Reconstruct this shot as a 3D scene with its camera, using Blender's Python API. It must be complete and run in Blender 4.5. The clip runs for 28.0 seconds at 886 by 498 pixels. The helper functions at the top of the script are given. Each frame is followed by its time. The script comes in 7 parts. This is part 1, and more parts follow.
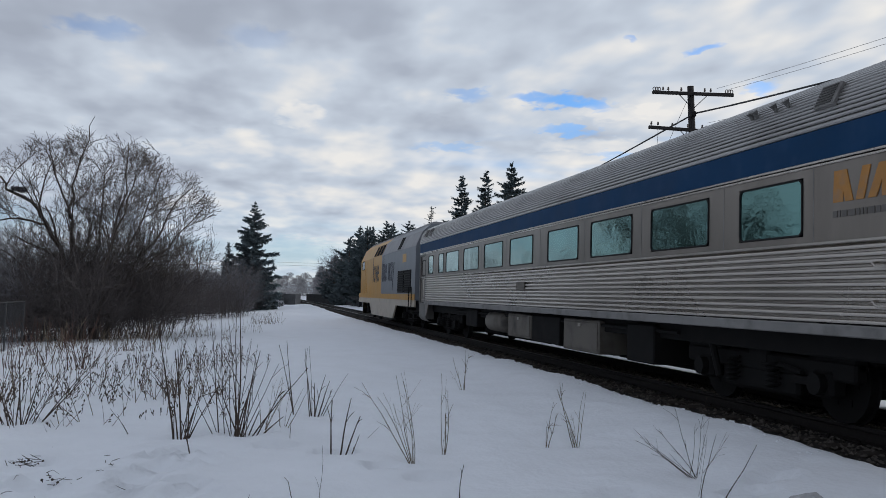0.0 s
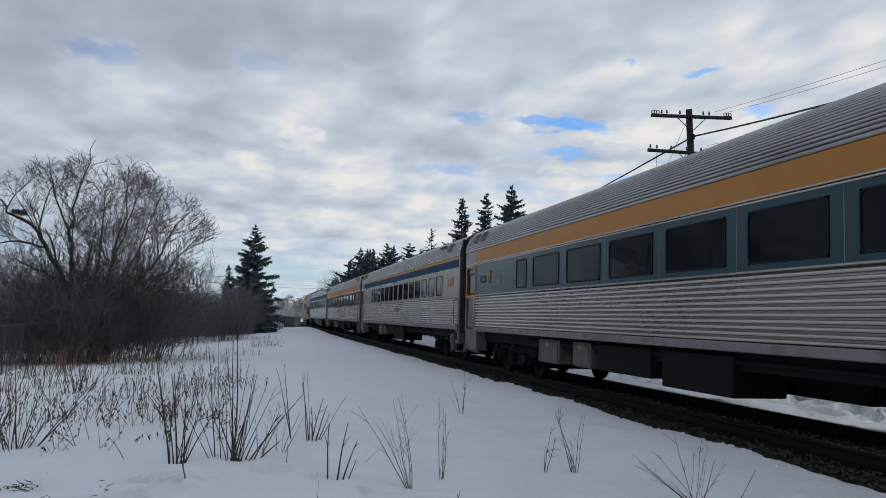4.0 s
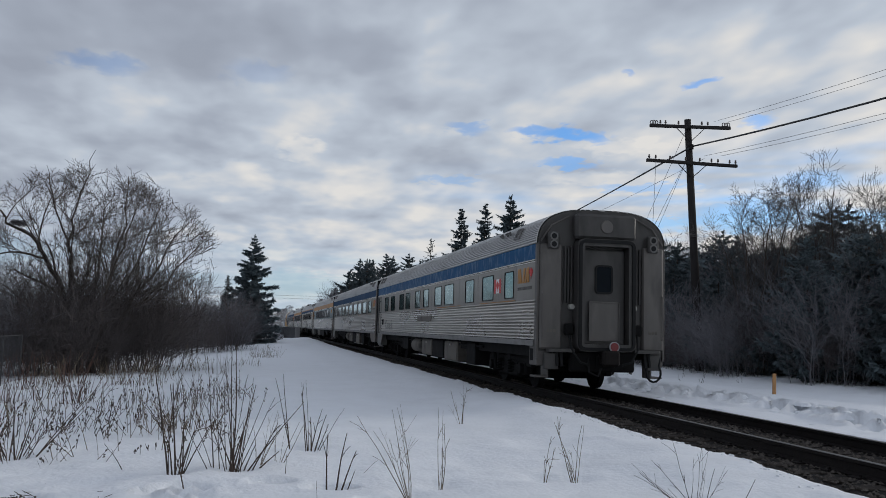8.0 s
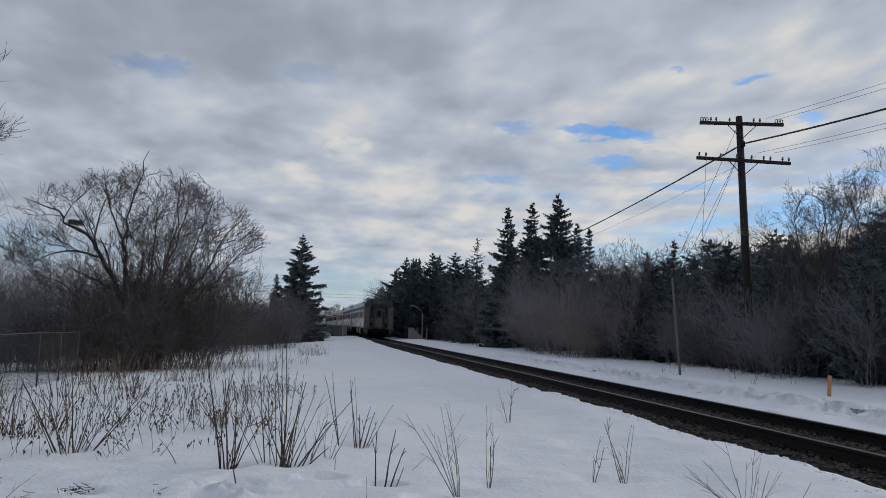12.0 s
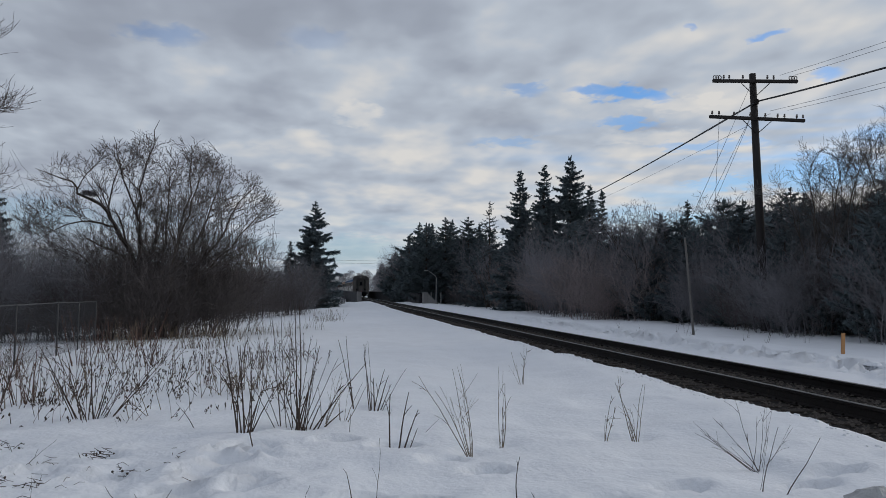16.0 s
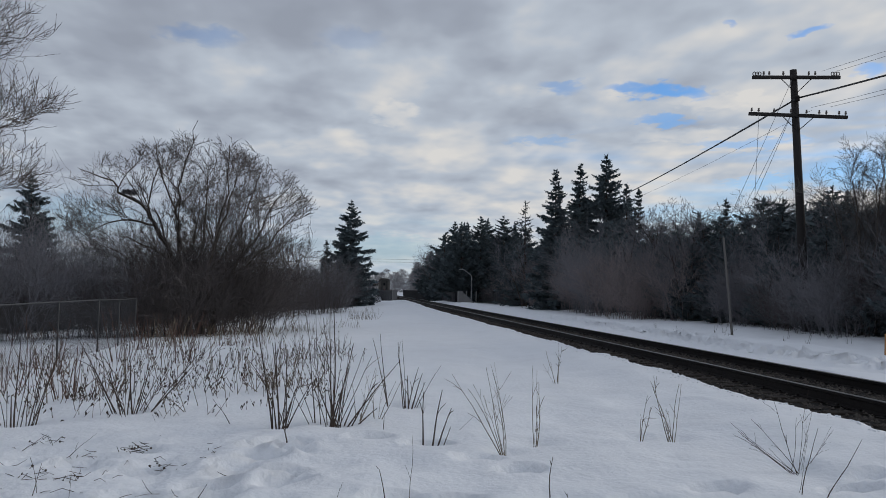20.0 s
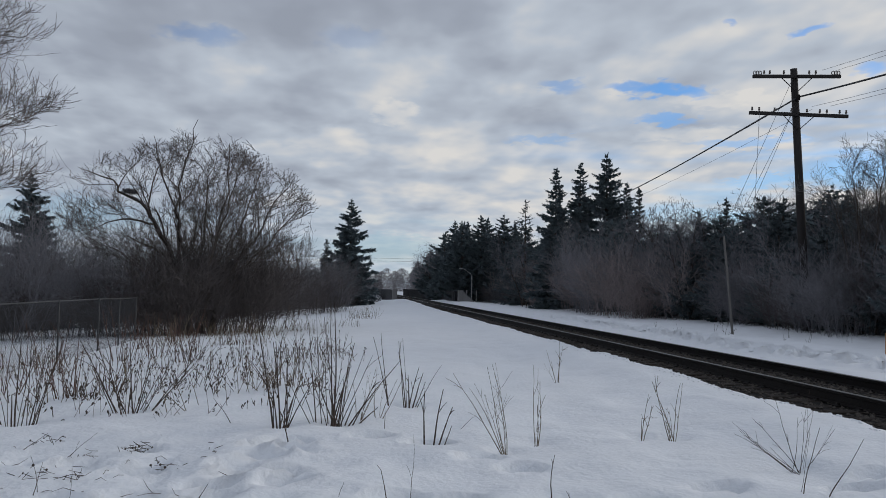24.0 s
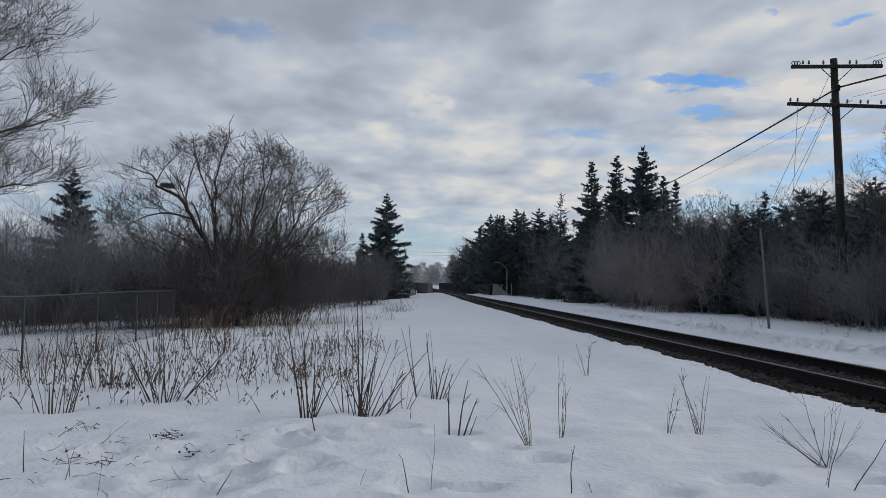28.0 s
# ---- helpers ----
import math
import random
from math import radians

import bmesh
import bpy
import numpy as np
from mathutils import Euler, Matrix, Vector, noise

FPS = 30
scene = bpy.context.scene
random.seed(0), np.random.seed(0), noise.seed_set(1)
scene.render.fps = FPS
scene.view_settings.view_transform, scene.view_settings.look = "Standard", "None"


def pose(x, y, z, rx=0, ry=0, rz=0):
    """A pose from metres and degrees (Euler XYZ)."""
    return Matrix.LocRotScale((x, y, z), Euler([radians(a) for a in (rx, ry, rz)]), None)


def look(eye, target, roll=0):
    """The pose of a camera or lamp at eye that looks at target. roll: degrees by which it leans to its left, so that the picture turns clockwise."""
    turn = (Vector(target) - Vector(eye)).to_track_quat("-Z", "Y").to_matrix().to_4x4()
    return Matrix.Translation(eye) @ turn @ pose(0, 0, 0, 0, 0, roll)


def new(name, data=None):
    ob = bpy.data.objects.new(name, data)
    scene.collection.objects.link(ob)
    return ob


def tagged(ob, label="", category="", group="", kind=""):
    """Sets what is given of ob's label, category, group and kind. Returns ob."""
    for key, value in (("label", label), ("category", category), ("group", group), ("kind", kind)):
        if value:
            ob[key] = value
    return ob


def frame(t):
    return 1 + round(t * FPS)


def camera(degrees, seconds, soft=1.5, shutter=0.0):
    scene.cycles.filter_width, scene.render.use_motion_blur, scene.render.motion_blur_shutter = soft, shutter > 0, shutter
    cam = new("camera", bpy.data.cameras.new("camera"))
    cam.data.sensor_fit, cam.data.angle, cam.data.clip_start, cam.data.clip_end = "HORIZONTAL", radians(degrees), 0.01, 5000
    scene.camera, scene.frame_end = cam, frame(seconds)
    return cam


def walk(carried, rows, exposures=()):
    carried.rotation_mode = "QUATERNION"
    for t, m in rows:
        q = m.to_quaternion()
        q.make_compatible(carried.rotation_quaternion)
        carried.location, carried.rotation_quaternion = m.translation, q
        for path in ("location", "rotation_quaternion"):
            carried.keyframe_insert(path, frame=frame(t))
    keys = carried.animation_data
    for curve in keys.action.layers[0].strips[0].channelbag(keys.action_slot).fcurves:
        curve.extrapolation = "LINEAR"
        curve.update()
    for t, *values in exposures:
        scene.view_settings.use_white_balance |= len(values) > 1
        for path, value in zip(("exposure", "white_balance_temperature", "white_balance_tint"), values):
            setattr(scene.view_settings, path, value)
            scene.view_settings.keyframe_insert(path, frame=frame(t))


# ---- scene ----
cam = camera(55.2, 28.0, soft=0.9)
EXPOSURE = [(0, 0.45), (3.5, 0.43), (6, 0.42), (7.3, 0.37), (9.0, 0.17), (12, 0.15), (28, 0.18)]
PATH = [
    (0, (0.502, 0.257, 1.343), (0.924, 2.208, 1.455), 1.6),
    (0.5, (0.505, 0.248, 1.35), (0.926, 2.2, 1.466), 1.7),
    (1, (0.511, 0.237, 1.349), (0.931, 2.188, 1.482), 1.6),
    (1.5, (0.519, 0.224, 1.354), (0.939, 2.174, 1.506), 1.6),
    (2, (0.522, 0.233, 1.354), (0.941, 2.182, 1.511), 1.6),
    (2.5, (0.522, 0.232, 1.354), (0.941, 2.181, 1.513), 1.6),
    (3, (0.513, 0.214, 1.362), (0.932, 2.164, 1.519), 1.6),
    (3.5, (0.523, 0.261, 1.353), (0.942, 2.21, 1.511), 1.6),
    (5.5, (0.542, 0.207, 1.361), (0.96, 2.154, 1.55), 1.5),
    (6, (0.54, 0.213, 1.358), (0.96, 2.159, 1.547), 1.5),
    (6.5, (0.542, 0.22, 1.35), (0.961, 2.167, 1.54), 1.5),
    (7, (0.544, 0.229, 1.356), (0.963, 2.176, 1.545), 1.5),
    (7.5, (0.545, 0.256, 1.346), (0.963, 2.202, 1.535), 1.5),
    (8, (0.539, 0.248, 1.347), (0.958, 2.195, 1.536), 1.5),
    (8.5, (0.525, 0.242, 1.349), (0.945, 2.189, 1.538), 1.5),
    (9, (0.524, 0.232, 1.351), (0.943, 2.179, 1.54), 1.5),
    (9.5, (0.525, 0.222, 1.351), (0.941, 2.169, 1.539), 1.5),
    (10, (0.524, 0.229, 1.348), (0.907, 2.183, 1.535), 1.5),
    (10.5, (0.526, 0.247, 1.342), (0.874, 2.207, 1.527), 1.6),
    (11, (0.527, 0.251, 1.337), (0.854, 2.215, 1.522), 1.7),
    (11.5, (0.521, 0.254, 1.333), (0.84, 2.219, 1.517), 1.8),
    (12, (0.515, 0.245, 1.336), (0.827, 2.211, 1.52), 1.8),
    (12.5, (0.52, 0.228, 1.338), (0.822, 2.196, 1.521), 1.8),
    (14.5, (0.536, 0.224, 1.328), (0.839, 2.193, 1.504), 1.8),
    (15, (0.538, 0.228, 1.307), (0.84, 2.2, 1.45), 1.4),
    (15.5, (0.545, 0.227, 1.323), (0.845, 2.201, 1.434), 1.1),
    (16, (0.547, 0.209, 1.324), (0.831, 2.186, 1.424), 0.9),
    (16.5, (0.541, 0.229, 1.308), (0.794, 2.21, 1.408), 1.0),
    (17, (0.539, 0.232, 1.313), (0.773, 2.216, 1.413), 1.0),
    (17.5, (0.539, 0.227, 1.304), (0.762, 2.212, 1.403), 1.0),
    (18, (0.544, 0.235, 1.311), (0.75, 2.222, 1.409), 1.1),
    (18.5, (0.551, 0.215, 1.309), (0.753, 2.203, 1.407), 1.0),
    (19, (0.554, 0.219, 1.313), (0.756, 2.207, 1.41), 1.1),
    (19.5, (0.565, 0.226, 1.315), (0.767, 2.214, 1.412), 1.1),
    (20, (0.567, 0.223, 1.314), (0.768, 2.21, 1.41), 1.1),
    (20.5, (0.563, 0.232, 1.307), (0.765, 2.219, 1.404), 1.1),
    (21, (0.556, 0.229, 1.314), (0.757, 2.217, 1.41), 1.1),
    (21.5, (0.553, 0.218, 1.313), (0.754, 2.206, 1.409), 1.1),
    (23.5, (0.556, 0.233, 1.308), (0.757, 2.221, 1.402), 1.1),
    (24, (0.558, 0.233, 1.314), (0.759, 2.221, 1.408), 1.1),
    (24.5, (0.573, 0.226, 1.31), (0.773, 2.213, 1.404), 1.1),
    (25, (0.605, 0.223, 1.307), (0.804, 2.21, 1.4), 1.1),
    (25.5, (0.646, 0.235, 1.29), (0.827, 2.225, 1.372), 1.2),
    (26, (0.675, 0.23, 1.29), (0.819, 2.223, 1.368), 1.2),
    (26.5, (0.675, 0.236, 1.294), (0.813, 2.229, 1.371), 1.2),
    (27, (0.676, 0.22, 1.285), (0.802, 2.214, 1.364), 1.2),
    (27.5, (0.669, 0.187, 1.296), (0.786, 2.182, 1.373), 1.2),
    (28, (0.674, 0.177, 1.293), (0.79, 2.172, 1.371), 1.2),
]
walk(cam, [(t, look(eye, target, roll)) for t, eye, target, roll in PATH], EXPOSURE)

# ---------------------------------------------------------------- world, sun
world = bpy.data.worlds.new("sky_world")
scene.world = world
world.use_nodes = True


def build_sky(nt):
    n, l = nt.nodes, nt.links
    n.clear()

    def node(kind, **kw):
        o = n.new(kind)
        for k, v in kw.items():
            o.inputs[k].default_value = v
        return o

    def maths(op, a, b=None, c=None, clamp=False):
        o = n.new("ShaderNodeMath")
        o.operation, o.use_clamp = op, clamp
        for i, s in enumerate((a, b, c)):
            if s is None:
                continue
            if isinstance(s, (int, float)):
                o.inputs[i].default_value = s
            else:
                l.new(s, o.inputs[i])
        return o.outputs[0]

    def ramp(fac, stops):
        o = n.new("ShaderNodeValToRGB")
        while len(o.color_ramp.elements) < len(stops):
            o.color_ramp.elements.new(0.5)
        for e, (p, c) in zip(o.color_ramp.elements, stops):
            e.position, e.color = p, (*c, 1)
        l.new(fac, o.inputs[0])
        return o.outputs[0]

    def mix(fac, a, b):
        o = n.new("ShaderNodeMix")
        o.data_type = "RGBA"
        for i, s in ((0, fac), (6, a), (7, b)):
            if isinstance(s, (int, float)):
                o.inputs[i].default_value = s
            elif isinstance(s, tuple):
                o.inputs[i].default_value = (*s, 1)
            else:
                l.new(s, o.inputs[i])
        return o.outputs[2]

    tc = n.new("ShaderNodeTexCoord")
    sep = n.new("ShaderNodeSeparateXYZ")
    l.new(tc.outputs["Generated"], sep.inputs[0])
    up = maths("MAXIMUM", sep.outputs[2], 0.0)
    den = maths("ADD", up, 0.13)
    u, v = maths("DIVIDE", sep.outputs[0], den), maths("DIVIDE", sep.outputs[1], den)

    def sheet(off, sx, sy, scale, detail, rough=0.55, dist=0.0, shift=0.0):
        c = n.new("ShaderNodeCombineXYZ")
        l.new(maths("MULTIPLY_ADD", u, sx, shift), c.inputs[0])
        l.new(maths("MULTIPLY_ADD", v, sy, shift), c.inputs[1])
        c.inputs[2].default_value = off
        t = node("ShaderNodeTexNoise", Scale=scale, Detail=detail, Roughness=rough, Distortion=dist)
        l.new(c.outputs[0], t.inputs["Vector"])
        return t.outputs[0]

    clear = n.new("ShaderNodeTexSky")
    clear.sky_type, clear.sun_disc = "NISHITA", False
    clear.sun_elevation, clear.sun_rotation = SUN_UP, SUN_TURN
    clear.air_density, clear.dust_density = 1.0, 0.6
    blue = n.new("ShaderNodeVectorMath")
    blue.operation = "MULTIPLY"
    l.new(clear.outputs[0], blue.inputs[0])
    blue.inputs[1].default_value = SKY_CLEAR

    big = sheet(SEED_BIG, 0.6, 0.8, 1.0, 1.5)
    mid = sheet(SEED_MID, 1.0, 0.62, 4.0, 2.4, 0.45, 0.15)
    far = sheet(SEED_MID, 1.0, 0.62, 4.0, 2.4, 0.45, 0.15, 0.05)
    fine = sheet(1.3, 1.0, 0.7, 8.5, 2.5, 0.45, 0.15)
    rag = sheet(4.6, 1.0, 0.8, 20.0, 2.0, 0.5, 0.2)
    bearing = maths("DIVIDE", sep.outputs[0], maths("MAXIMUM", sep.outputs[1], 0.05))
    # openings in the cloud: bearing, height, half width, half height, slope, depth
    side = maths("ADD", bearing, maths("ADD", maths("MULTIPLY_ADD", fine, 0.04, -0.02), maths("MULTIPLY_ADD", rag, 0.036, -0.018)))
    rise = maths("ADD", sep.outputs[2], maths("ADD", maths("MULTIPLY_ADD", rag, 0.020, -0.010), maths("MULTIPLY_ADD", fine, 0.020, -0.010)))

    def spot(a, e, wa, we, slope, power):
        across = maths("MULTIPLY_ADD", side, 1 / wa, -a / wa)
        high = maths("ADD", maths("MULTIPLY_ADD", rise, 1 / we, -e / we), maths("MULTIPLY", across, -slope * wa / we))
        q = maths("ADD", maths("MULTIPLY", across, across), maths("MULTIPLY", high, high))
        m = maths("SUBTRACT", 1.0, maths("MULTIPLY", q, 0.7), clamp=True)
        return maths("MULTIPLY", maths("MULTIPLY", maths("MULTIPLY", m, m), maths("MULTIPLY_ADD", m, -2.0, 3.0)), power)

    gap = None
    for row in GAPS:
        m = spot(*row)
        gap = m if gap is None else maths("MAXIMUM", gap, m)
    # long streaks of thin cloud low over the track's right side
    c = n.new("ShaderNodeCombineXYZ")
    l.new(maths("MULTIPLY", bearing, 3.6), c.inputs[0])
    l.new(maths("MULTIPLY", sep.outputs[2], 36.0), c.inputs[1])
    streak = node("ShaderNodeTexNoise", Scale=1.0, Detail=2.5, Roughness=0.5, Distortion=0.3)
    l.new(c.outputs[0], streak.inputs["Vector"])
    zone = maths("MULTIPLY", maths("MULTIPLY_ADD", bearing, 2.6, -0.35, clamp=True), maths("MULTIPLY_ADD", sep.outputs[2], -14.0, 3.1, clamp=True))
    low = maths("MULTIPLY_ADD", sep.outputs[2], -12.0, 1.5, clamp=True)
    zone = maths("MAXIMUM", zone, maths("MULTIPLY", low, 0.6))
    thin = maths("MULTIPLY", maths("MULTIPLY_ADD", streak.outputs[0], 5.5, -2.55, clamp=True), zone)
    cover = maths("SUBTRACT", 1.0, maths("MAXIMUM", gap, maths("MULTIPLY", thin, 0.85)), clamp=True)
    shade = maths("ADD", maths("MULTIPLY", mid, 1.6), maths("MULTIPLY", big, 0.85))
    shade = maths("ADD", shade, maths("MULTIPLY", fine, 0.75))
    shade = maths("ADD", shade, maths("MULTIPLY_ADD", sep.outputs[2], 1.25, -1.33))
    shade = maths("ADD", shade, maths("MULTIPLY_ADD", sep.outputs[0], -0.55, 0.07))
    lit = maths("MULTIPLY", maths("SUBTRACT", mid, far), 1.6)
    shade = maths("SUBTRACT", shade, lit)
    shade = maths("SUBTRACT", shade, maths("MULTIPLY", maths("MULTIPLY_ADD", streak.outputs[0], -2.0, 1.0, clamp=True), maths("MULTIPLY", zone, 0.9)))
    for row in BRIGHT:
        shade = maths("SUBTRACT", shade, spot(*row))
    shade = maths("MULTIPLY", shade, 0.82, clamp=True)
    body = ramp(shade, [(0.0, CLOUD_LIT), (0.36, CLOUD_MID), (0.72, CLOUD_DARK), (1.0, CLOUD_DEEP)])
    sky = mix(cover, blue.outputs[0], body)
    haze = maths("MULTIPLY", maths("SUBTRACT", 0.10, sep.outputs[2]), 7.0, clamp=True)
    sky = mix(maths("MULTIPLY", haze, 0.75), sky, CLOUD_HAZE)
    bg = n.new("ShaderNodeBackground")
    bg.inputs["Strength"].default_value = SKY_POWER
    l.new(sky, bg.inputs[0])
    out = n.new("ShaderNodeOutputWorld")
    l.new(bg.outputs[0], out.inputs[0])


SUN_UP, SUN_TURN = radians(14), radians(70)
SKY_CLEAR, SKY_POWER = (0.048, 0.080, 0.132), 1.0
SEED_BIG, SEED_MID = 3.1, 7.7
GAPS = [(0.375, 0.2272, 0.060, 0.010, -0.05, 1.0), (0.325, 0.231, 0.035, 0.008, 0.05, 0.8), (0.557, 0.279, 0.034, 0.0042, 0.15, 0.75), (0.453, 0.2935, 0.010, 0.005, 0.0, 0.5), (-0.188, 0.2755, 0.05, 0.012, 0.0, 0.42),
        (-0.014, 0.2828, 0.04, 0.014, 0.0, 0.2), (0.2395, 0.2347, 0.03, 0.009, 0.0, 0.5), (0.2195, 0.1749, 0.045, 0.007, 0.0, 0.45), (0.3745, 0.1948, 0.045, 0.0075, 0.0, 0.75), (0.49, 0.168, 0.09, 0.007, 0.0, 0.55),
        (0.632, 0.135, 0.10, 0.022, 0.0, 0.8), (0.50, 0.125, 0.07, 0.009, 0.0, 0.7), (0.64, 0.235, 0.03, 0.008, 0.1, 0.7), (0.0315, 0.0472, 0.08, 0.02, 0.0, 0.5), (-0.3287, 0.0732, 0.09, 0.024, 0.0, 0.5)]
BRIGHT = [(0.038, 0.2044, 0.026, 0.017, 0.0, 0.3), (-0.05, 0.172, 0.07, 0.012, 0.0, 0.12), (0.22, 0.22, 0.04, 0.012, 0.0, 0.14), (0.44, 0.215, 0.07, 0.009, 0.0, 0.22), (0.42, 0.178, 0.10, 0.009, 0.0, 0.22), (0.56, 0.157, 0.1, 0.010, 0.0, 0.22), (-0.33, 0.23, 0.07, 0.012, 0.0, 0.12)]
CLOUD_LIT, CLOUD_MID = (0.61, 0.60, 0.585), (0.405, 0.452, 0.52)
CLOUD_DEEP = (0.262, 0.292, 0.352)
CLOUD_DARK, CLOUD_HAZE = (0.30, 0.335, 0.40), (0.42, 0.52, 0.62)
build_sky(world.node_tree)
sun = new("sun", bpy.data.lights.new("sun", "SUN"))
sun.data.energy, sun.data.angle, sun.data.color = 0.8, radians(16), (1.0, 0.95, 0.88)
sun.matrix_world = look((60 * math.sin(SUN_TURN), 60 * math.cos(SUN_TURN), 20), (0, 0, 0))


# ---------------------------------------------------------------- materials
def mat(name, base, rough=0.6, metal=0.0, vary=0.15, scale=6.0, bump=0.0, bscale=40.0, stretch=(1, 1, 1), tint=None,
        spec=0.5, stain=0.0, sscale=1.5, scol=(0.05, 0.045, 0.04), island=False, bdist=0.02):
    m = bpy.data.materials.new(name)
    m.use_nodes = True
    nt = m.node_tree
    n, l = nt.nodes, nt.links
    p = n["Principled BSDF"]
    p.inputs["Metallic"].default_value = metal
    p.inputs["Specular IOR Level"].default_value = spec
    tc = n.new("ShaderNodeTexCoord")
    mp = n.new("ShaderNodeMapping")
    mp.inputs["Scale"].default_value = stretch
    l.new(tc.outputs["Object"], mp.inputs[0])
    t = n.new("ShaderNodeTexNoise")
    t.inputs["Scale"].default_value, t.inputs["Detail"].default_value = scale, 6
    l.new(mp.outputs[0], t.inputs["Vector"])
    mx = n.new("ShaderNodeMix")
    mx.data_type = "RGBA"
    lo = tuple(c * (1 - vary) for c in base)
    hi = tint or tuple(min(1, c * (1 + vary)) for c in base)
    mx.inputs[6].default_value, mx.inputs[7].default_value = (*lo, 1), (*hi, 1)
    l.new(t.outputs[0], mx.inputs[0])
    col = mx.outputs[2]
    if stain:
        s = n.new("ShaderNodeTexNoise")
        s.inputs["Scale"].default_value, s.inputs["Detail"].default_value = sscale, 8
        l.new(mp.outputs[0], s.inputs["Vector"])
        r = n.new("ShaderNodeMapRange")
        r.inputs[1].default_value, r.inputs[2].default_value = 0.48, 0.72
        r.inputs[4].default_value = stain
        l.new(s.outputs[0], r.inputs[0])
        m2 = n.new("ShaderNodeMix")
        m2.data_type = "RGBA"
        m2.inputs[7].default_value = (*scol, 1)
        l.new(r.outputs[0], m2.inputs[0])
        l.new(col, m2.inputs[6])
        col = m2.outputs[2]
    if island:
        oi, ge = n.new("ShaderNodeObjectInfo"), n.new("ShaderNodeNewGeometry")
        ad = n.new("ShaderNodeMath")
        ad.operation = "ADD"
        l.new(oi.outputs["Random"], ad.inputs[0])
        l.new(ge.outputs["Random Per Island"], ad.inputs[1])
        hs = n.new("ShaderNodeHueSaturation")
        mr = n.new("ShaderNodeMapRange")
        mr.inputs[2].default_value, mr.inputs[3].default_value, mr.inputs[4].default_value = 2.0, 0.65, 1.4
        l.new(ad.outputs[0], mr.inputs[0])
        l.new(mr.outputs[0], hs.inputs["Value"])
        l.new(col, hs.inputs["Color"])
        col = hs.outputs[0]
    l.new(col, p.inputs["Base Color"])
    rr = n.new("ShaderNodeMapRange")
    rr.inputs[3].default_value, rr.inputs[4].default_value = max(0.02, rough * 0.8), min(1, rough * 1.2)
    l.new(t.outputs[0], rr.inputs[0])
    l.new(rr.outputs[0], p.inputs["Roughness"])
    if bump:
        b = n.new("ShaderNodeTexNoise")
        b.inputs["Scale"].default_value, b.inputs["Detail"].default_value = bscale, 5
        l.new(mp.outputs[0], b.inputs["Vector"])
        bp = n.new("ShaderNodeBump")
        bp.inputs["Strength"].default_value, bp.inputs["Distance"].default_value = bump, bdist
        l.new(b.outputs[0], bp.inputs["Height"])
        l.new(bp.outputs[0], p.inputs["Normal"])
    return m


SNOW = mat("snow", (0.9, 0.92, 0.95), 0.75, vary=0.05, scale=2.5, bump=0.9, bscale=14.0, spec=0.25, bdist=0.018, stain=0.12, sscale=0.9, scol=(0.66, 0.66, 0.66))
BALLAST = mat("ballast", (0.03, 0.027, 0.025), 0.9, vary=0.5, scale=18, bump=1.0, bscale=30, stain=0.5, sscale=3, scol=(0.02, 0.018, 0.016), spec=0.12)
STONE = mat("ballast_stone", (0.095, 0.083, 0.073), 0.9, vary=0.4, scale=14, bump=0.4, island=True, spec=0.12)
RAIL = mat("rail_steel", (0.02, 0.017, 0.016), 0.65, 0.3, vary=0.4, scale=9, bump=0.3, spec=0.12)
RAILTOP = mat("rail_head", (0.13, 0.125, 0.12), 0.4, 0.9, vary=0.15, scale=8)
TIE = mat("tie_wood", (0.05, 0.042, 0.036), 0.9, vary=0.4, scale=5, stretch=(1, 6, 6), bump=0.6, spec=0.12)
STEEL = mat("stainless", (0.475, 0.435, 0.39), 0.28, 0.85, vary=0.15, scale=1.2, stretch=(1, 0.22, 0.6), stain=0.4, sscale=1.4, scol=(0.22, 0.195, 0.17))
ROOF = mat("roof_stainless", (0.40, 0.39, 0.38), 0.33, 0.8, vary=0.2, scale=1.0, stretch=(1, 0.3, 1), stain=0.5, sscale=1.6, scol=(0.14, 0.13, 0.125))
PANEL = mat("stainless_panel", (0.235, 0.207, 0.18), 0.36, 0.75, vary=0.3, scale=2.2, stretch=(1, 1, 0.22), stain=0.65, sscale=1.7, scol=(0.15, 0.128, 0.108))
PANELGOLD = mat("warm_stainless_panel", (0.33, 0.295, 0.24), 0.34, 0.7, vary=0.3, scale=2.0, stretch=(1, 1, 0.25), stain=0.6, sscale=1.5, scol=(0.17, 0.145, 0.115))
SILL = mat("dirty_sill_steel", (0.24, 0.23, 0.22), 0.5, 0.5, vary=0.25, scale=2.0, stain=0.6, sscale=3.0, scol=(0.07, 0.065, 0.06))
SKIRTSTEEL = mat("dull_step_steel", (0.17, 0.165, 0.155), 0.55, 0.5, vary=0.2, scale=1.5, stain=0.5, sscale=2.5, scol=(0.09, 0.085, 0.08))
LETTER = mat("pale_lettering", (0.34, 0.35, 0.36), 0.5, vary=0.1)
REARPANEL = mat("weathered_end_panel", (0.135, 0.123, 0.112), 0.6, 0.3, vary=0.45, scale=2.6, stretch=(1, 1, 0.3), stain=0.9, sscale=2.4, scol=(0.06, 0.055, 0.05))
ENDSTEEL = mat("grimy_end_steel", (0.082, 0.077, 0.072), 0.6, 0.45, vary=0.45, scale=2.4, stretch=(1, 1, 0.35), stain=0.8, sscale=2.6, scol=(0.035, 0.033, 0.031))
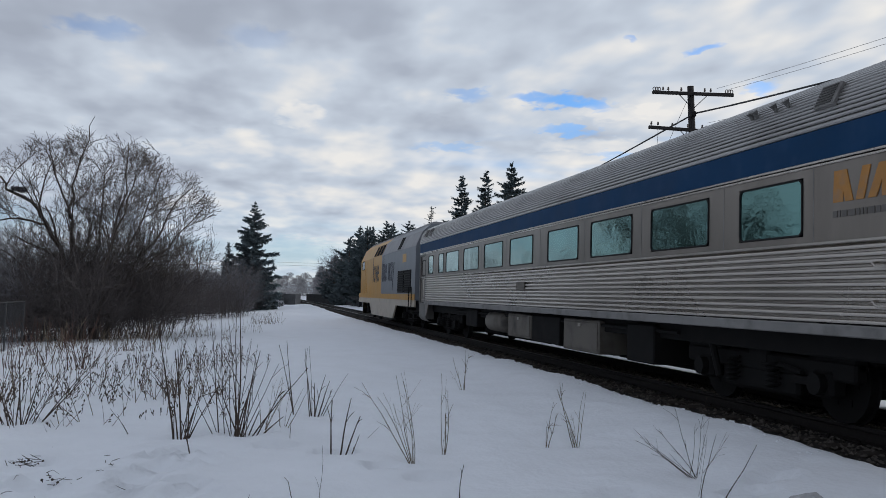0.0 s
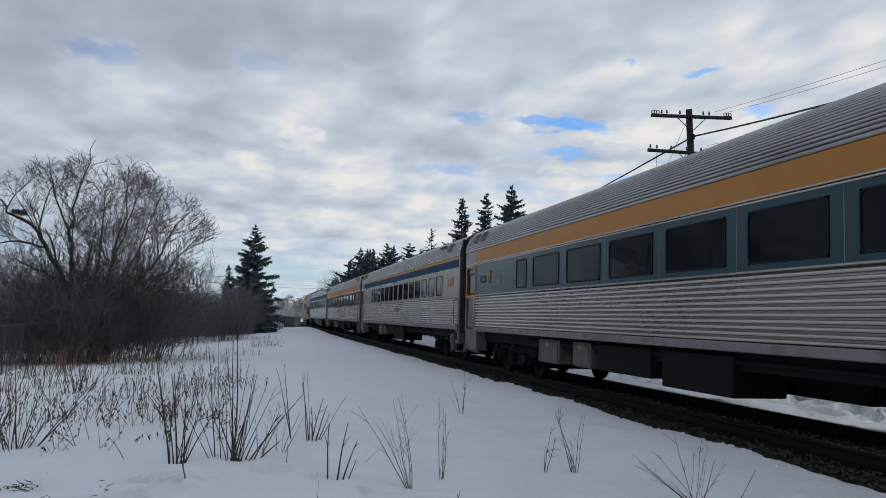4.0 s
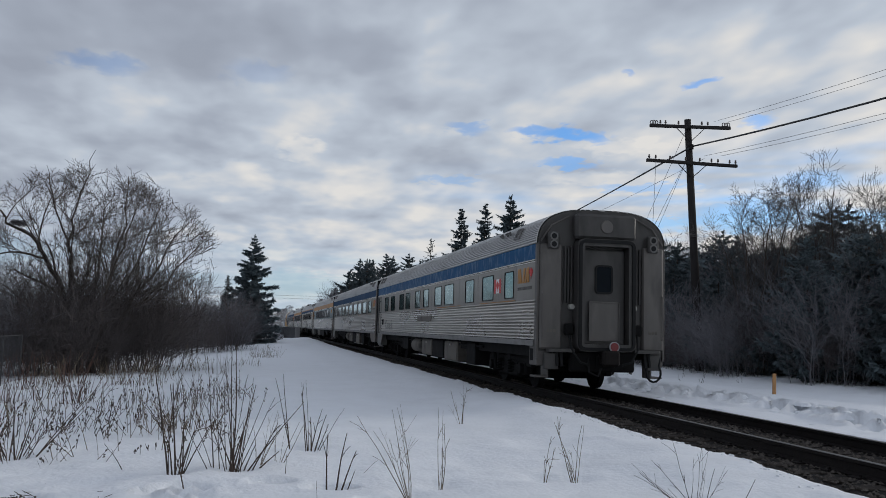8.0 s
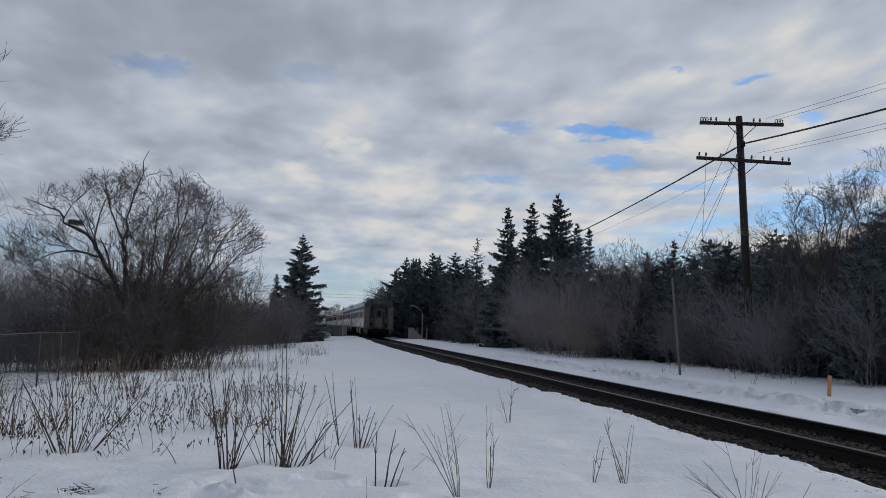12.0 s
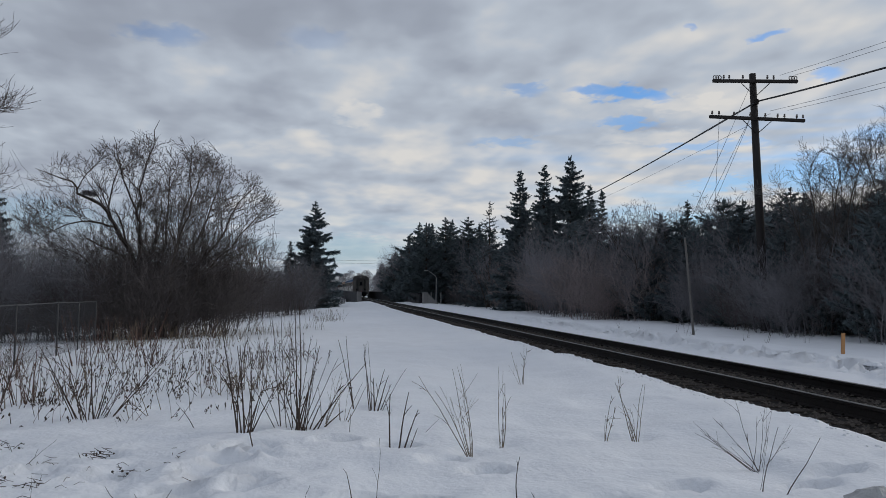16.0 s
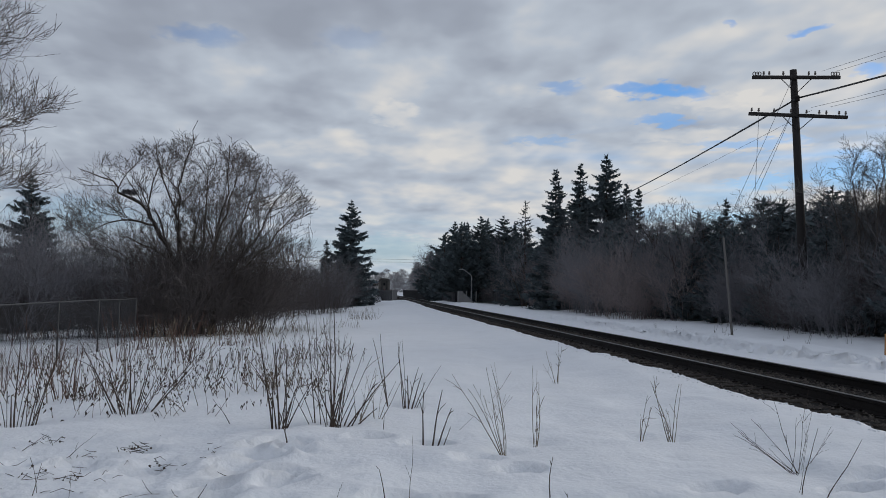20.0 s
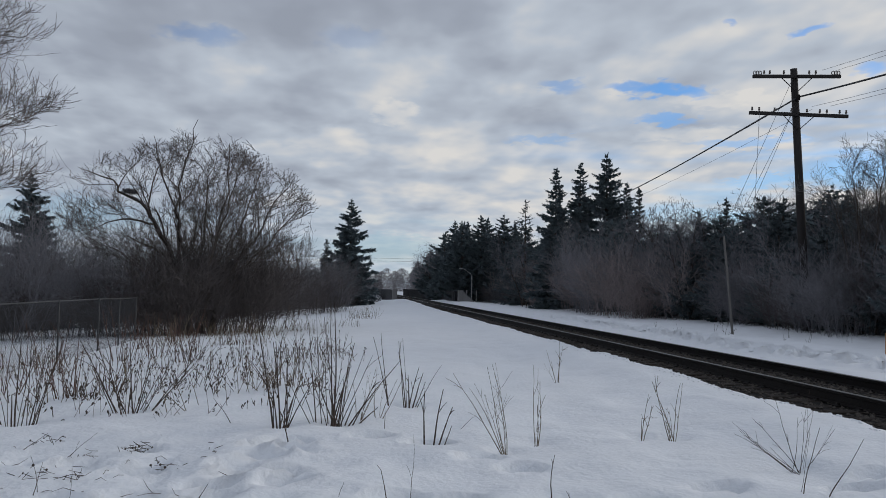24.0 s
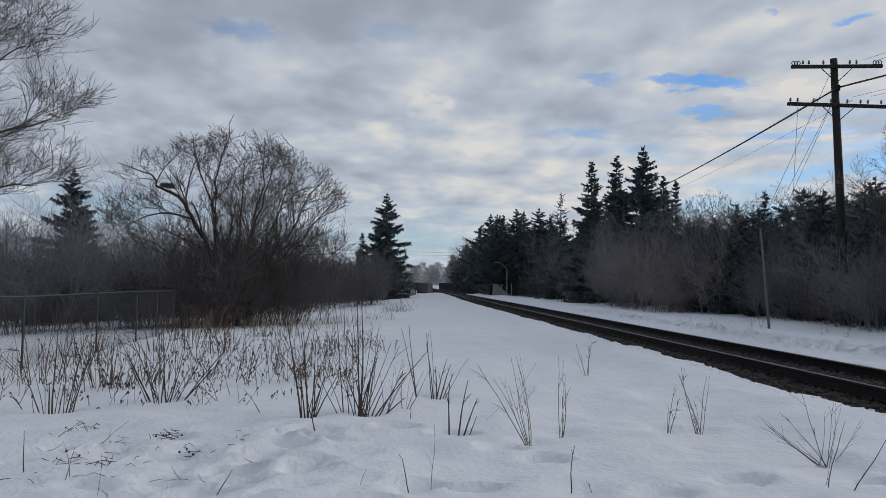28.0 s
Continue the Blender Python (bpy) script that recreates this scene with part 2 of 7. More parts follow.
BLUE = mat("blue_stripe_paint", (0.003, 0.04, 0.108), 0.6, vary=0.25, scale=1.5, stain=0.1, sscale=3.0, scol=(0.10, 0.13, 0.2), spec=0.12)
BLUEWORN = mat("worn_blue_stripe_paint", (0.008, 0.075, 0.185), 0.6, vary=0.3, scale=1.5, stretch=(1, 1, 0.5), stain=0.7, sscale=7.0, scol=(0.16, 0.24, 0.32), spec=0.12)
YELLOW = mat("yellow_stripe_paint", (0.46, 0.195, 0.035), 0.45, vary=0.12, scale=1.5, stain=0.3, sscale=2.5, scol=(0.36, 0.15, 0.045), spec=0.25)
CHARCOAL = mat("charcoal_band_paint", (0.026, 0.030, 0.040), 0.45, vary=0.15, scale=1.4, spec=0.14)
TEALBAND = mat("dark_teal_band_paint", (0.018, 0.055, 0.07), 0.3, vary=0.2, scale=1.4, spec=0.25)
# Blacker than grimy paint: shade under the floor is put into this colour.
BLACK = mat("shaded_underframe_black", (0.010, 0.0097, 0.0097), 0.8, vary=0.4, scale=4, stain=0.4, sscale=3, scol=(0.016, 0.014, 0.013), spec=0.12)
RUBBER = mat("black_rubber", (0.02, 0.02, 0.02), 0.7, vary=0.3, scale=5, spec=0.12)
BOXGREY = mat("equipment_box_grey", (0.13, 0.115, 0.096), 0.7, 0.1, vary=0.3, scale=2, stain=0.9, sscale=2.2, scol=(0.035, 0.03, 0.026))
GLASSTEAL = mat("coated_teal_glass", (0.125, 0.25, 0.235), 0.03, 0.9, vary=0.4, scale=0.9, bump=0.22, bscale=1.6, stretch=(1, 1, 2.2), bdist=0.03)
GLASSTEALDARK = mat("dark_coated_teal_glass", (0.08, 0.175, 0.165), 0.03, 0.9, vary=0.5, scale=0.9, bump=0.3, bscale=1.8, stretch=(1, 1, 2.2), bdist=0.03)
GLASSDARK = mat("dark_window_glass", (0.008, 0.011, 0.015), 0.05, 0.0, vary=0.3, scale=1.0, bump=0.04, bscale=2.0, spec=0.05)
FADED = mat("faded_orange_paint", (0.42, 0.19, 0.04), 0.6, vary=0.3, scale=6, stain=0.5, sscale=7, scol=(0.2, 0.18, 0.16))
GHOST = mat("faded_lettering", (0.3, 0.29, 0.275), 0.6, 0.3, vary=0.15, scale=5)
WHITE = mat("white_paint", (0.75, 0.75, 0.74), 0.5, vary=0.08)
RED = mat("red_paint", (0.55, 0.03, 0.03), 0.5, vary=0.15)
DULLRED = mat("dull_red_paint", (0.2, 0.035, 0.035), 0.6, vary=0.3, scale=6)
LENS = mat("lamp_lens", (0.36, 0.35, 0.31), 0.15, vary=0.1)
LOCOGREY = mat("loco_grey_paint", (0.17, 0.185, 0.205), 0.45, vary=0.12, scale=1.2, stain=0.25, sscale=2, scol=(0.1, 0.1, 0.1))
LOCOYELLOW = mat("loco_yellow_paint", (0.5, 0.26, 0.04), 0.45, vary=0.15, scale=1.2, stain=0.3, sscale=2, scol=(0.28, 0.15, 0.04))
LOCOSKIRT = mat("loco_cream_skirt", (0.45, 0.40, 0.33), 0.5, vary=0.15, scale=1.5, stain=0.4, sscale=3, scol=(0.2, 0.17, 0.13))
LOCOROOF = mat("loco_roof_grey", (0.26, 0.26, 0.27), 0.5, vary=0.15, scale=1.2, stain=0.3)
NAVY = mat("navy_lettering", (0.02, 0.025, 0.05), 0.5, vary=0.1)
POLEWOOD = mat("creosoted_pole_wood", (0.034, 0.030, 0.029), 0.9, vary=0.4, scale=3, stretch=(6, 6, 0.5), bump=0.5, bscale=20, spec=0.25)
GREYWOOD = mat("weathered_pole_wood", (0.15, 0.14, 0.13), 0.9, vary=0.3, scale=3, stretch=(6, 6, 0.5))
WIRE = mat("wire_black", (0.02, 0.02, 0.022), 0.6)
WIREGREY = mat("wire_grey", (0.16, 0.16, 0.17), 0.5, 0.5)
CERAMIC = mat("insulator_ceramic", (0.09, 0.07, 0.06), 0.25, vary=0.2)
ORANGEWOOD = mat("orange_stake_wood", (0.46, 0.24, 0.10), 0.8, vary=0.2, scale=8)
GALV = mat("galvanised_steel", (0.42, 0.43, 0.44), 0.5, 0.6, vary=0.15)
FENCESTEEL = mat("fence_steel", (0.06, 0.06, 0.062), 0.6, 0.4, vary=0.2)
CONCRETE = mat("concrete", (0.19, 0.185, 0.18), 0.9, vary=0.2, scale=2, bump=0.3, stain=0.5, sscale=1.2, scol=(0.2, 0.19, 0.18))
GIRDER = mat("girder_black_steel", (0.022, 0.022, 0.025), 0.7, 0.2, vary=0.4, scale=2, spec=0.12)
BARK = mat("bark", (0.085, 0.07, 0.06), 0.95, vary=0.35, scale=6, bump=0.6, bscale=25, spec=0.25)
# Lifted and tinted blue: veiling haze over the wood is put into this bark colour.
TWIG = mat("twig_bark", (0.19, 0.185, 0.198), 0.9, vary=0.35, scale=3, island=True, spec=0.25)
TWIGRED = mat("reddish_twig_bark", (0.255, 0.215, 0.21), 0.9, vary=0.35, scale=3, island=True, spec=0.25)
DARKTWIG = mat("dark_brown_twig_bark", (0.098, 0.085, 0.082), 0.9, vary=0.35, scale=3, island=True, spec=0.25)
DIRTYSNOW = mat("dirty_ice", (0.5, 0.5, 0.5), 0.7, vary=0.25, scale=9, bump=1.0, bscale=20, stain=0.6, sscale=7, scol=(0.25, 0.24, 0.22), bdist=0.04)
BIRCH = mat("pale_twig_bark", (0.09, 0.082, 0.08), 0.9, vary=0.3, scale=3, island=True)
# Paler and bluer than needles are: haze is put into the colour.
NEEDLE = mat("hazy_spruce_needles", (0.108, 0.136, 0.146), 0.8, vary=0.4, scale=1.5, island=True, spec=0.25)
STALK = mat("dead_stalk", (0.065, 0.045, 0.034), 0.9, vary=0.35, scale=4, island=True)
STALKRED = mat("reddish_dead_stalk", (0.105, 0.058, 0.043), 0.9, vary=0.35, scale=4, island=True)
STALKPALE = mat("pale_dead_grass", (0.16, 0.125, 0.088), 0.9, vary=0.3, scale=4, island=True)
SEED = mat("dry_seed_head", (0.06, 0.045, 0.035), 0.95, vary=0.4, scale=9)


# ---------------------------------------------------------------- mesh tools
class Geo:
    """Vertices and faces of one mesh."""

    def __init__(self):
        self.v, self.f = [], []

    def add(self, vs, fs):
        o = len(self.v)
        self.v += vs
        self.f += [tuple(i + o for i in f) for f in fs]
        return self

    def box(self, x0, x1, y0, y1, z0, z1, b=0.0):
        c = ((x0 + x1) / 2, (y0 + y1) / 2, (z0 + z1) / 2)
        h = (abs(x1 - x0) / 2, abs(y1 - y0) / 2, abs(z1 - z0) / 2)
        if b <= 0:
            vs = [(c[0] + sx * h[0], c[1] + sy * h[1], c[2] + sz * h[2]) for sz in (-1, 1) for sy in (-1, 1) for sx in (-1, 1)]
            return self.add(vs, [(0, 2, 3, 1), (4, 5, 7, 6), (0, 1, 5, 4), (2, 6, 7, 3), (0, 4, 6, 2), (1, 3, 7, 5)])
        b = min(b, min(h) * 0.9)
        vs, idx = [], {}
        for sx in (-1, 1):
            for sy in (-1, 1):
                for sz in (-1, 1):
                    s = (sx, sy, sz)
                    for a in range(3):
                        idx[s, a] = len(vs)
                        vs.append(tuple(c[k] + s[k] * (h[k] if k == a else h[k] - b) for k in range(3)))
        fs = []
        for a in range(3):
            p, q = (a + 1) % 3, (a + 2) % 3
            for s in (-1, 1):
                ring = []
                for sp, sq in ((-1, -1), (1, -1), (1, 1), (-1, 1)):
                    k = [0, 0, 0]
                    k[a], k[p], k[q] = s, sp, sq
                    ring.append(idx[tuple(k), a])
                fs.append(tuple(ring if s > 0 else ring[::-1]))
            for sp in (-1, 1):
                for sq in (-1, 1):
                    k0, k1 = [0, 0, 0], [0, 0, 0]
                    k0[a], k1[a] = -1, 1
                    k0[p] = k1[p] = sp
                    k0[q] = k1[q] = sq
                    r = (idx[tuple(k0), p], idx[tuple(k1), p], idx[tuple(k1), q], idx[tuple(k0), q])
                    fs.append(r if sp * sq > 0 else r[::-1])
        for sx in (-1, 1):
            for sy in (-1, 1):
                for sz in (-1, 1):
                    r = tuple(idx[(sx, sy, sz), a] for a in range(3))
                    fs.append(r if sx * sy * sz > 0 else r[::-1])
        return self.add(vs, fs)

    def tube(self, pts, rad, n=6, cap=True):
        """A tube through points; rad is one radius or one for each point."""
        pts = [Vector(p) for p in pts]
        if not hasattr(rad, "__len__"):
            rad = [rad] * len(pts)
        vs, fs = [], []
        d = (pts[-1] - pts[0]).normalized()
        side = d.orthogonal().normalized()
        for i, p in enumerate(pts):
            t = (pts[min(i + 1, len(pts) - 1)] - pts[max(i - 1, 0)]).normalized()
            a = (side - t * side.dot(t)).normalized()
            b = t.cross(a)
            for k in range(n):
                w = 2 * math.pi * k / n
                vs.append(tuple(p + (a * math.cos(w) + b * math.sin(w)) * rad[i]))
        for i in range(len(pts) - 1):
            for k in range(n):
                j = (k + 1) % n
                fs.append((i * n + k, i * n + j, (i + 1) * n + j, (i + 1) * n + k))
        if cap:
            fs.append(tuple(range(n))[::-1])
            fs.append(tuple((len(pts) - 1) * n + k for k in range(n)))
        return self.add(vs, fs)

    def prism(self, prof, y0, y1, cap=True):
        """A closed outline of (x, z), counter-clockwise seen from -y, drawn out along y."""
        m = len(prof)
        vs = [(x, y0, z) for x, z in prof] + [(x, y1, z) for x, z in prof]
        fs = [(i, (i + 1) % m, (i + 1) % m + m, i + m) for i in range(m)]
        if cap:
            fs += [tuple(range(m))[::-1], tuple(range(m, 2 * m))]
        return self.add(vs, fs)

    def strip(self, prof, y0, y1):
        """An open line of (x, z) drawn out along y."""
        m = len(prof)
        vs = [(x, y0, z) for x, z in prof] + [(x, y1, z) for x, z in prof]
        return self.add(vs, [(i, i + 1, i + 1 + m, i + m) for i in range(m - 1)])

    def mesh(self, name, material, smooth=False):
        me = bpy.data.meshes.new(name)
        me.from_pydata(self.v, [], self.f)
        me.materials.append(material)
        if smooth:
            me.shade_smooth()
        me.update()
        return me


def part(name, geo, material, parent, label="", kind="", smooth=False, at=None):
    """Links a Geo as one mesh object under a thing or part."""
    ob = new(name, geo.mesh(name, material, smooth))
    ob.parent = parent
    if at is not None:
        ob.matrix_basis = at
    return tagged(ob, label, "", "", kind)


def thing(name, label, category, group="", at=None, kind=""):
    """An Empty at the base of a thing, which carries its parts."""
    ob = new(name)
    ob.empty_display_size = 0.3
    if at is not None:
        ob.matrix_basis = at
    return tagged(ob, label, category, group, kind)


def solid(name, geo, material, label, category, group="", kind="", smooth=False, at=None):
    ob = new(name, geo.mesh(name, material, smooth))
    if at is not None:
        ob.matrix_basis = at
    return tagged(ob, label, category, group, kind)


def smoothstep(a, b, x):
    t = min(1.0, max(0.0, (x - a) / (b - a)))
    return t * t * (3 - 2 * t)


# ---------------------------------------------------------------- ground
TRACK_X, RAIL_Y0, RAIL_Y1 = 8.0, -60.0, 420.0


def ground_z(x, y):
    """Height of the snow."""
    fine = smoothstep(60, 10, math.hypot(x, y - 8))
    n = noise.noise((x * 0.35, y * 0.35, 2.0)) * 0.05 + (noise.noise((x * 1.1, y * 1.3, 7.0)) * 0.045 + noise.noise((x * 3.4, y * 3.4, 5.0)) * 0.010 + abs(noise.noise((x * 1.9, y * 2.6, 11.0))) * 0.03 + noise.noise((x * 7.5, y * 7.5, 1.0)) * 0.004) * fine
    if x < 2.5 and 3 < y < 12:
        near = smoothstep(2.5, -0.5, x) * smoothstep(11, 8.5, y) * smoothstep(3, 5, y)
        n += near * (0.07 * (0.35 - abs(noise.noise((x * 1.5 + 3, y * 1.9, 21.0)))) + 0.03 * (0.3 - abs(noise.noise((x * 3.6, y * 4.4, 31.0)))))
    if x < 8:
        edge = 6.5 + 0.11 * noise.noise((x * 0.2, y * 0.45, 4.0)) + 0.07 * noise.noise((0, y * 2.3, 9.0))
        z = -0.27 + 0.13 * smoothstep(4.2, 5.9, x)
        z -= 0.035 * max(0.0, -x) + (0.28 * smoothstep(18, 60, y)) * smoothstep(3.5, -3, x)
        z -= max(0.0, -x - 9) * 0.02
        z += 0.16 * smoothstep(60, 95, y) * smoothstep(1.2, 4.2, x)
        z += n
        z -= 0.55 * smoothstep(edge - 0.16, edge + 0.2, x)
    else:
        edge = 8.98 + 0.05 * noise.noise((0, y * 1.5, 5.0))
        z = -0.06 + 0.14 * smoothstep(9.6, 11.5, x) - 0.12 * smoothstep(11.5, 14, x) + 0.1 * smoothstep(14, 18, x)
        tread = smoothstep(9.7, 10.1, x) * smoothstep(11.6, 10.9, x) * smoothstep(70, 40, y)
        z += n + tread * 0.06 * noise.noise((x * 4.0, y * 2.2, 1.0))
        z -= 0.6 * smoothstep(edge + 0.12, edge - 0.15, x)
    if 104 < y < 190 and 4.6 < x < 11.4:
        z -= 1.0 * smoothstep(104, 106, y) * smoothstep(190, 187, y)
    # the road that passes under the railway
    cut = smoothstep(100, 108, y + (x - 8) * 0.48 * smoothstep(14, 5, x)) * smoothstep(136, 126, y)
    z -= 5.0 * cut * smoothstep(220, 120, abs(x))
    return z


FOOTPRINTS = [(0.9, 6.78), (1.32, 6.68), (0.62, 6.1), (1.5, 5.9), (-0.1, 9.1), (-0.3, 8.75), (-0.28, 8.35), (-0.46, 7.95), (-0.4, 7.6), (-0.58, 7.25), (-0.5, 6.9), (-0.7, 6.5), (-0.05, 7.7), (0.02, 7.3), (2.75, 6.5), (4.6, 6.8),
              (1.36, 9.1), (0.75, 9.35), (1.75, 8.2), (2.05, 7.7), (-1.3, 7.9), (-1.9, 8.3), (-1.1, 7.0), (3.5, 6.9), (5.1, 7.2)]
_t = random.Random(41)
TREAD = [(10.5 + 0.12 * math.sin(k * 0.21) + (0.22 if k % 2 else -0.2) + _t.uniform(-0.12, 0.12), 12.0 + 0.4 * k, _t.uniform(0.18, 0.28)) for k in range(78)]
SCUFFS = [(_t.uniform(-2.6, 0.3), _t.uniform(5.6, 9.0), _t.uniform(0.08, 0.2), _t.uniform(0.02, 0.05)) for k in range(46)] + [(_t.uniform(-0.7, 0.1), _t.uniform(6.4, 9.2), _t.uniform(0.05, 0.1), _t.uniform(0.03, 0.06)) for k in range(26)] + [(_t.uniform(0.5, 5.6), _t.uniform(5.4, 7.4), _t.uniform(0.08, 0.16), _t.uniform(0.015, 0.03)) for k in range(14)]
DIMPLES = [(-3.47, 11.0), (-2.3, 11.5), (-0.24, 9.93), (0.36, 10.17), (1.08, 11.97), (1.34, 11.8), (1.37, 9.1), (2.08, 8.7), (2.5, 9.18), (4.08, 9.38), (3.76, 9.45), (4.64, 7.72), (0.79, 6.65), (2.12, 6.62)]


def axis(lo, hi, parts):
    """Coordinates from lo to hi, fine inside the stretches given as (start, end, step)."""
    out, x = [lo], lo
    while x < hi:
        step = max(1.0, min(abs(x - a) * 0.12 for p in parts for a in p[:2]))
        for a, b, s in parts:
            if a <= x < b:
                step = min(step, s)
            elif x < a < x + step:
                step = max(a - x, 0.02)
        x = min(hi, x + step)
        out.append(x)
    return out


def build_ground():
    xs = axis(-1800, 1800, [(-4.5, 5.5, 0.1), (-12, -4.5, 0.18), (5.5, 7.2, 0.07), (8.4, 13.2, 0.1), (7.2, 8.4, 0.6), (13.5, 22, 0.5), (-25, -12, 0.8)])
    ys = axis(-300, 2400, [(4.6, 13, 0.085), (13, 14, 0.13), (3.5, 4.6, 0.3), (14, 28, 0.16), (28, 60, 0.45), (60, 120, 1.0), (-10, 3.5, 1.0), (120, 210, 4.0)])
    v = []
    for y in ys:
        for x in xs:
            z = ground_z(x, y)
            if y < 10 and -4 < x < 6:
                for fx, fy in FOOTPRINTS:
                    d = math.hypot((x - fx) / 0.26, (y - fy) / 0.17)
                    if d < 1.6:
                        z += -0.10 * smoothstep(1.0, 0.7, d) + 0.018 * smoothstep(1.6, 1.1, d) * smoothstep(0.8, 1.1, d)
            if 5 < y < 13 and -4 < x < 6:
                for fx, fy, fr, fd in SCUFFS:
                    d = math.hypot(x - fx, (y - fy) * 0.8) / fr
                    if d < 1.5:
                        z += fd * (0.4 * smoothstep(1.5, 1.1, d) * smoothstep(0.75, 1.1, d) - smoothstep(1.0, 0.45, d))
                for fx, fy in DIMPLES:
                    d = math.hypot(x - fx, y - fy)
                    if d < 0.4:
                        z -= 0.05 * smoothstep(0.32, 0.05, d)
            if 11 < y < 46 and 9.6 < x < 11.6:
                for fx, fy, fr in TREAD:
                    d = math.hypot((x - fx) / fr, (y - fy) / (fr * 1.5))
                    if d < 1.5:
                        z += -0.30 * smoothstep(1.0, 0.6, d) + 0.07 * smoothstep(1.5, 1.1, d) * smoothstep(0.8, 1.1, d)
            v.append((x, y, z))
    w = len(xs)
    f = [(j * w + i, j * w + i + 1, (j + 1) * w + i + 1, (j + 1) * w + i) for j in range(len(ys) - 1) for i in range(w - 1)]
    g = Geo()
    g.v, g.f = v, f
    return solid("ground", g, SNOW, "uneven snow-covered ground with old footprints", "ground", kind="structure", smooth=True)


build_ground()


def build_ballast():
    g = Geo()
    ys = axis(RAIL_Y0, RAIL_Y1, [(6, 30, 0.12), (30, 60, 0.4), (60, 120, 1.5)])
    xs = [5.6 + 0.12 * i for i in range(int(4.2 / 0.12) + 1)]
    for y in ys:
        for x in xs:
            n = noise.noise((x * 6, y * 6, 0)) * 0.03 + noise.noise((x * 14, y * 14, 3)) * 0.022
            z = -0.17 - 0.03 * abs(x - 8) + n - 0.22 * smoothstep(6.75, 5.9, x) - 0.1 * smoothstep(9.2, 9.8, x)
            g.v.append((x, y, z))
    w = len(xs)
    g.f = [(j * w + i, j * w + i + 1, (j + 1) * w + i + 1, (j + 1) * w + i) for j in range(len(ys) - 1) for i in range(w - 1)]
    return solid("ballast_bed", g, BALLAST, "dark crushed-stone ballast bed under the rails", "ballast", kind="structure")


build_ballast()


def build_track():
    t = thing("railway_track", "single railway track with dark rails on wooden ties", "railway track")
    head = [(-0.036, 0.0), (-0.03, 0.006), (0.03, 0.006), (0.036, 0.0)]
    prof = [(-0.075, -0.175), (0.075, -0.175), (0.075, -0.162), (0.014, -0.145), (0.010, -0.05), (0.036, -0.036), (0.036, 0.0),
            (-0.036, 0.0), (-0.036, -0.036), (-0.010, -0.05), (-0.014, -0.145), (-0.075, -0.162)]
    for x in (-0.753, 0.753):
        g = Geo().prism([(a, z) for a, z in prof], RAIL_Y0, RAIL_Y1)
        r = part("rail", g, RAIL, t, "rusty dark steel rail", at=pose(TRACK_X + x, 0, 0))
        part("rail_head", Geo().prism([(a, z + 0.001) for a, z in head], RAIL_Y0, RAIL_Y1), RAILTOP, r, "worn running surface")
    tie = Geo().box(-1.3, 1.3, -0.11, 0.11, -0.36, -0.18, 0.012)
    me = tie.mesh("tie", TIE)
    plate = Geo()
    for x in (-0.753, 0.753):
        plate.box(x - 0.17, x + 0.17, -0.09, 0.09, -0.181, -0.168, 0.004)
    far = Geo()
    for i in range(900):
        y = RAIL_Y0 + 0.3 + i * 0.53
        if 2 < y < 90:
            o = new("tie", me)
            o.parent = t
            o.matrix_basis = pose(TRACK_X + random.uniform(-0.03, 0.03), y, random.uniform(-0.008, 0.008), 0, 0, random.uniform(-0.6, 0.6))
        else:
            far.box(TRACK_X - 1.3, TRACK_X + 1.3, y - 0.11, y + 0.11, -0.36, -0.18)
    part("tie", far, TIE, t, kind="stuff")
    pl = Geo()
    for i in range(900):
        y = RAIL_Y0 + 0.3 + i * 0.53
        if 2 < y < 60:
            for x in (-0.753, 0.753):
                pl.box(TRACK_X + x - 0.17, TRACK_X + x + 0.17, y - 0.09, y + 0.09, -0.182, -0.166)
                for a in (-0.1, 0.1):
                    pl.box(TRACK_X + x + a - 0.012, TRACK_X + x + a + 0.012, y - 0.05, y - 0.026, -0.168, -0.14)
    part("tie_plate", pl, RAIL, t, "rusty tie plates and spikes", kind="stuff")


build_track()


# ---------------------------------------------------------------- the train
HALF, SKIRT, BELT, CORN, EAVE, TOP = 1.52, 1.04, 2.02, 2.89, 3.26, 4.10
CAR = 25.2


def roof_at(c):
    """The smooth roof outline at c = -1 (left eave) to 1 (right eave)."""
    a = math.pi * (1 - (c + 1) / 2)
    k, s = math.cos(a), math.sin(a)
    return HALF * math.copysign(abs(k) ** 0.62, k), EAVE + 0.04 + (TOP - EAVE - 0.04) * abs(s) ** 0.86


def roof_line(n=54, rib=0.028):
    """The ribbed roof outline: round ribs with narrow grooves between them."""
    out = []
    for i in range(n):
        for f, d in (((0.0, -1.0), (0.1, -0.15), (0.3, 0.3), (0.66, 0.3), (0.88, -0.15)) if rib else ((0.0, 0.0),)):
            c = -1 + 2 * (i + f) / n
            x, z = roof_at(c)
            a = math.pi * (1 - (c + 1) / 2)
            out.append((x + rib * d * math.cos(a), z + rib * d * math.sin(a)))
    return out + [roof_at(1.0)]


def flutes(s, z0, z1, n, depth=0.032):
    """A line of half-round ribs up a side, s = -1 left or 1 right."""
    out, p = [], (z1 - z0) / n
    for i in range(n):
        z = z0 + i * p
        for a, d in ((0.0, -0.7), (0.04, 0.35), (0.16, 0.85), (0.36, 1.0), (0.58, 0.9), (0.72, 0.4), (0.76, -0.7)):
            out.append((s * (HALF - depth + depth * d), z + a * p))
    out.append((s * (HALF - depth), z1))
    return out if s > 0 else out[::-1]


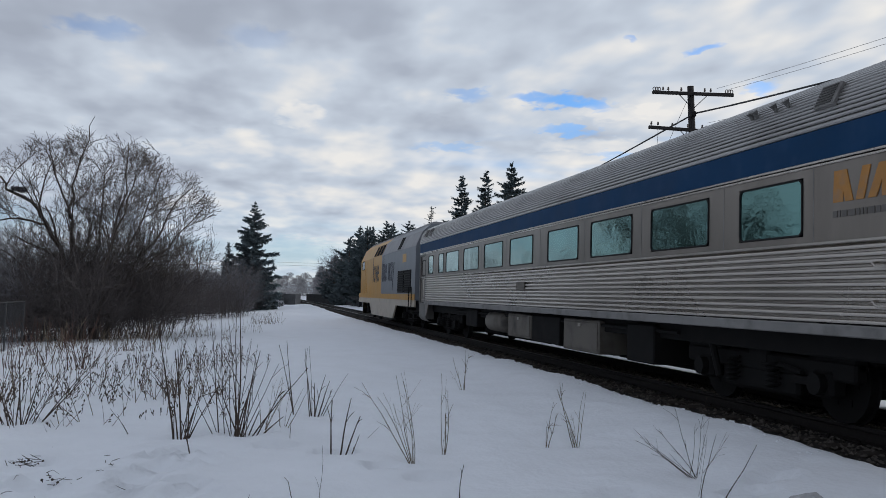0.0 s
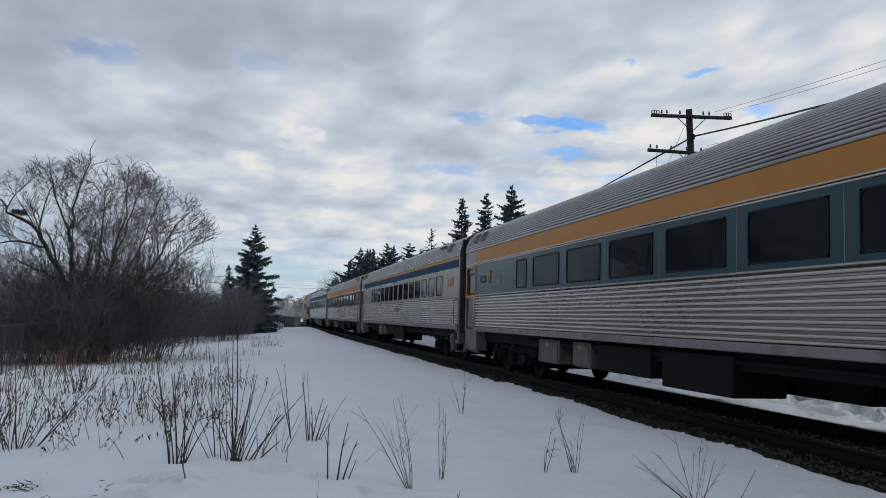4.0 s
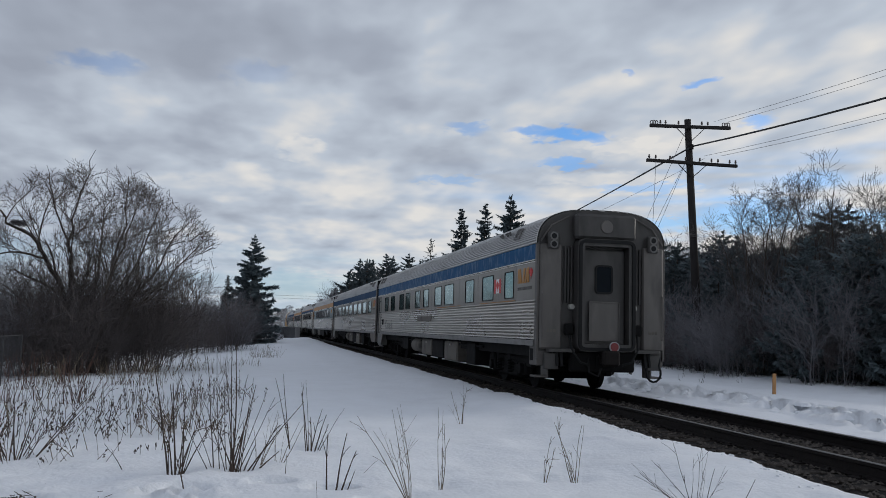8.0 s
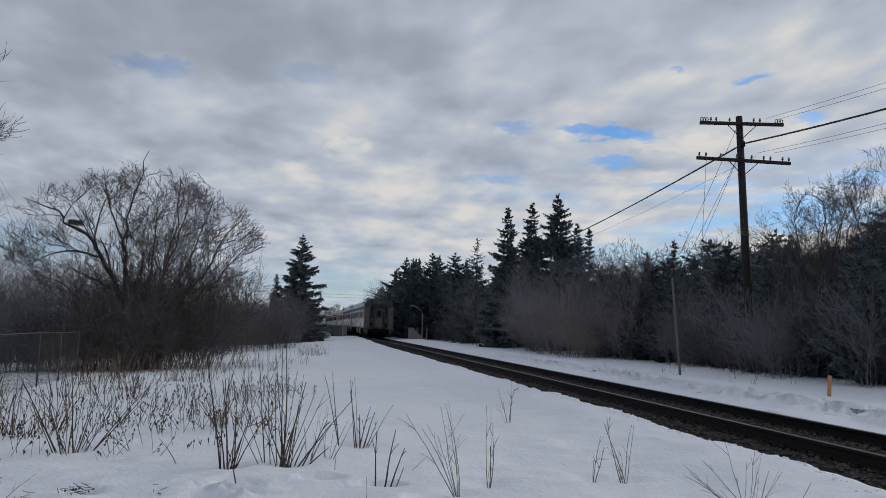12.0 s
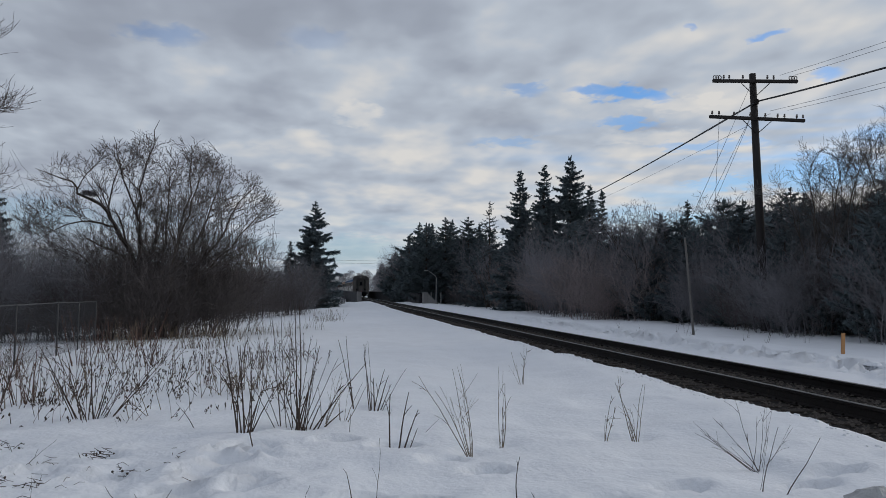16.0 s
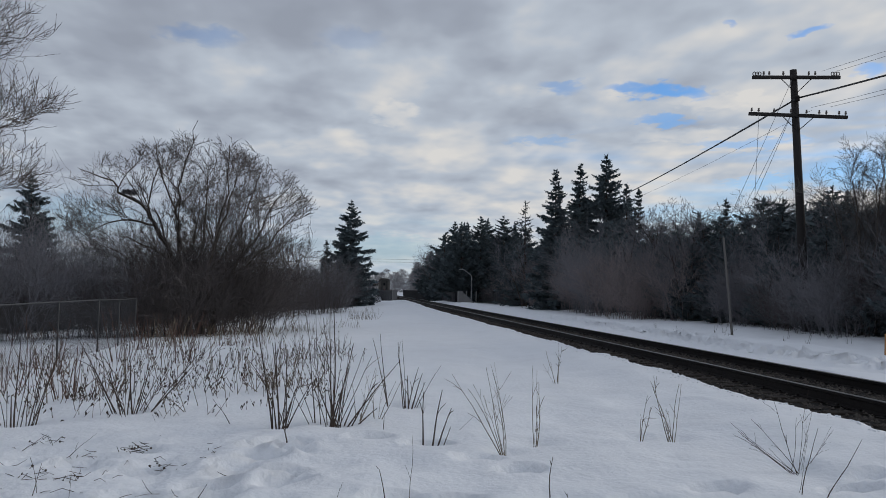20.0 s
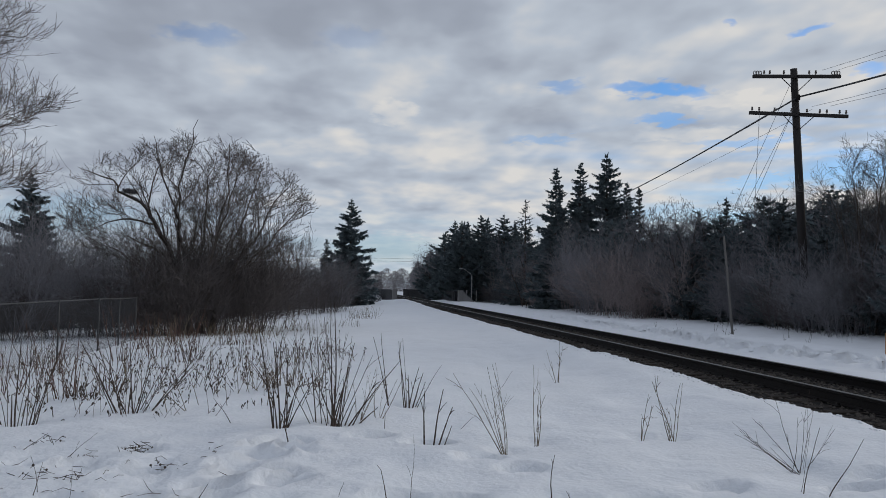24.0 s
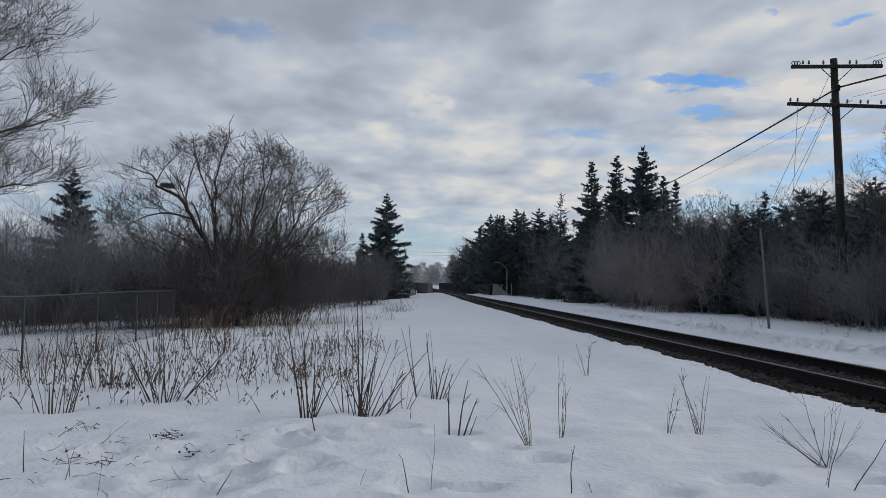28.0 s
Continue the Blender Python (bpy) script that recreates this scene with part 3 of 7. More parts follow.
def ring(y0, y1, z0, z1, r, x0, x1, w, seg=4):
    """A rounded rectangular frame of width w, lying across x."""
    def loop(d):
        pts = []
        rr = max(0.005, r - d)
        for cy, cz, a0 in ((y1 - d - rr, z1 - d - rr, 0), (y0 + d + rr, z1 - d - rr, 90), (y0 + d + rr, z0 + d + rr, 180), (y1 - d - rr, z0 + d + rr, 270)):
            for k in range(seg + 1):
                a = radians(a0 + 90 * k / seg)
                pts.append((cy + rr * math.cos(a), cz + rr * math.sin(a)))
        return pts
    o, i = loop(0.0), loop(w)
    m = len(o)
    v = [(x0, *p) for p in o] + [(x0, *p) for p in i] + [(x1, *p) for p in o] + [(x1, *p) for p in i]
    f = []
    for k in range(m):
        j = (k + 1) % m
        f += [(2 * m + k, 2 * m + j, 3 * m + j, 3 * m + k), (k, j, 2 * m + j, 2 * m + k), (m + k, 3 * m + k, 3 * m + j, m + j)]
    return Geo().add(v, f), i


def slab(loop, x0, x1):
    m = len(loop)
    v = [(x0, *p) for p in loop] + [(x1, *p) for p in loop]
    return Geo().add(v, [tuple(range(m))[::-1], tuple(range(m, 2 * m))] + [(k, (k + 1) % m, (k + 1) % m + m, k + m) for k in range(m)])


def window(car, s, y0, y1, z0, z1, glass, r=0.085, frame_mat=None):
    x = s * HALF
    g, inner = ring(y0, y1, z0, z1, r, x - s * 0.03, x + s * 0.0, 0.02)
    w = part("window", g, frame_mat or RUBBER, car, "rounded window in a dark rubber frame")
    part("glass", slab(inner, x - s * 0.035, x - s * 0.014), glass, w, "reflective coated window glass")


def text_on(name, body, parent, size, y, z, material, x=-HALF - 0.012, depth=0.004, squash=1.0):
    """Lettering on the left side of a vehicle, read from outside; y is where it begins (towards the front is leftwards)."""
    cu = bpy.data.curves.new(name, "FONT")
    cu.body, cu.size, cu.extrude, cu.resolution_u = body, size, depth, 2
    ob = new(name, cu)
    dg = bpy.context.evaluated_depsgraph_get()
    me = bpy.data.meshes.new_from_object(ob.evaluated_get(dg))
    bpy.data.objects.remove(ob)
    bpy.data.curves.remove(cu)
    me.materials.clear()
    me.materials.append(material)
    o = new(name, me)
    o.parent = parent
    o.matrix_basis = Matrix(((0, 0, -1, x), (-squash, 0, 0, y), (0, 1, 0, z), (0, 0, 0, 1)))
    return o


def outline_word(car, word, y, z, size, wide, material):
    """Outlined lettering laid on the flutes of the left side."""
    cu = bpy.data.curves.new("lettering", "FONT")
    cu.body, cu.size, cu.fill_mode, cu.bevel_depth, cu.bevel_resolution, cu.resolution_u = word, size, "NONE", 0.014, 0, 3
    ob = new("lettering", cu)
    me = bpy.data.meshes.new_from_object(ob.evaluated_get(bpy.context.evaluated_depsgraph_get()))
    bpy.data.objects.remove(ob)
    bpy.data.curves.remove(cu)
    me.materials.clear()
    me.materials.append(material)
    o = new("lettering", me)
    o.parent = car
    o.matrix_basis = Matrix(((0, 0, -0.4, -HALF + 0.004), (-wide, 0, 0, y), (0, 1, 0, z), (0, 0, 0, 1)))
    tagged(o, "pale outlined lettering on the flutes")


def slanted(bars, z0, z1, lean, x=-HALF - 0.012):
    """Leaning bars, each from y to y less its width, on the left side."""
    g = Geo()
    for y, w in bars:
        p = [(y, z0), (y - w, z0), (y - w - lean, z1), (y - lean, z1)]
        g.add([(x + 0.01, *q) for q in p] + [(x, *q) for q in p], [(4, 5, 6, 7), (0, 1, 5, 4), (1, 2, 6, 5), (2, 3, 7, 6), (3, 0, 4, 7)])
    return g


LEAF = [(0, -0.5), (0.04, -0.5), (0.03, -0.22), (0.3, -0.27), (0.25, -0.15), (0.5, 0.08), (0.42, 0.13), (0.46, 0.3), (0.3, 0.26), (0.26, 0.34),
        (0.12, 0.18), (0.17, 0.42), (0.08, 0.38), (0, 0.52)]


def maple_leaf(y, z, size, x):
    half = LEAF + [(-a, b) for a, b in LEAF[-2:0:-1]]
    return slab([(y + a * size, z + b * size) for a, b in half][::-1], x, x - 0.006)


def flag(car, y, z, w, h):
    g = Geo().box(-HALF + 0.004, -HALF + 0.02, y - w, y, z, z + h)
    f = part("flag_sign", g, WHITE, car, "white panel of a red and white maple leaf flag")
    for a in (y - w, y - w * 0.27):
        part("flag_bar", Geo().box(-HALF + 0.001, -HALF + 0.006, a, a + w * 0.27, z, z + h), RED, f, "red flag bar")
    part("leaf", maple_leaf(y - w / 2, z + h * 0.5, h * 0.75, -HALF + 0.006), RED, f, "red maple leaf")


WHEEL = Geo()
for _s in (-1, 1):
    WHEEL.tube([(_s * 0.68, 0, 0), (_s * 0.70, 0, 0), (_s * 0.72, 0, 0), (_s * 0.82, 0, 0)], [0.40, 0.485, 0.458, 0.455], 20)
WHEEL.tube([(-0.95, 0, 0), (0.95, 0, 0)], 0.075, 8)
for _s in (-1, 1):
    for _k in range(6):
        _a = math.pi * _k / 3
        WHEEL.box(_s * 0.82, _s * 0.835, 0.24 * math.cos(_a) - 0.04, 0.24 * math.cos(_a) + 0.04, 0.24 * math.sin(_a) - 0.04, 0.24 * math.sin(_a) + 0.04)
WHEEL_MESH = WHEEL.mesh("wheelset", BLACK)
WHEELSETS = []


def bogie(car, y, big=False):
    """A four-wheeled truck: side frames, bolster, springs, brake gear and two wheelsets."""
    g = Geo()
    for s in (-1, 1):
        x = s * 1.02
        g.box(x - 0.07, x + 0.09, -1.85, 1.85, 0.50, 0.74, 0.03)
        g.box(x - 0.08, x + 0.1, -0.85, 0.85, 0.24, 0.54, 0.04)
        g.box(x - 0.05, x + 0.12, -1.85, -1.0, 0.62, 0.95, 0.03).box(x - 0.05, x + 0.12, 0.9, 1.85, 0.62, 0.95, 0.03)
        for d in (-1.3, 1.3):
            g.box(x - 0.10, x + 0.12, d - 0.19, d + 0.19, 0.30, 0.62, 0.04)
            g.tube([(x + s * 0.1, d, 0.46), (x + s * 0.2, d, 0.46)], 0.13, 10)
    g.box(-1.1, 1.1, -0.22, 0.22, 0.50, 0.80, 0.03)
    for d in (-0.62, 0.62):
        g.box(-0.98, 0.98, d - 0.12, d + 0.12, 0.2, 0.46, 0.04)
    g.box(-0.9, 0.9, -1.9, 1.9, 0.7, 0.82, 0.03)
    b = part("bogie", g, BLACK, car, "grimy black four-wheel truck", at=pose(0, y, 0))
    for s in (-1, 1):
        for d in (-0.45, 0.45):
            sp = Geo()
            pts = [(s * 1.17 + 0.085 * math.cos(a), d + 0.085 * math.sin(a), 0.32 + a * 0.0105) for a in [k * 0.7 for k in range(46)]]
            sp.tube(pts, 0.018, 4)
            part("coil_spring", sp, BLACK, b, "black coil spring")
        da = Geo().tube([(s * 1.2, 0.75, 0.35), (s * 1.2, 1.0, 0.9)], 0.05, 8)
        part("damper", da, BLACK, b)
        br = Geo().box(s * 1.12 - 0.03, s * 1.12 + 0.03, -1.1, -0.75, 0.42, 0.52, 0.01)
        br.tube([(s * 1.15, -1.0, 0.56), (s * 1.15, -0.6, 0.62), (s * 1.15, -0.2, 0.6)], 0.03, 6)
        part("brake_rigging", br, BLACK, b)
    for d in (-1.3, 1.3):
        w = new("wheelset", WHEEL_MESH)
        w.parent = b
        w.matrix_parent_inverse = Matrix.Translation((0, d, 0.458))
        tagged(w, "steel wheels on an axle")
        WHEELSETS.append(w)
    return b


def coach(name, label, stripe, band, glass, wins, worn=False, low_win=2.13, top_win=2.80, under="tanks", tail=False, hatches=True, skirted=False, group="coaches of the train"):
    car = thing(name, label, "railway coach", group)
    y0, y1 = 0.12, CAR - 0.02
    door0, door1 = CAR - 1.12, CAR - 0.12
    # sides
    for s in (-1, 1):
        e = door0 - 0.06
        g = Geo().strip(flutes(s, 1.17, BELT, 11), y0, e)
        part("fluted_side", g, STEEL, car, "fluted stainless steel lower side")
        sill = Geo().box(s * HALF - 0.03, s * HALF, y0, e, SKIRT, 1.165, 0.012)
        for k in range(24):
            yy = y0 + 0.6 + k * 0.98
            if yy < e:
                sill.box(s * HALF - 0.001, s * HALF + 0.004, yy, yy + 0.02, 1.09, 1.11)
        part("side_sill", sill, SILL, car, "plain steel sill with rivets")
        b = Geo()
        xs = sorted(w for w in wins)
        x = s * (HALF - 0.012)
        xi = s * (HALF - 0.04)
        segs = [(y0, e, BELT, low_win), (y0, e, top_win, CORN)]
        last = y0
        for a, c in xs:
            segs.append((last, a, low_win, top_win))
            last = c
        segs.append((last, e, low_win, top_win))
        for a, c, z0, z1 in segs:
            b.box(min(x, xi), max(x, xi), a, c, z0, z1)
        part("window_band", b, band, car, "flat panel between the windows")
        mo = Geo()
        for z, d in ((CORN + 0.015, 0.018), (CORN + 0.055, 0.018), (BELT + 0.02, 0.014)):
            mo.box(min(s * (HALF - 0.03), s * (HALF + d - 0.012)), max(s * (HALF - 0.03), s * (HALF + d - 0.012)), y0, y1, z - 0.014, z + 0.014, 0.006)
        part("moulding", mo, STEEL, car, "bright steel mouldings")
        lo, hi = CORN + 0.07, EAVE + 0.035
        if stripe == "blue":
            pieces = [(lo, hi, BLUEWORN if worn else BLUE, "blue letterboard stripe")]
        elif stripe == "yellow":
            pieces = [(lo, hi, YELLOW, "yellow letterboard stripe")]
        else:
            pieces = [(lo, lo + 0.245, BLUE, "blue letterboard stripe"), (lo + 0.245, hi, YELLOW, "yellow letterboard stripe")]
        for z0, z1, m, t in pieces:
            part("stripe", Geo().box(min(s * HALF, s * (HALF - 0.04)), max(s * HALF, s * (HALF - 0.04)), y0, e if stripe != "blue" else y1, z0, z1), m, car, t)
        if stripe != "blue":
            part("letterboard", Geo().box(min(s * HALF, s * (HALF - 0.04)), max(s * HALF, s * (HALF - 0.04)), e, y1, lo, hi), PANEL, car)
        # vestibule door at the front end, and the panels round it
        d = Geo()
        for a, c, z0, z1 in ((e, door0, SKIRT, CORN), (door1, y1, SKIRT, CORN), (door0, door1, 2.82, CORN)):
            d.box(min(s * HALF, s * (HALF - 0.05)), max(s * HALF, s * (HALF - 0.05)), a, c, z0, z1, 0.006)
        part("door_frame", d, SKIRTSTEEL, car, "door surround")
        if band is CHARCOAL or band is TEALBAND:
            part("door_trim", ring(door0 - 0.03, door1 + 0.03, 1.98, 2.88, 0.1, s * (HALF - 0.02), s * (HALF + 0.006), 0.06)[0], YELLOW, car, "orange-yellow door surround")
        dr = part("door", Geo().box(min(s * (HALF - 0.05), s * (HALF - 0.08)), max(s * (HALF - 0.05), s * (HALF - 0.08)), door0, door1, 1.12, 2.82, 0.01), PANEL, car, "steel vestibule door")
        rg, inn = ring(door0 + 0.16, door1 - 0.16, 2.08, 2.68, 0.1, s * (HALF - 0.08), s * (HALF - 0.035), 0.035)
        part("window_frame", rg, RUBBER, dr)
        part("glass", slab(inn, s * (HALF - 0.075), s * (HALF - 0.055)), GLASSDARK, dr, "dark door glass")
        part("door_panel", ring(door0 + 0.14, door1 - 0.14, 1.2, 1.98, 0.03, s * (HALF - 0.07), s * (HALF - 0.042), 0.02)[0], STEEL, dr)
        stp = []
        for k in range(7):
            a = radians(90 * k / 6)
            stp.append((s * (HALF - 0.34 + 0.33 * math.cos(a)), 0.62 - 0.22 * math.sin(a)))
        q = Geo().strip([(s * (HALF - 0.01), SKIRT + 0.06), (s * (HALF - 0.01), 0.62)] + stp[1:], door0 - 0.22, CAR - 0.1)
        part("step_skirt", q, SKIRTSTEEL, car, "curved steel step housing")
        part("step_cheek", Geo().box(min(s * 1.2, s * 1.5), max(s * 1.2, s * 1.5), door0 - 0.23, door0 - 0.2, 0.5, SKIRT + 0.05), SKIRTSTEEL, car)
        hb = Geo().tube([(s * (HALF + 0.0), door0 - 0.12, 1.3), (s * (HALF + 0.07), door0 - 0.12, 1.34), (s * (HALF + 0.07), door0 - 0.12, 1.95), (s * HALF, door0 - 0.12, 2.0)], 0.014, 6)
        part("handrail", hb, STEEL, car)
        if skirted:
            es = [(0.0, 1.06), (0.0, 0.6), (1.15, 0.6), (1.5, 0.66), (1.75, 0.82), (1.95, 1.06)]
            part("end_skirt", slab(es if s > 0 else es[::-1], s * (HALF - 0.03), s * (HALF + 0.004)), PANEL, car, "curved steel skirt at the coach end")
        if stripe == "blue":
            es = [(door0 - 0.75, 1.1), (door0 - 0.6, 0.84), (door0 - 0.42, 0.68), (door0 - 0.18, 0.6), (door0 - 0.18, 1.1)]
            part("end_skirt", slab(es if s > 0 else es[::-1], s * (HALF - 0.03), s * (HALF + 0.004)), PANEL, car, "curved steel skirt beside the door")
        # bracket, steps and corner at the tail end
        if stripe != "blue":
            br = [(0.98, 0.9), (0.98, 0.62), (1.08, 0.36), (1.24, 0.36), (1.36, 0.62), (1.36, 0.9)]
            part("end_bracket", slab(br if s > 0 else br[::-1], s * 1.3, s * 1.44), BOXGREY, car, "pale dirty bracket beside the truck")
            part("junction_box", Geo().box(min(s * 1.44, s * 1.48), max(s * 1.44, s * 1.48), 1.08, 1.26, 0.62, 0.82, 0.01), SKIRTSTEEL, car, "small pale box")
        part("corner_step", Geo().box(min(s * 1.2, s * 1.5), max(s * 1.2, s * 1.5), 0.02, 0.5, 0.62, 1.04, 0.02).box(min(s * 1.2, s * 1.5), max(s * 1.2, s * 1.5), 0.06, 0.46, 0.36, 0.4, 0.01).box(min(s * 1.2, s * 1.24), max(s * 1.2, s * 1.24), 0.06, 0.46, 0.38, 0.64), REARPANEL, car, "steel corner step")
        # Thin black plate on the step's face stands for the recess's shade.
        part("step_recess_shade", Geo().box(min(s * 1.49, s * 1.505), max(s * 1.49, s * 1.505), 0.22, 0.44, 0.72, 0.98), BLACK, car)
        part("corner_panel", Geo().box(min(s * HALF, s * (HALF - 0.06)), max(s * HALF, s * (HALF - 0.06)), -0.02, y0, 0.76, EAVE + 0.03, 0.01), REARPANEL if tail else PANEL, car, "steel corner post")
        for z in (1.42, 1.8) if stripe == "blue" else ():
            part("grab_iron", Geo().tube([(s * HALF, 0.75, z), (s * (HALF + 0.06), 0.74, z - 0.01), (s * (HALF + 0.07), 0.68, z - 0.05), (s * (HALF + 0.07), 0.24, z - 0.05), (s * (HALF + 0.06), 0.18, z - 0.01), (s * HALF, 0.17, z)], 0.014, 6), STEEL, car, "bent steel grab iron")
        if stripe != "blue":
            part("grab_iron", Geo().tube([(s * HALF, 0.42, 1.2), (s * (HALF + 0.06), 0.42, 1.22), (s * (HALF + 0.06), 0.42, 1.92), (s * (HALF + 0.06), 0.26, 1.95), (s * HALF, 0.24, 1.95)], 0.013, 6), ENDSTEEL, car, "dark steel grab iron")
        for yy in [xs[0][0] - 0.18] + [(p[1] + q[0]) / 2 for p, q in zip(xs, xs[1:])] + [xs[-1][1] + 0.2]:
            sm = Geo().box(min(s * (HALF - 0.014), s * (HALF - 0.009)), max(s * (HALF - 0.014), s * (HALF - 0.009)), yy - 0.007, yy + 0.007, BELT + 0.04, CORN)
            part("panel_seam", sm, SILL if band is not CHARCOAL else CHARCOAL, car)
        for a, c in xs:
            window(car, s, a + 0.01, c - 0.01, low_win + 0.005, top_win - 0.005, glass)
    # roof
    g = Geo().strip(roof_line(), 0.0, CAR)
    part("roof", g, ROOF, car, "ribbed stainless steel roof")
    hoop = [(x * 1.004, z + 0.012) for x, z in roof_line(32, 0.0)]
    for a in (0.0, CAR - 0.06):
        part("roof_end_band", Geo().strip(hoop, a, a + 0.06), STEEL, car)
    # ends, floor and core
    end = [(-HALF + 0.02, SKIRT - 0.1), (HALF - 0.02, SKIRT - 0.1)] + [(x * 0.985, z - 0.01) for x, z in roof_line(32, 0.0)[::-1]]
    part("end_wall", Geo().prism(end, 0.0, 0.06), ENDSTEEL, car, "grimy end wall")
    part("end_wall", Geo().prism(end, CAR - 0.06, CAR), ENDSTEEL, car, "grimy end wall")
    part("inner_core", Geo().box(-1.4, 1.4, 0.08, CAR - 0.08, SKIRT, 3.3), BLACK, car, "dark interior")
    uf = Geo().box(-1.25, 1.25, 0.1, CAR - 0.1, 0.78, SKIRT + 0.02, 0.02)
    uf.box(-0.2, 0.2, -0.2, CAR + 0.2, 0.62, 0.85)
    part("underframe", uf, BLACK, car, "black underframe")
    for y in (3.45, CAR - 3.45):
        bogie(car, y)
    if not tail:
        dg = part("diaphragm", Geo().box(-1.45, 1.45, -0.40, -0.0, SKIRT, 3.72, 0.03), RUBBER, car, "black folding gangway diaphragm")
        for k in range(5):
            w = 0.03 * (k % 2)
            part("fold", Geo().box(-1.46 - w, 1.46 + w, -0.06 - 0.068 * (k + 1), -0.065 - 0.068 * k + 0.003, 1.02, 3.74 + w, 0.01), RUBBER, dg)
    # equipment under the floor
    eq = []
    if under == "tanks":
        tk = Geo().tube([(-1.15, 14.2, 0.72), (-1.15, 14.3, 0.72), (-1.15, 15.9, 0.72), (-1.15, 16.0, 0.72)], [0.18, 0.27, 0.27, 0.18], 14)
        part("water_tank", tk, BOXGREY, car, "cylindrical steel tank", smooth=True)
        eq = [(12.1, 13.9, 0.42, BOXGREY), (10.2, 12.0, 0.40, BLACK), (8.1, 9.95, 0.36, BOXGREY), (5.9, 6.9, 0.36, BLACK), (17.0, 18.3, 0.5, BLACK)]
    elif under == "boxes":
        eq = [(17.6, 18.9, 0.48, BOXGREY), (15.9, 16.8, 0.5, BOXGREY), (13.4, 15.6, 0.5, BLACK), (11.0, 13.0, 0.42, BLACK), (6.5, 8.2, 0.6, BLACK)]
    else:
        eq = [(17.2, 18.4, 0.5, BOXGREY), (16.2, 16.8, 0.55, BOXGREY), (10.8, 13.5, 0.42, BLACK), (13.6, 15.8, 0.6, BLACK)]
    for a, c, z, m in eq:
        for s in (-1, 1):
            bx = part("equipment_box", Geo().box(min(s * 0.55, s * 1.36), max(s * 0.55, s * 1.36), a, c, z, 0.98, 0.02), m, car, "underfloor equipment box")
            if m is BOXGREY:
                lid = Geo().box(min(s * 1.36, s * 1.375), max(s * 1.36, s * 1.375), a + 0.06, c - 0.06, z + 0.05, 0.93, 0.006)
                part("lid", lid, BOXGREY, bx)
                part("latch", Geo().box(min(s * 1.37, s * 1.39), max(s * 1.37, s * 1.39), (a + c) / 2 - 0.07, (a + c) / 2 + 0.07, 0.84, 0.9), STEEL, bx)
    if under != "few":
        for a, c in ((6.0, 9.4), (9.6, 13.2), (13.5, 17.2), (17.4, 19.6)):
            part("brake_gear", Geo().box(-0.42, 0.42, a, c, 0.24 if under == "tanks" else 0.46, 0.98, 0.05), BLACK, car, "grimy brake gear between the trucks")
    pipe = Geo()
    for s in (-1, 1):
        pipe.tube([(s * 1.3, 5.2, 0.9), (s * 1.3, 19.8, 0.9)], 0.03, 6)
    part("air_pipe", pipe, BLACK, car)
    part("coupler", Geo().box(-0.12, 0.12, -0.55, 0.1, 0.68, 0.92, 0.03).box(-0.2, 0.2, -0.62, -0.45, 0.64, 0.98, 0.05), RAIL, car, "steel knuckle coupler")
    # roof hatches
    if hatches:
        for y, w in ((1.55, 0.34), (CAR - 1.0, 0.3), (CAR - 1.8, 0.3)):
            for s in (-1,):
                (ax, az), (bx, bz) = roof_at(-0.80), roof_at(-0.70)
                p = Vector(((ax + bx) / 2, y, (az + bz) / 2))
                h = Geo().box(-0.15, 0.15, -w / 2, w / 2, -0.06, 0.05, 0.015)
                o = part("roof_hatch", h, SILL, car, "louvred roof vent", at=pose(p.x, p.y, p.z, 0, -math.degrees(math.atan2(bz - az, bx - ax)), 0))
                lv = Geo()
                for k in range(7):
                    lv.box(-0.125 + k * 0.037, -0.105 + k * 0.037, -w / 2 + 0.04, w / 2 - 0.04, 0.051, 0.058)
                part("louvre", lv, ENDSTEEL, o)
        for y in (2.35, 2.6, 3.0, 3.1):
            rx, rz = roof_at(-0.70)
            v = Geo().tube([(rx + 0.03, y, rz - 0.03), (rx - 0.02, y, rz + 0.04), (rx - 0.05, y, rz + 0.08)], [0.025, 0.03, 0.05], 8)
            part("roof_vent", v, SKIRTSTEEL, car, "small mushroom roof vent")
        part("roof_rail", Geo().tube([(-0.5, 2.6, 4.05), (-0.5, 2.65, 4.2), (-0.5, 3.3, 4.2), (-0.5, 3.35, 4.05)], 0.018, 6), STEEL, car)
    return car


def via_bars(car, y, z, h, material=FADED, faded=False):
    """A faded emblem of slanting yellow bars, with a red leaf and a line of small dark bars below."""
    em = part("emblem", leaning(y, 0.16, 0.02, z, z + h), material, car, "slanting faded orange emblem bar")
    for k, (d, lean) in enumerate(((0.2, -0.1), (0.36, 0.1), (0.54, 0.16), (0.74, 0.0))):
        part("emblem_bar", leaning(y - d, 0.12, lean, z, z + h, 0.002 * (k + 1)), material, em)


def leaning(y, w, lean, z0, z1, proud=0.0):
    return slanted([(y, w)], z0, z1, lean, -HALF + 0.007 - proud)


def small_bars(car, y, z, h, widths, material):
    g, a = Geo(), y
    for w in widths:
        g.box(-HALF + 0.005, -HALF + 0.02, a - w, a, z, z + h)
        a -= w + 0.022
    part("lettering_bars", g, material, car, "dark bars of small lettering")


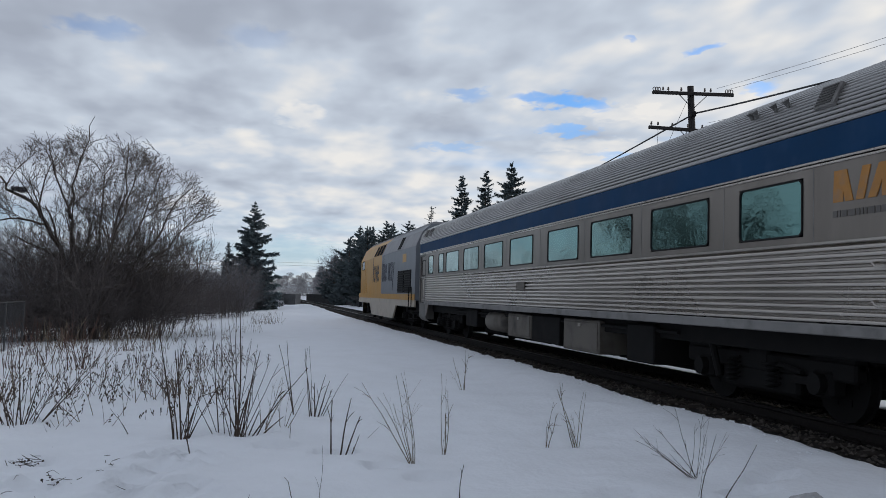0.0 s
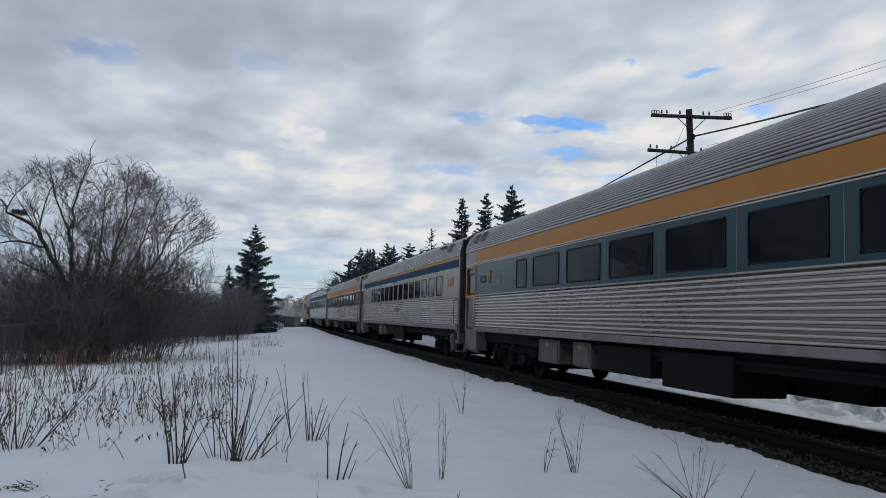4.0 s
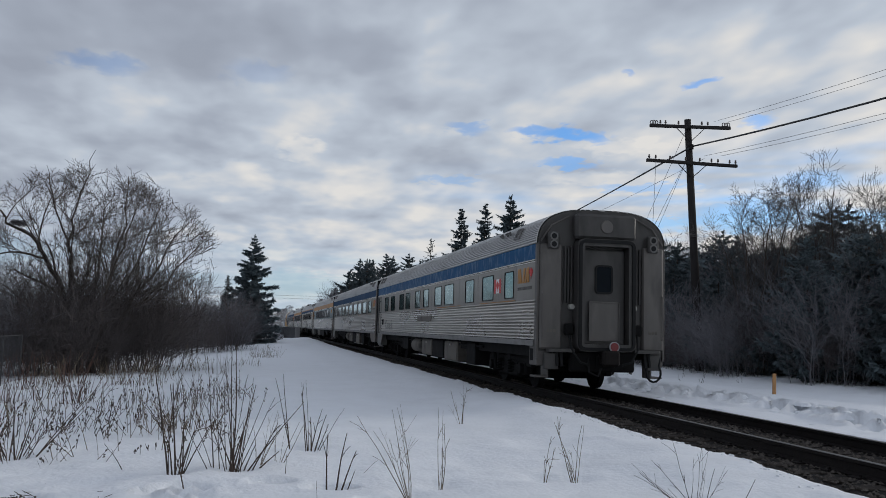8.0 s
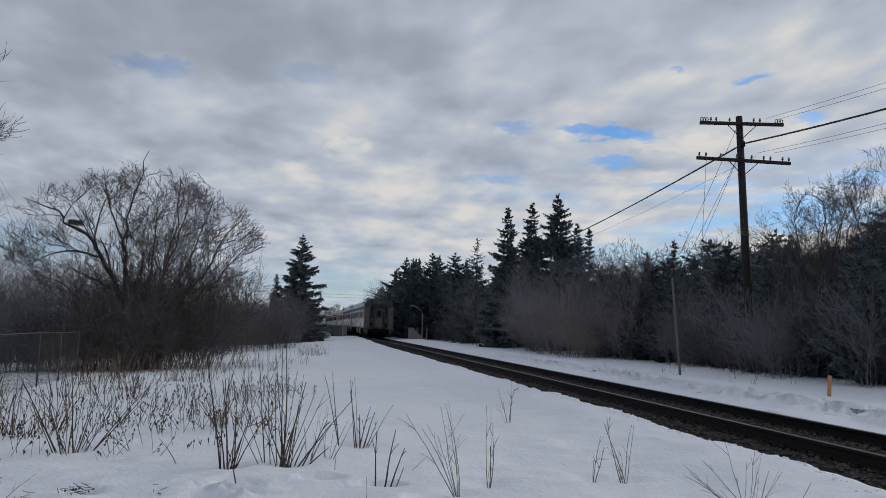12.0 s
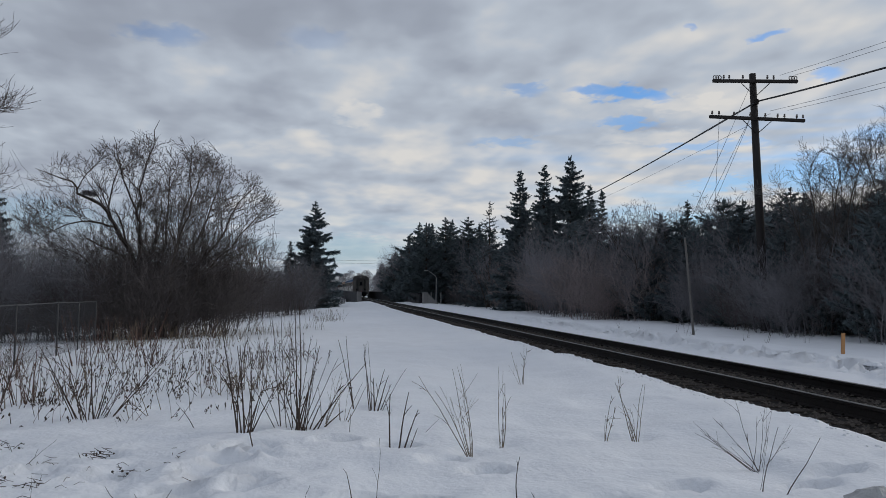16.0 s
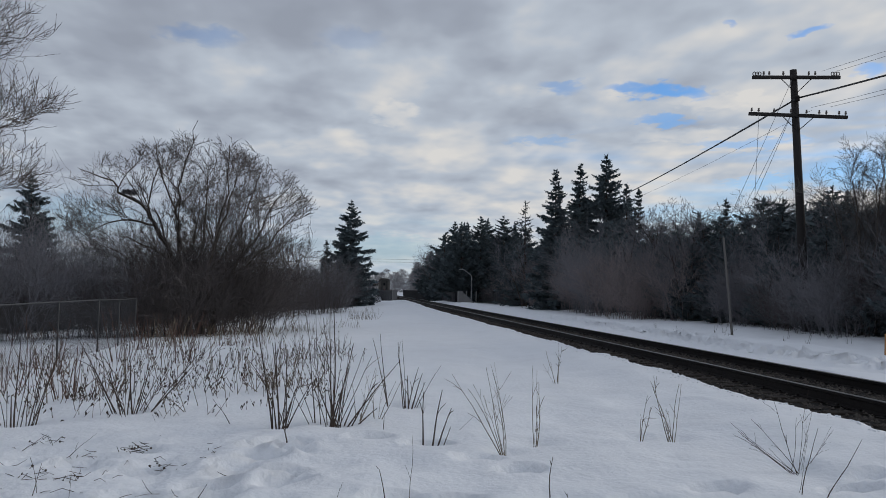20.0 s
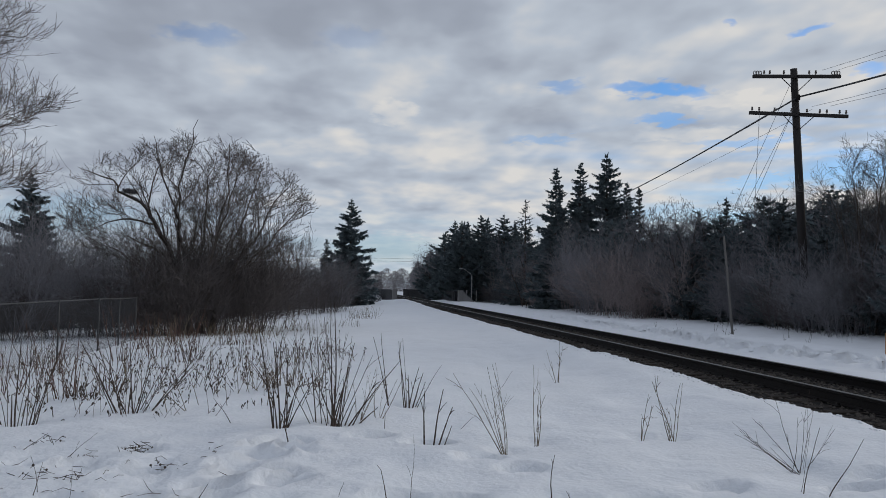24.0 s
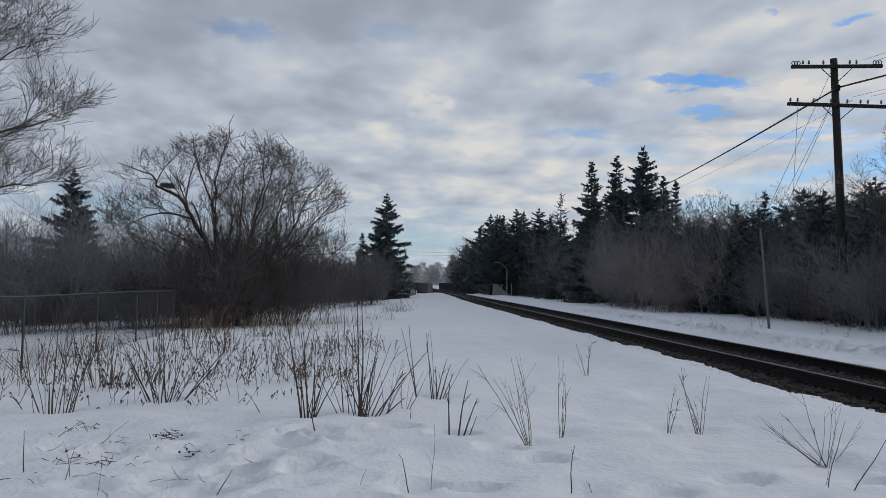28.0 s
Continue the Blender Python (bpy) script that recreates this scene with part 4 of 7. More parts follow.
WIN_A = [(1.93, 3.24), (3.98, 5.75), (6.42, 8.22), (8.83, 10.62), (11.6, 13.4), (14.0, 15.82), (16.4, 18.2), (18.8, 20.65), (21.0, 21.8), (22.7, 23.55)]
WIN_B = [(3.35, 4.05), (4.6, 6.25), (6.72, 8.37), (8.83, 10.4), (10.9, 12.6), (13.02, 14.72), (15.1, 16.83), (17.25, 18.95), (19.4, 20.2)]
WIN_C = [(2.53 + 1.34 * k, 3.52 + 1.34 * k) for k in range(13)] + [(20.0, 20.6)]
WIN_F = [(1.74, 2.53), (3.54, 4.67), (5.58, 6.62), (8.14, 9.5), (9.92, 11.08), (12.12, 13.15), (13.75, 14.85), (15.95, 17.0), (17.45, 18.55), (19.85, 20.95), (21.75, 22.85)]

coach_a = coach("coach", "stainless steel coach with a blue stripe and teal windows", "blue", PANEL, GLASSTEAL, WIN_A)
coach_b = coach("coach", "stainless steel business coach with yellow stripe and charcoal window band", "yellow", CHARCOAL, GLASSDARK, WIN_B, under="boxes")
coach_c = coach("coach", "stainless steel coach with yellow and blue stripes and dark windows", "both", PANELGOLD, GLASSDARK, WIN_C, under="few")
coach_d = coach("coach", "stainless steel business coach with yellow stripe and dark teal band", "yellow", TEALBAND, GLASSDARK, WIN_B, under="boxes")
coach_e = coach("coach", "stainless steel coach with a blue stripe and teal windows", "blue", PANEL, GLASSTEAL, WIN_A, skirted=True)
coach_f = coach("tail_coach", "last stainless steel coach with worn blue stripe and grimy rear end", "blue", PANEL, GLASSTEALDARK, WIN_F, worn=True, tail=True)
COACHES = [coach_a, coach_b, coach_c, coach_d, coach_e, coach_f]

# emblems, flags and lettering
for c in (coach_a, coach_e, coach_f):
    via_bars(c, 1.42, 2.46, 0.34)
    part("leaf_emblem", maple_leaf(0.42, 2.66, 0.26, -HALF + 0.009), RED, c, "faded red maple leaf")
    small_bars(c, 1.42, 2.30, 0.07, [0.07, 0.03, 0.08, 0.1, 0.05, 0.03, 0.03, 0.09, 0.06, 0.07, 0.05, 0.06, 0.06], REARPANEL)
via_bars(coach_b, 2.05, 2.43, 0.34)
part("leaf_emblem", maple_leaf(0.92, 2.62, 0.26, -HALF + 0.009), RED, coach_b, "red maple leaf")
small_bars(coach_b, 2.05, 2.27, 0.07, [0.07, 0.03, 0.08, 0.1, 0.05, 0.03, 0.03, 0.09, 0.06, 0.07, 0.05, 0.06, 0.06], LETTER)
via_bars(coach_c, 1.75, 2.38, 0.3)
via_bars(coach_d, 2.05, 2.45, 0.3)
for c in (coach_b, coach_d):
    part("emblem", slanted([(22.75, 0.1), (22.6, 0.08)], 2.35, 2.68, 0.05), YELLOW, c, "small slanting yellow bars")
    text_on("lettering", "BUSINESS\nAFFAIRES", c, 0.19, 22.3, 2.5, LETTER, depth=0.002)
    part("small_window", ring(22.95, 23.45, 2.38, 2.55, 0.06, -HALF + 0.0, -HALF - 0.012, 0.03)[0], RUBBER, c, "small oval window")
part("access_sign", Geo().box(-HALF - 0.006, -HALF + 0.01, 23.6, 23.85, 2.05, 2.32), BLUE, coach_b, "blue accessibility sign")
part("number_plate", Geo().box(-HALF - 0.016, -HALF, 12.9, 14.2, 1.62, 1.8, 0.006), STEEL, coach_b, "bare metal plate on the fluted side")
text_on("plate_number", "4008", coach_b, 0.17, 13.75, 1.64, NAVY, x=-HALF - 0.018)
for k, (y0, y1) in enumerate(((0.5, 1.8), (1.9, 6.2))):
    part("roof_duct", Geo().box(-0.6, 0.1, y0, y1, 4.04, 4.3 + 0.1 * (k == 0), 0.03), BLACK, coach_b, "black roof duct")
part("roof_conduit", Geo().tube([(-0.5, 0.4, 4.24), (-0.62, 3.0, 4.16), (-0.66, 6.4, 4.1)], 0.04, 6), BLACK, coach_b, "black roof conduit")
flag(coach_c, 23.75, 2.4, 0.5, 0.36)
part("small_window", ring(22.55, 23.0, 2.38, 2.55, 0.06, -HALF + 0.0, -HALF - 0.012, 0.03)[0], RUBBER, coach_c, "small oval window")
part("number_plate", Geo().box(-HALF - 0.016, -HALF, 11.4, 12.6, 1.62, 1.8, 0.006), PANEL, coach_c, "grey metal plate on the fluted side")
for c in (coach_a, coach_e):
    part("number_plate", Geo().box(-HALF - 0.016, -HALF, 12.1, 12.75, 1.55, 1.74, 0.006), BOXGREY, c, "small dark plate with worn numerals")
outline_word(coach_f, "Canada", 22.6, 1.3, 0.6, 1.28, GHOST)
part("number_plate", Geo().box(-HALF - 0.016, -HALF, 23.1, 23.5, 1.5, 1.76, 0.006), BLACK, coach_f, "small dark plate with worn numerals")
flag(coach_f, 3.43, 2.3, 0.62, 0.36)
part("number_plate", Geo().box(-HALF - 0.016, -HALF, 11.5, 14.1, 1.63, 1.82, 0.006), BOXGREY, coach_f, "long grey plate on the fluted side")

for c, spans in ((coach_f, ((1.6, 4.9), (7.2, 10.6), (12.8, 14.0))), (coach_e, ((2.0, 3.1), (6.6, 7.9))), (coach_b, ((3.5, 5.2), (9.0, 10.8))), (coach_c, ((2.4, 4.0),))):
    for y0, y1 in spans:
        part("faded_line", Geo().box(-HALF - 0.004, -HALF + 0.03, y0, y1, BELT + 0.045, BELT + 0.062), FADED, c, "worn remnant of an orange line")
for k in range(19):
    part("reflector", Geo().box(-HALF - 0.006, -HALF + 0.01, 1.1 + k * 1.2, 1.36 + k * 1.2, 1.07, 1.13, 0.003), WHITE, coach_c, "pale reflective plate")
for c, y0 in ((coach_b, 12.2), (coach_c, 11.7)):
    outline_word(c, "Canada", y0, 1.24, 0.8, 1.28, LETTER if c is coach_b else GHOST)
    y0 -= 3.35
    if c is coach_b:
        part("wordmark_flag", Geo().box(-HALF - 0.008, -HALF + 0.02, y0 + 0.3, y0 + 0.48, 1.78, 1.98).box(-HALF - 0.008, -HALF + 0.02, y0, y0 + 0.12, 1.78, 1.98), RED, c, "small red flag bars")
        part("wordmark_leaf", maple_leaf(y0 + 0.21, 1.88, 0.17, -HALF - 0.004), RED, c, "small red leaf")


def rear_end(car):
    """The grimy rear of the last coach, with its gangway door, lamps and hoses."""
    y = -0.02
    for s in (-1, 1):
        part("rear_panel", Geo().box(min(s * 0.95, s * 1.46), max(s * 0.95, s * 1.46), y - 0.06, y + 0.02, 0.98, 3.3, 0.04), REARPANEL, car, "grey-brown end panel")
        for k in range(3):
            part("rib", Geo().box(s * (0.74 + 0.07 * k) - 0.02, s * (0.74 + 0.07 * k) + 0.02, y - 0.07, y, 2.0, 3.25, 0.012), ENDSTEEL, car)
        lm = part("marker_light", Geo().box(s * 1.18 - 0.13, s * 1.18 + 0.13, y - 0.14, y - 0.04, 3.18, 3.56, 0.03), ENDSTEEL, car, "twin marker light housing")
        for z in (3.28, 3.46):
            part("lens", Geo().tube([(s * 1.18, y - 0.135, z), (s * 1.18, y - 0.16, z)], [0.07, 0.055], 14), RUBBER, lm, "dark lamp lens")
            part("bezel", Geo().tube([(s * 1.18, y - 0.13, z), (s * 1.18, y - 0.15, z)], [0.095, 0.09], 14), SKIRTSTEEL, lm, "bright lamp rim")
        part("small_lamp", Geo().tube([(s * 0.74, y - 0.02, 1.92), (s * 0.74, y - 0.12, 1.92)], [0.07, 0.06], 12), LENS, car, "small round white lamp")
        part("grab_rail", Geo().tube([(s * 0.66, y, 1.3), (s * 0.66, y - 0.09, 1.34), (s * 0.66, y - 0.09, 2.5), (s * 0.66, y, 2.54)], 0.014, 6), STEEL, car)
        part("end_step", Geo().box(s * 1.0 - 0.3, s * 1.0 + 0.3, y - 0.22, y, 0.92, 1.0, 0.01).box(s * 1.2 - 0.16, s * 1.2 + 0.16, y - 0.12, y, 0.55, 0.9, 0.01), ENDSTEEL, car, "battered step and bracket")
        for k in range(2):
            part("tail_pipe", Geo().tube([(s * (0.98 + 0.1 * k), y - 0.1, 0.95), (s * (0.98 + 0.1 * k), y - 0.16, 0.62)], 0.035, 6), RUBBER, car)
    dh = part("gangway_frame", ring(0, 1.36, 0.95, 3.42, 0.16, 0, 0.3, 0.16)[0], ENDSTEEL, car, "projecting gangway frame",
              at=Matrix(((0, 1, 0, -0.68), (-1, 0, 0, y), (0, 0, 1, 0), (0, 0, 0, 1))))
    part("rubber_seal", ring(0.02, 1.34, 0.97, 3.4, 0.15, 0.3, 0.34, 0.07)[0], RUBBER, dh)
    d = part("end_door", Geo().box(-0.5, 0.5, y - 0.1, y, 1.1, 3.2, 0.02), ENDSTEEL, car, "grey end door")
    rg, inn = ring(0, 0.42, 2.22, 2.86, 0.09, 0, 0.03, 0.04)
    fr = Matrix(((0, 1, 0, -0.21), (-1, 0, 0, y - 0.1), (0, 0, 1, 0), (0, 0, 0, 1)))
    part("window_frame", rg, RUBBER, d, at=fr)
    part("glass", slab(inn, 0.004, 0.012), GLASSDARK, d, "dark door glass", at=fr)
    part("gate", ring(0, 0.72, 1.18, 2.05, 0.03, 0, 0.03, 0.024)[0], REARPANEL, d, "steel gate frame", at=Matrix(((0, 1, 0, -0.36), (-1, 0, 0, y - 0.13), (0, 0, 1, 0), (0, 0, 0, 1))))
    part("gate_mesh", Geo().box(-0.34, 0.34, y - 0.135, y - 0.115, 1.2, 2.03, 0.004), REARPANEL, d, "grimy gate panel")
    for s in (-1, 1):
        g = Geo()
        for k in range(3):
            g.box(s * 1.2 - 0.1 + 0.075 * k, s * 1.2 - 0.045 + 0.075 * k, y - 0.064, y - 0.058, 1.35, 1.42)
        part("lettering_bars", g, BOXGREY, car, "small dull bars of lettering")
        part("corner_handrail", Geo().tube([(s * 1.42, y - 0.02, 1.2), (s * 1.42, y - 0.1, 1.24), (s * 1.42, y - 0.1, 2.2), (s * 1.42, y - 0.02, 2.24)], 0.012, 6), REARPANEL, car)
        part("jumper_box", Geo().box(s * 0.8 - 0.1, s * 0.8 + 0.1, y - 0.16, y, 1.3, 1.55, 0.03), BLACK, car, "black jumper socket box")
        part("jumper_cable", Geo().tube([(s * 0.8, y - 0.12, 1.3), (s * 0.78, y - 0.2, 1.0), (s * 0.6, y - 0.26, 0.72), (s * 0.4, y - 0.22, 0.66)], 0.025, 6), RUBBER, car)
        part("roof_seam", Geo().tube([(s * 1.45, y - 0.03, 3.35), (s * 1.2, y - 0.03, 3.72), (s * 0.8, y - 0.03, 3.93)], 0.02, 5), REARPANEL, car)
    part("hood", Geo().box(-0.72, 0.72, y - 0.26, y, 3.42, 3.98, 0.06), ENDSTEEL, car, "roof hood over the gangway")
    part("top_emblem", Geo().tube([(0, y - 0.26, 3.7), (0, y - 0.285, 3.7)], [0.15, 0.14], 18), REARPANEL, car, "round dull metal badge")
    em = part("marker_board", Geo().tube([(0.12, y - 0.42, 1.06), (0.12, y - 0.45, 1.06)], 0.115, 18), LETTER, car, "red round marker board with a white rim")
    part("disc", Geo().tube([(0.12, y - 0.45, 1.06), (0.12, y - 0.456, 1.06)], 0.095, 18), DULLRED, em)
    part("bracket", Geo().tube([(0.12, y - 0.4, 0.95), (0.12, y - 0.4, 0.6)], 0.02, 6), RAIL, em)
    hose = [(1.2 + 0.17 * math.cos(a), y - 0.12, 0.5 + 0.2 * math.sin(a)) for a in [math.pi * (k / 8) * 1.25 + math.pi for k in range(9)]]
    part("air_hose", Geo().tube([(1.02, y - 0.1, 0.9)] + hose + [(1.36, y - 0.1, 0.85)], 0.025, 6), RUBBER, car, "hanging black air hose")
    part("air_hose", Geo().tube([(-0.35, y - 0.1, 0.8), (-0.38, y - 0.25, 0.5), (-0.2, y - 0.3, 0.42), (-0.12, y - 0.3, 0.6)], 0.025, 6), RUBBER, car)
    part("pilot", Geo().box(-0.75, 0.75, y - 0.12, y + 0.1, 0.5, 0.95, 0.04), BLACK, car, "dark end beam")


rear_end(coach_f)


def locomotive():
    """A boxy diesel with a slanting nose, yellow front, grey rear and cream skirt."""
    lo = thing("diesel_locomotive", "yellow and grey diesel locomotive with cream skirt", "locomotive")
    L, W = 19.8, 1.5
    side = [(-W, 1.16), (W, 1.16), (W, 3.3), (1.22, 3.92), (0.9, 4.2), (-0.9, 4.2), (-1.22, 3.92), (-W, 3.3)]
    part("rear_body", Geo().prism(side, 0.0, 9.4), LOCOGREY, lo, "grey painted hood")
    part("front_body", Geo().prism(side, 9.4, 18.0), LOCOYELLOW, lo, "yellow painted cab")
    nose = Geo()
    a = [(-W, 1.16), (W, 1.16), (W, 2.5), (W, 3.3), (0.9, 4.2), (-0.9, 4.2), (-W, 3.3), (-W, 2.5)]
    b = [(-1.2, 1.16), (1.2, 1.16), (1.15, 2.45), (1.15, 2.5), (0.8, 2.7), (-0.8, 2.7), (-1.15, 2.5), (-1.15, 2.45)]
    nose.add([(x, 18.0, z) for x, z in a] + [(x, L, z) for x, z in b], [(i, (i + 1) % 8, (i + 1) % 8 + 8, i + 8) for i in range(8)] + [tuple(range(8, 16))])
    part("nose", nose, LOCOYELLOW, lo, "slanting yellow nose")
    part("windscreen", Geo().add([(-0.85, 18.25, 4.05), (0.85, 18.25, 4.05), (0.8, 18.98, 3.35), (-0.8, 18.98, 3.35)], [(0, 3, 2, 1)]), GLASSDARK, lo, "dark windscreen")
    roof = [(-0.92, 4.16), (0.92, 4.16), (0.92, 4.25), (-0.92, 4.25)]
    part("roof_deck", Geo().prism(roof, 0.3, 17.6), LOCOROOF, lo, "grey roof deck")
    for s in (-1, 1):
        part("upper_band", Geo().add([(s * (W + 0.004), 0.05, 3.32), (s * 1.226, 0.05, 3.93), (s * 1.226, 9.35, 3.93), (s * (W + 0.004), 9.35, 3.32)],
             [(0, 1, 2, 3) if s < 0 else (3, 2, 1, 0)]), LOCOROOF, lo, "light grey upper panel")
        sk = [(0.0, 1.2), (0.0, 0.9), (4.6, 0.9), (5.4, 0.3), (12.6, 0.3), (13.6, 0.9), (18.6, 0.9), (18.6, 1.2)]
        part("skirt", slab(sk if s > 0 else sk[::-1], s * (W - 0.05), s * (W + 0.012)), LOCOSKIRT, lo, "cream side skirt and tank panel")
        part("skirt_line", Geo().box(min(s * W, s * (W + 0.018)), max(s * W, s * (W + 0.018)), 0.0, 18.6, 1.16, 1.4, 0.006), LOCOYELLOW, lo, "pale yellow line along the sill")
        for y0, y1, z0, z1 in ((0.9, 2.5, 1.46, 2.4), (2.65, 4.2, 1.46, 2.4)):
            gr = part("radiator_grille", Geo().box(min(s * W, s * (W + 0.02)), max(s * W, s * (W + 0.02)), y0, y1, z0, z1, 0.01), BLACK, lo, "black radiator grille")
            lv = Geo()
            for k in range(9):
                lv.box(min(s * (W + 0.02), s * (W + 0.035)), max(s * (W + 0.02), s * (W + 0.035)), y0 + 0.05, y1 - 0.05, z0 + 0.04 + k * 0.098, z0 + 0.08 + k * 0.098)
            part("louvre", lv, RUBBER, gr)
        for y0, y1 in ((3.7, 4.6), (9.4, 10.3), (10.5, 11.4), (11.7, 12.4)):
            v = Geo()
            v.add([(s * 1.49, y0, 3.36), (s * 1.235, y0 + 0.1, 3.9), (s * 1.235, y1 + 0.1, 3.9), (s * 1.49, y1, 3.36)], [(0, 1, 2, 3) if s < 0 else (3, 2, 1, 0)])
            v.v = [(x + s * 0.012, y, z) for x, y, z in v.v]
            part("roof_opening", v, BLACK, lo, "black screen in the roof slope")
        rg, inn = ring(16.2, 17.4, 2.75, 3.25, 0.08, s * (W - 0.02), s * (W + 0.015), 0.04)
        cw = part("cab_window", rg, RUBBER, lo, "cab side window")
        part("glass", slab(inn, s * (W - 0.0), s * (W + 0.006)), GLASSDARK, cw)
        part("cab_door", ring(15.2, 15.9, 1.25, 3.2, 0.05, s * W, s * (W + 0.01), 0.03)[0], LOCOYELLOW, lo)
        part("handrail", Geo().tube([(s * (W + 0.05), 0.5, 0.9), (s * (W + 0.05), 0.5, 1.7)], 0.018, 6).tube([(s * (W + 0.05), 1.1, 0.9), (s * (W + 0.05), 1.1, 1.7)], 0.018, 6), BLACK, lo)
        part("step", Geo().box(min(s * 1.2, s * 1.5), max(s * 1.2, s * 1.5), 0.5, 1.1, 0.4, 0.44).box(min(s * 1.2, s * 1.5), max(s * 1.2, s * 1.5), 0.5, 1.1, 0.66, 0.7), BLACK, lo)
    part("side_patch", Geo().box(-W - 0.006, -W + 0.01, 2.2, 3.1, 2.75, 3.1), LOCOYELLOW, lo, "small yellow panel")
    text_on("lettering", "love", lo, 1.9, 12.6, 2.0, NAVY, x=-W - 0.008, squash=0.72)
    text_on("lettering", "the way", lo, 1.9, 9.2, 2.0, NAVY, x=-W - 0.008, squash=0.64)
    part("fuel_tank", Geo().box(-1.35, 1.35, 6.0, 12.4, 0.25, 1.0, 0.12), BLACK, lo, "black fuel tank")
    part("underframe", Geo().box(-1.3, 1.3, 0.05, 18.4, 0.85, 1.2), BLACK, lo)
    part("pilot", Geo().add([(-1.3, 18.3, 0.2), (1.3, 18.3, 0.2), (1.3, 18.3, 1.1), (-1.3, 18.3, 1.1), (-0.9, 19.5, 0.15), (0.9, 19.5, 0.15), (0.9, 19.5, 1.1), (-0.9, 19.5, 1.1)],
         [(4, 5, 6, 7), (0, 4, 7, 3), (1, 2, 6, 5), (0, 1, 5, 4), (3, 7, 6, 2)]), LOCOSKIRT, lo, "front pilot")
    for y in (3.0, 15.6):
        bogie(lo, y)
    part("exhaust_hatch", Geo().box(-0.5, 0.5, 7.0, 9.0, 4.25, 4.36, 0.02).box(-0.6, 0.6, 1.2, 3.6, 4.25, 4.4, 0.02), LOCOROOF, lo)
    part("coupler", Geo().box(-0.12, 0.12, -0.7, 0.1, 0.68, 0.92, 0.03), RAIL, lo)
    part("rear_wall", Geo().box(-0.6, 0.6, -0.5, 0.0, 1.0, 3.3, 0.03), RUBBER, lo, "black gangway bellows")
    return lo


loco = locomotive()


# ---------------------------------------------------------------- trees and shrubs
def rand_dir(rng, d, spread):
    v = Vector((rng.gauss(0, 1), rng.gauss(0, 1), rng.gauss(0, 1))).normalized()
    return (d + v * spread).normalized()


def fork(rng, d, lo, hi):
    """A way that turns off d by lo to hi degrees, to any side."""
    a = radians(rng.uniform(lo, hi))
    s = d.orthogonal().normalized()
    s.rotate(Matrix.Rotation(rng.uniform(0, 6.283), 3, d))
    return (d * math.cos(a) + s * math.sin(a)).normalized()


def limb(rng, wood, twigs, pts, r0, r1, kids, reach, top, twig_r, dome=None):
    """A long limb bent through a few points, with branches all along; none may end outside the dome (centre and half sizes)."""
    pts = [Vector(p) for p in pts]
    line = []
    for i in range(len(pts) - 1):
        a, b, c, d = pts[max(0, i - 1)], pts[i], pts[i + 1], pts[min(len(pts) - 1, i + 2)]
        for k in range(4):
            t = k / 4
            line.append(0.5 * (2 * b + (c - a) * t + (2 * a - 5 * b + 4 * c - d) * t * t + (3 * b - a - 3 * c + d) * t ** 3) + Vector((rng.gauss(0, 1), rng.gauss(0, 1), rng.gauss(0, 0.6))) * r0 * 0.7)
    line.append(pts[-1])
    n = len(line) - 1
    wood.tube(line, [r0 + (r1 - r0) * i / n for i in range(n + 1)], 6, cap=False)
    branch(rng, wood, twigs, line, r0, r1, kids, reach, 1, top, twig_r, dome, 0.12)


def branch(rng, wood, twigs, line, r0, r1, kids, reach, level, top, twig_r, dome, first=0.15):
    n = len(line) - 1
    for k in range(kids[level - 1]):
        t = first + (1 - first) * (k + rng.random()) / kids[level - 1]
        i = min(n - 1, int(t * n))
        b = line[i].lerp(line[i + 1], t * n - i)
        d = fork(rng, (line[i + 1] - line[i]).normalized(), 26, 62)
        if d.z < -0.1:
            d.z *= -0.5
        d = (d + Vector((0, 0, 0.07))).normalized()
        ln = reach * rng.uniform(0.6, 1.2) * (1.1 - 0.4 * t)
        if dome:
            e = b + d * ln
            q = sum(((e[a] - dome[0][a]) / dome[1][a]) ** 2 for a in range(3))
            if q > 1.08:
                ln *= 0.6
                if q > 1.3:
                    continue
        rr = max(twig_r, (r0 + (r1 - r0) * t) * rng.uniform(0.42, 0.62))
        m = 4 if level < 3 else 3
        p, new_line = b, [b]
        for _ in range(m):
            d = (rand_dir(rng, d, 0.2) + Vector((0, 0, 0.04))).normalized()
            p = p + d * ln / m
            new_line.append(p)
        re = max(twig_r * 0.6, rr * 0.4)
        (wood if level < 2 else twigs).tube(new_line, [rr + (re - rr) * j / m for j in range(m + 1)], 4 if level < 2 else 3, cap=False)
        if level < top:
            branch(rng, wood, twigs, new_line, rr, re, kids, reach * 0.62, level + 1, top, twig_r, dome)


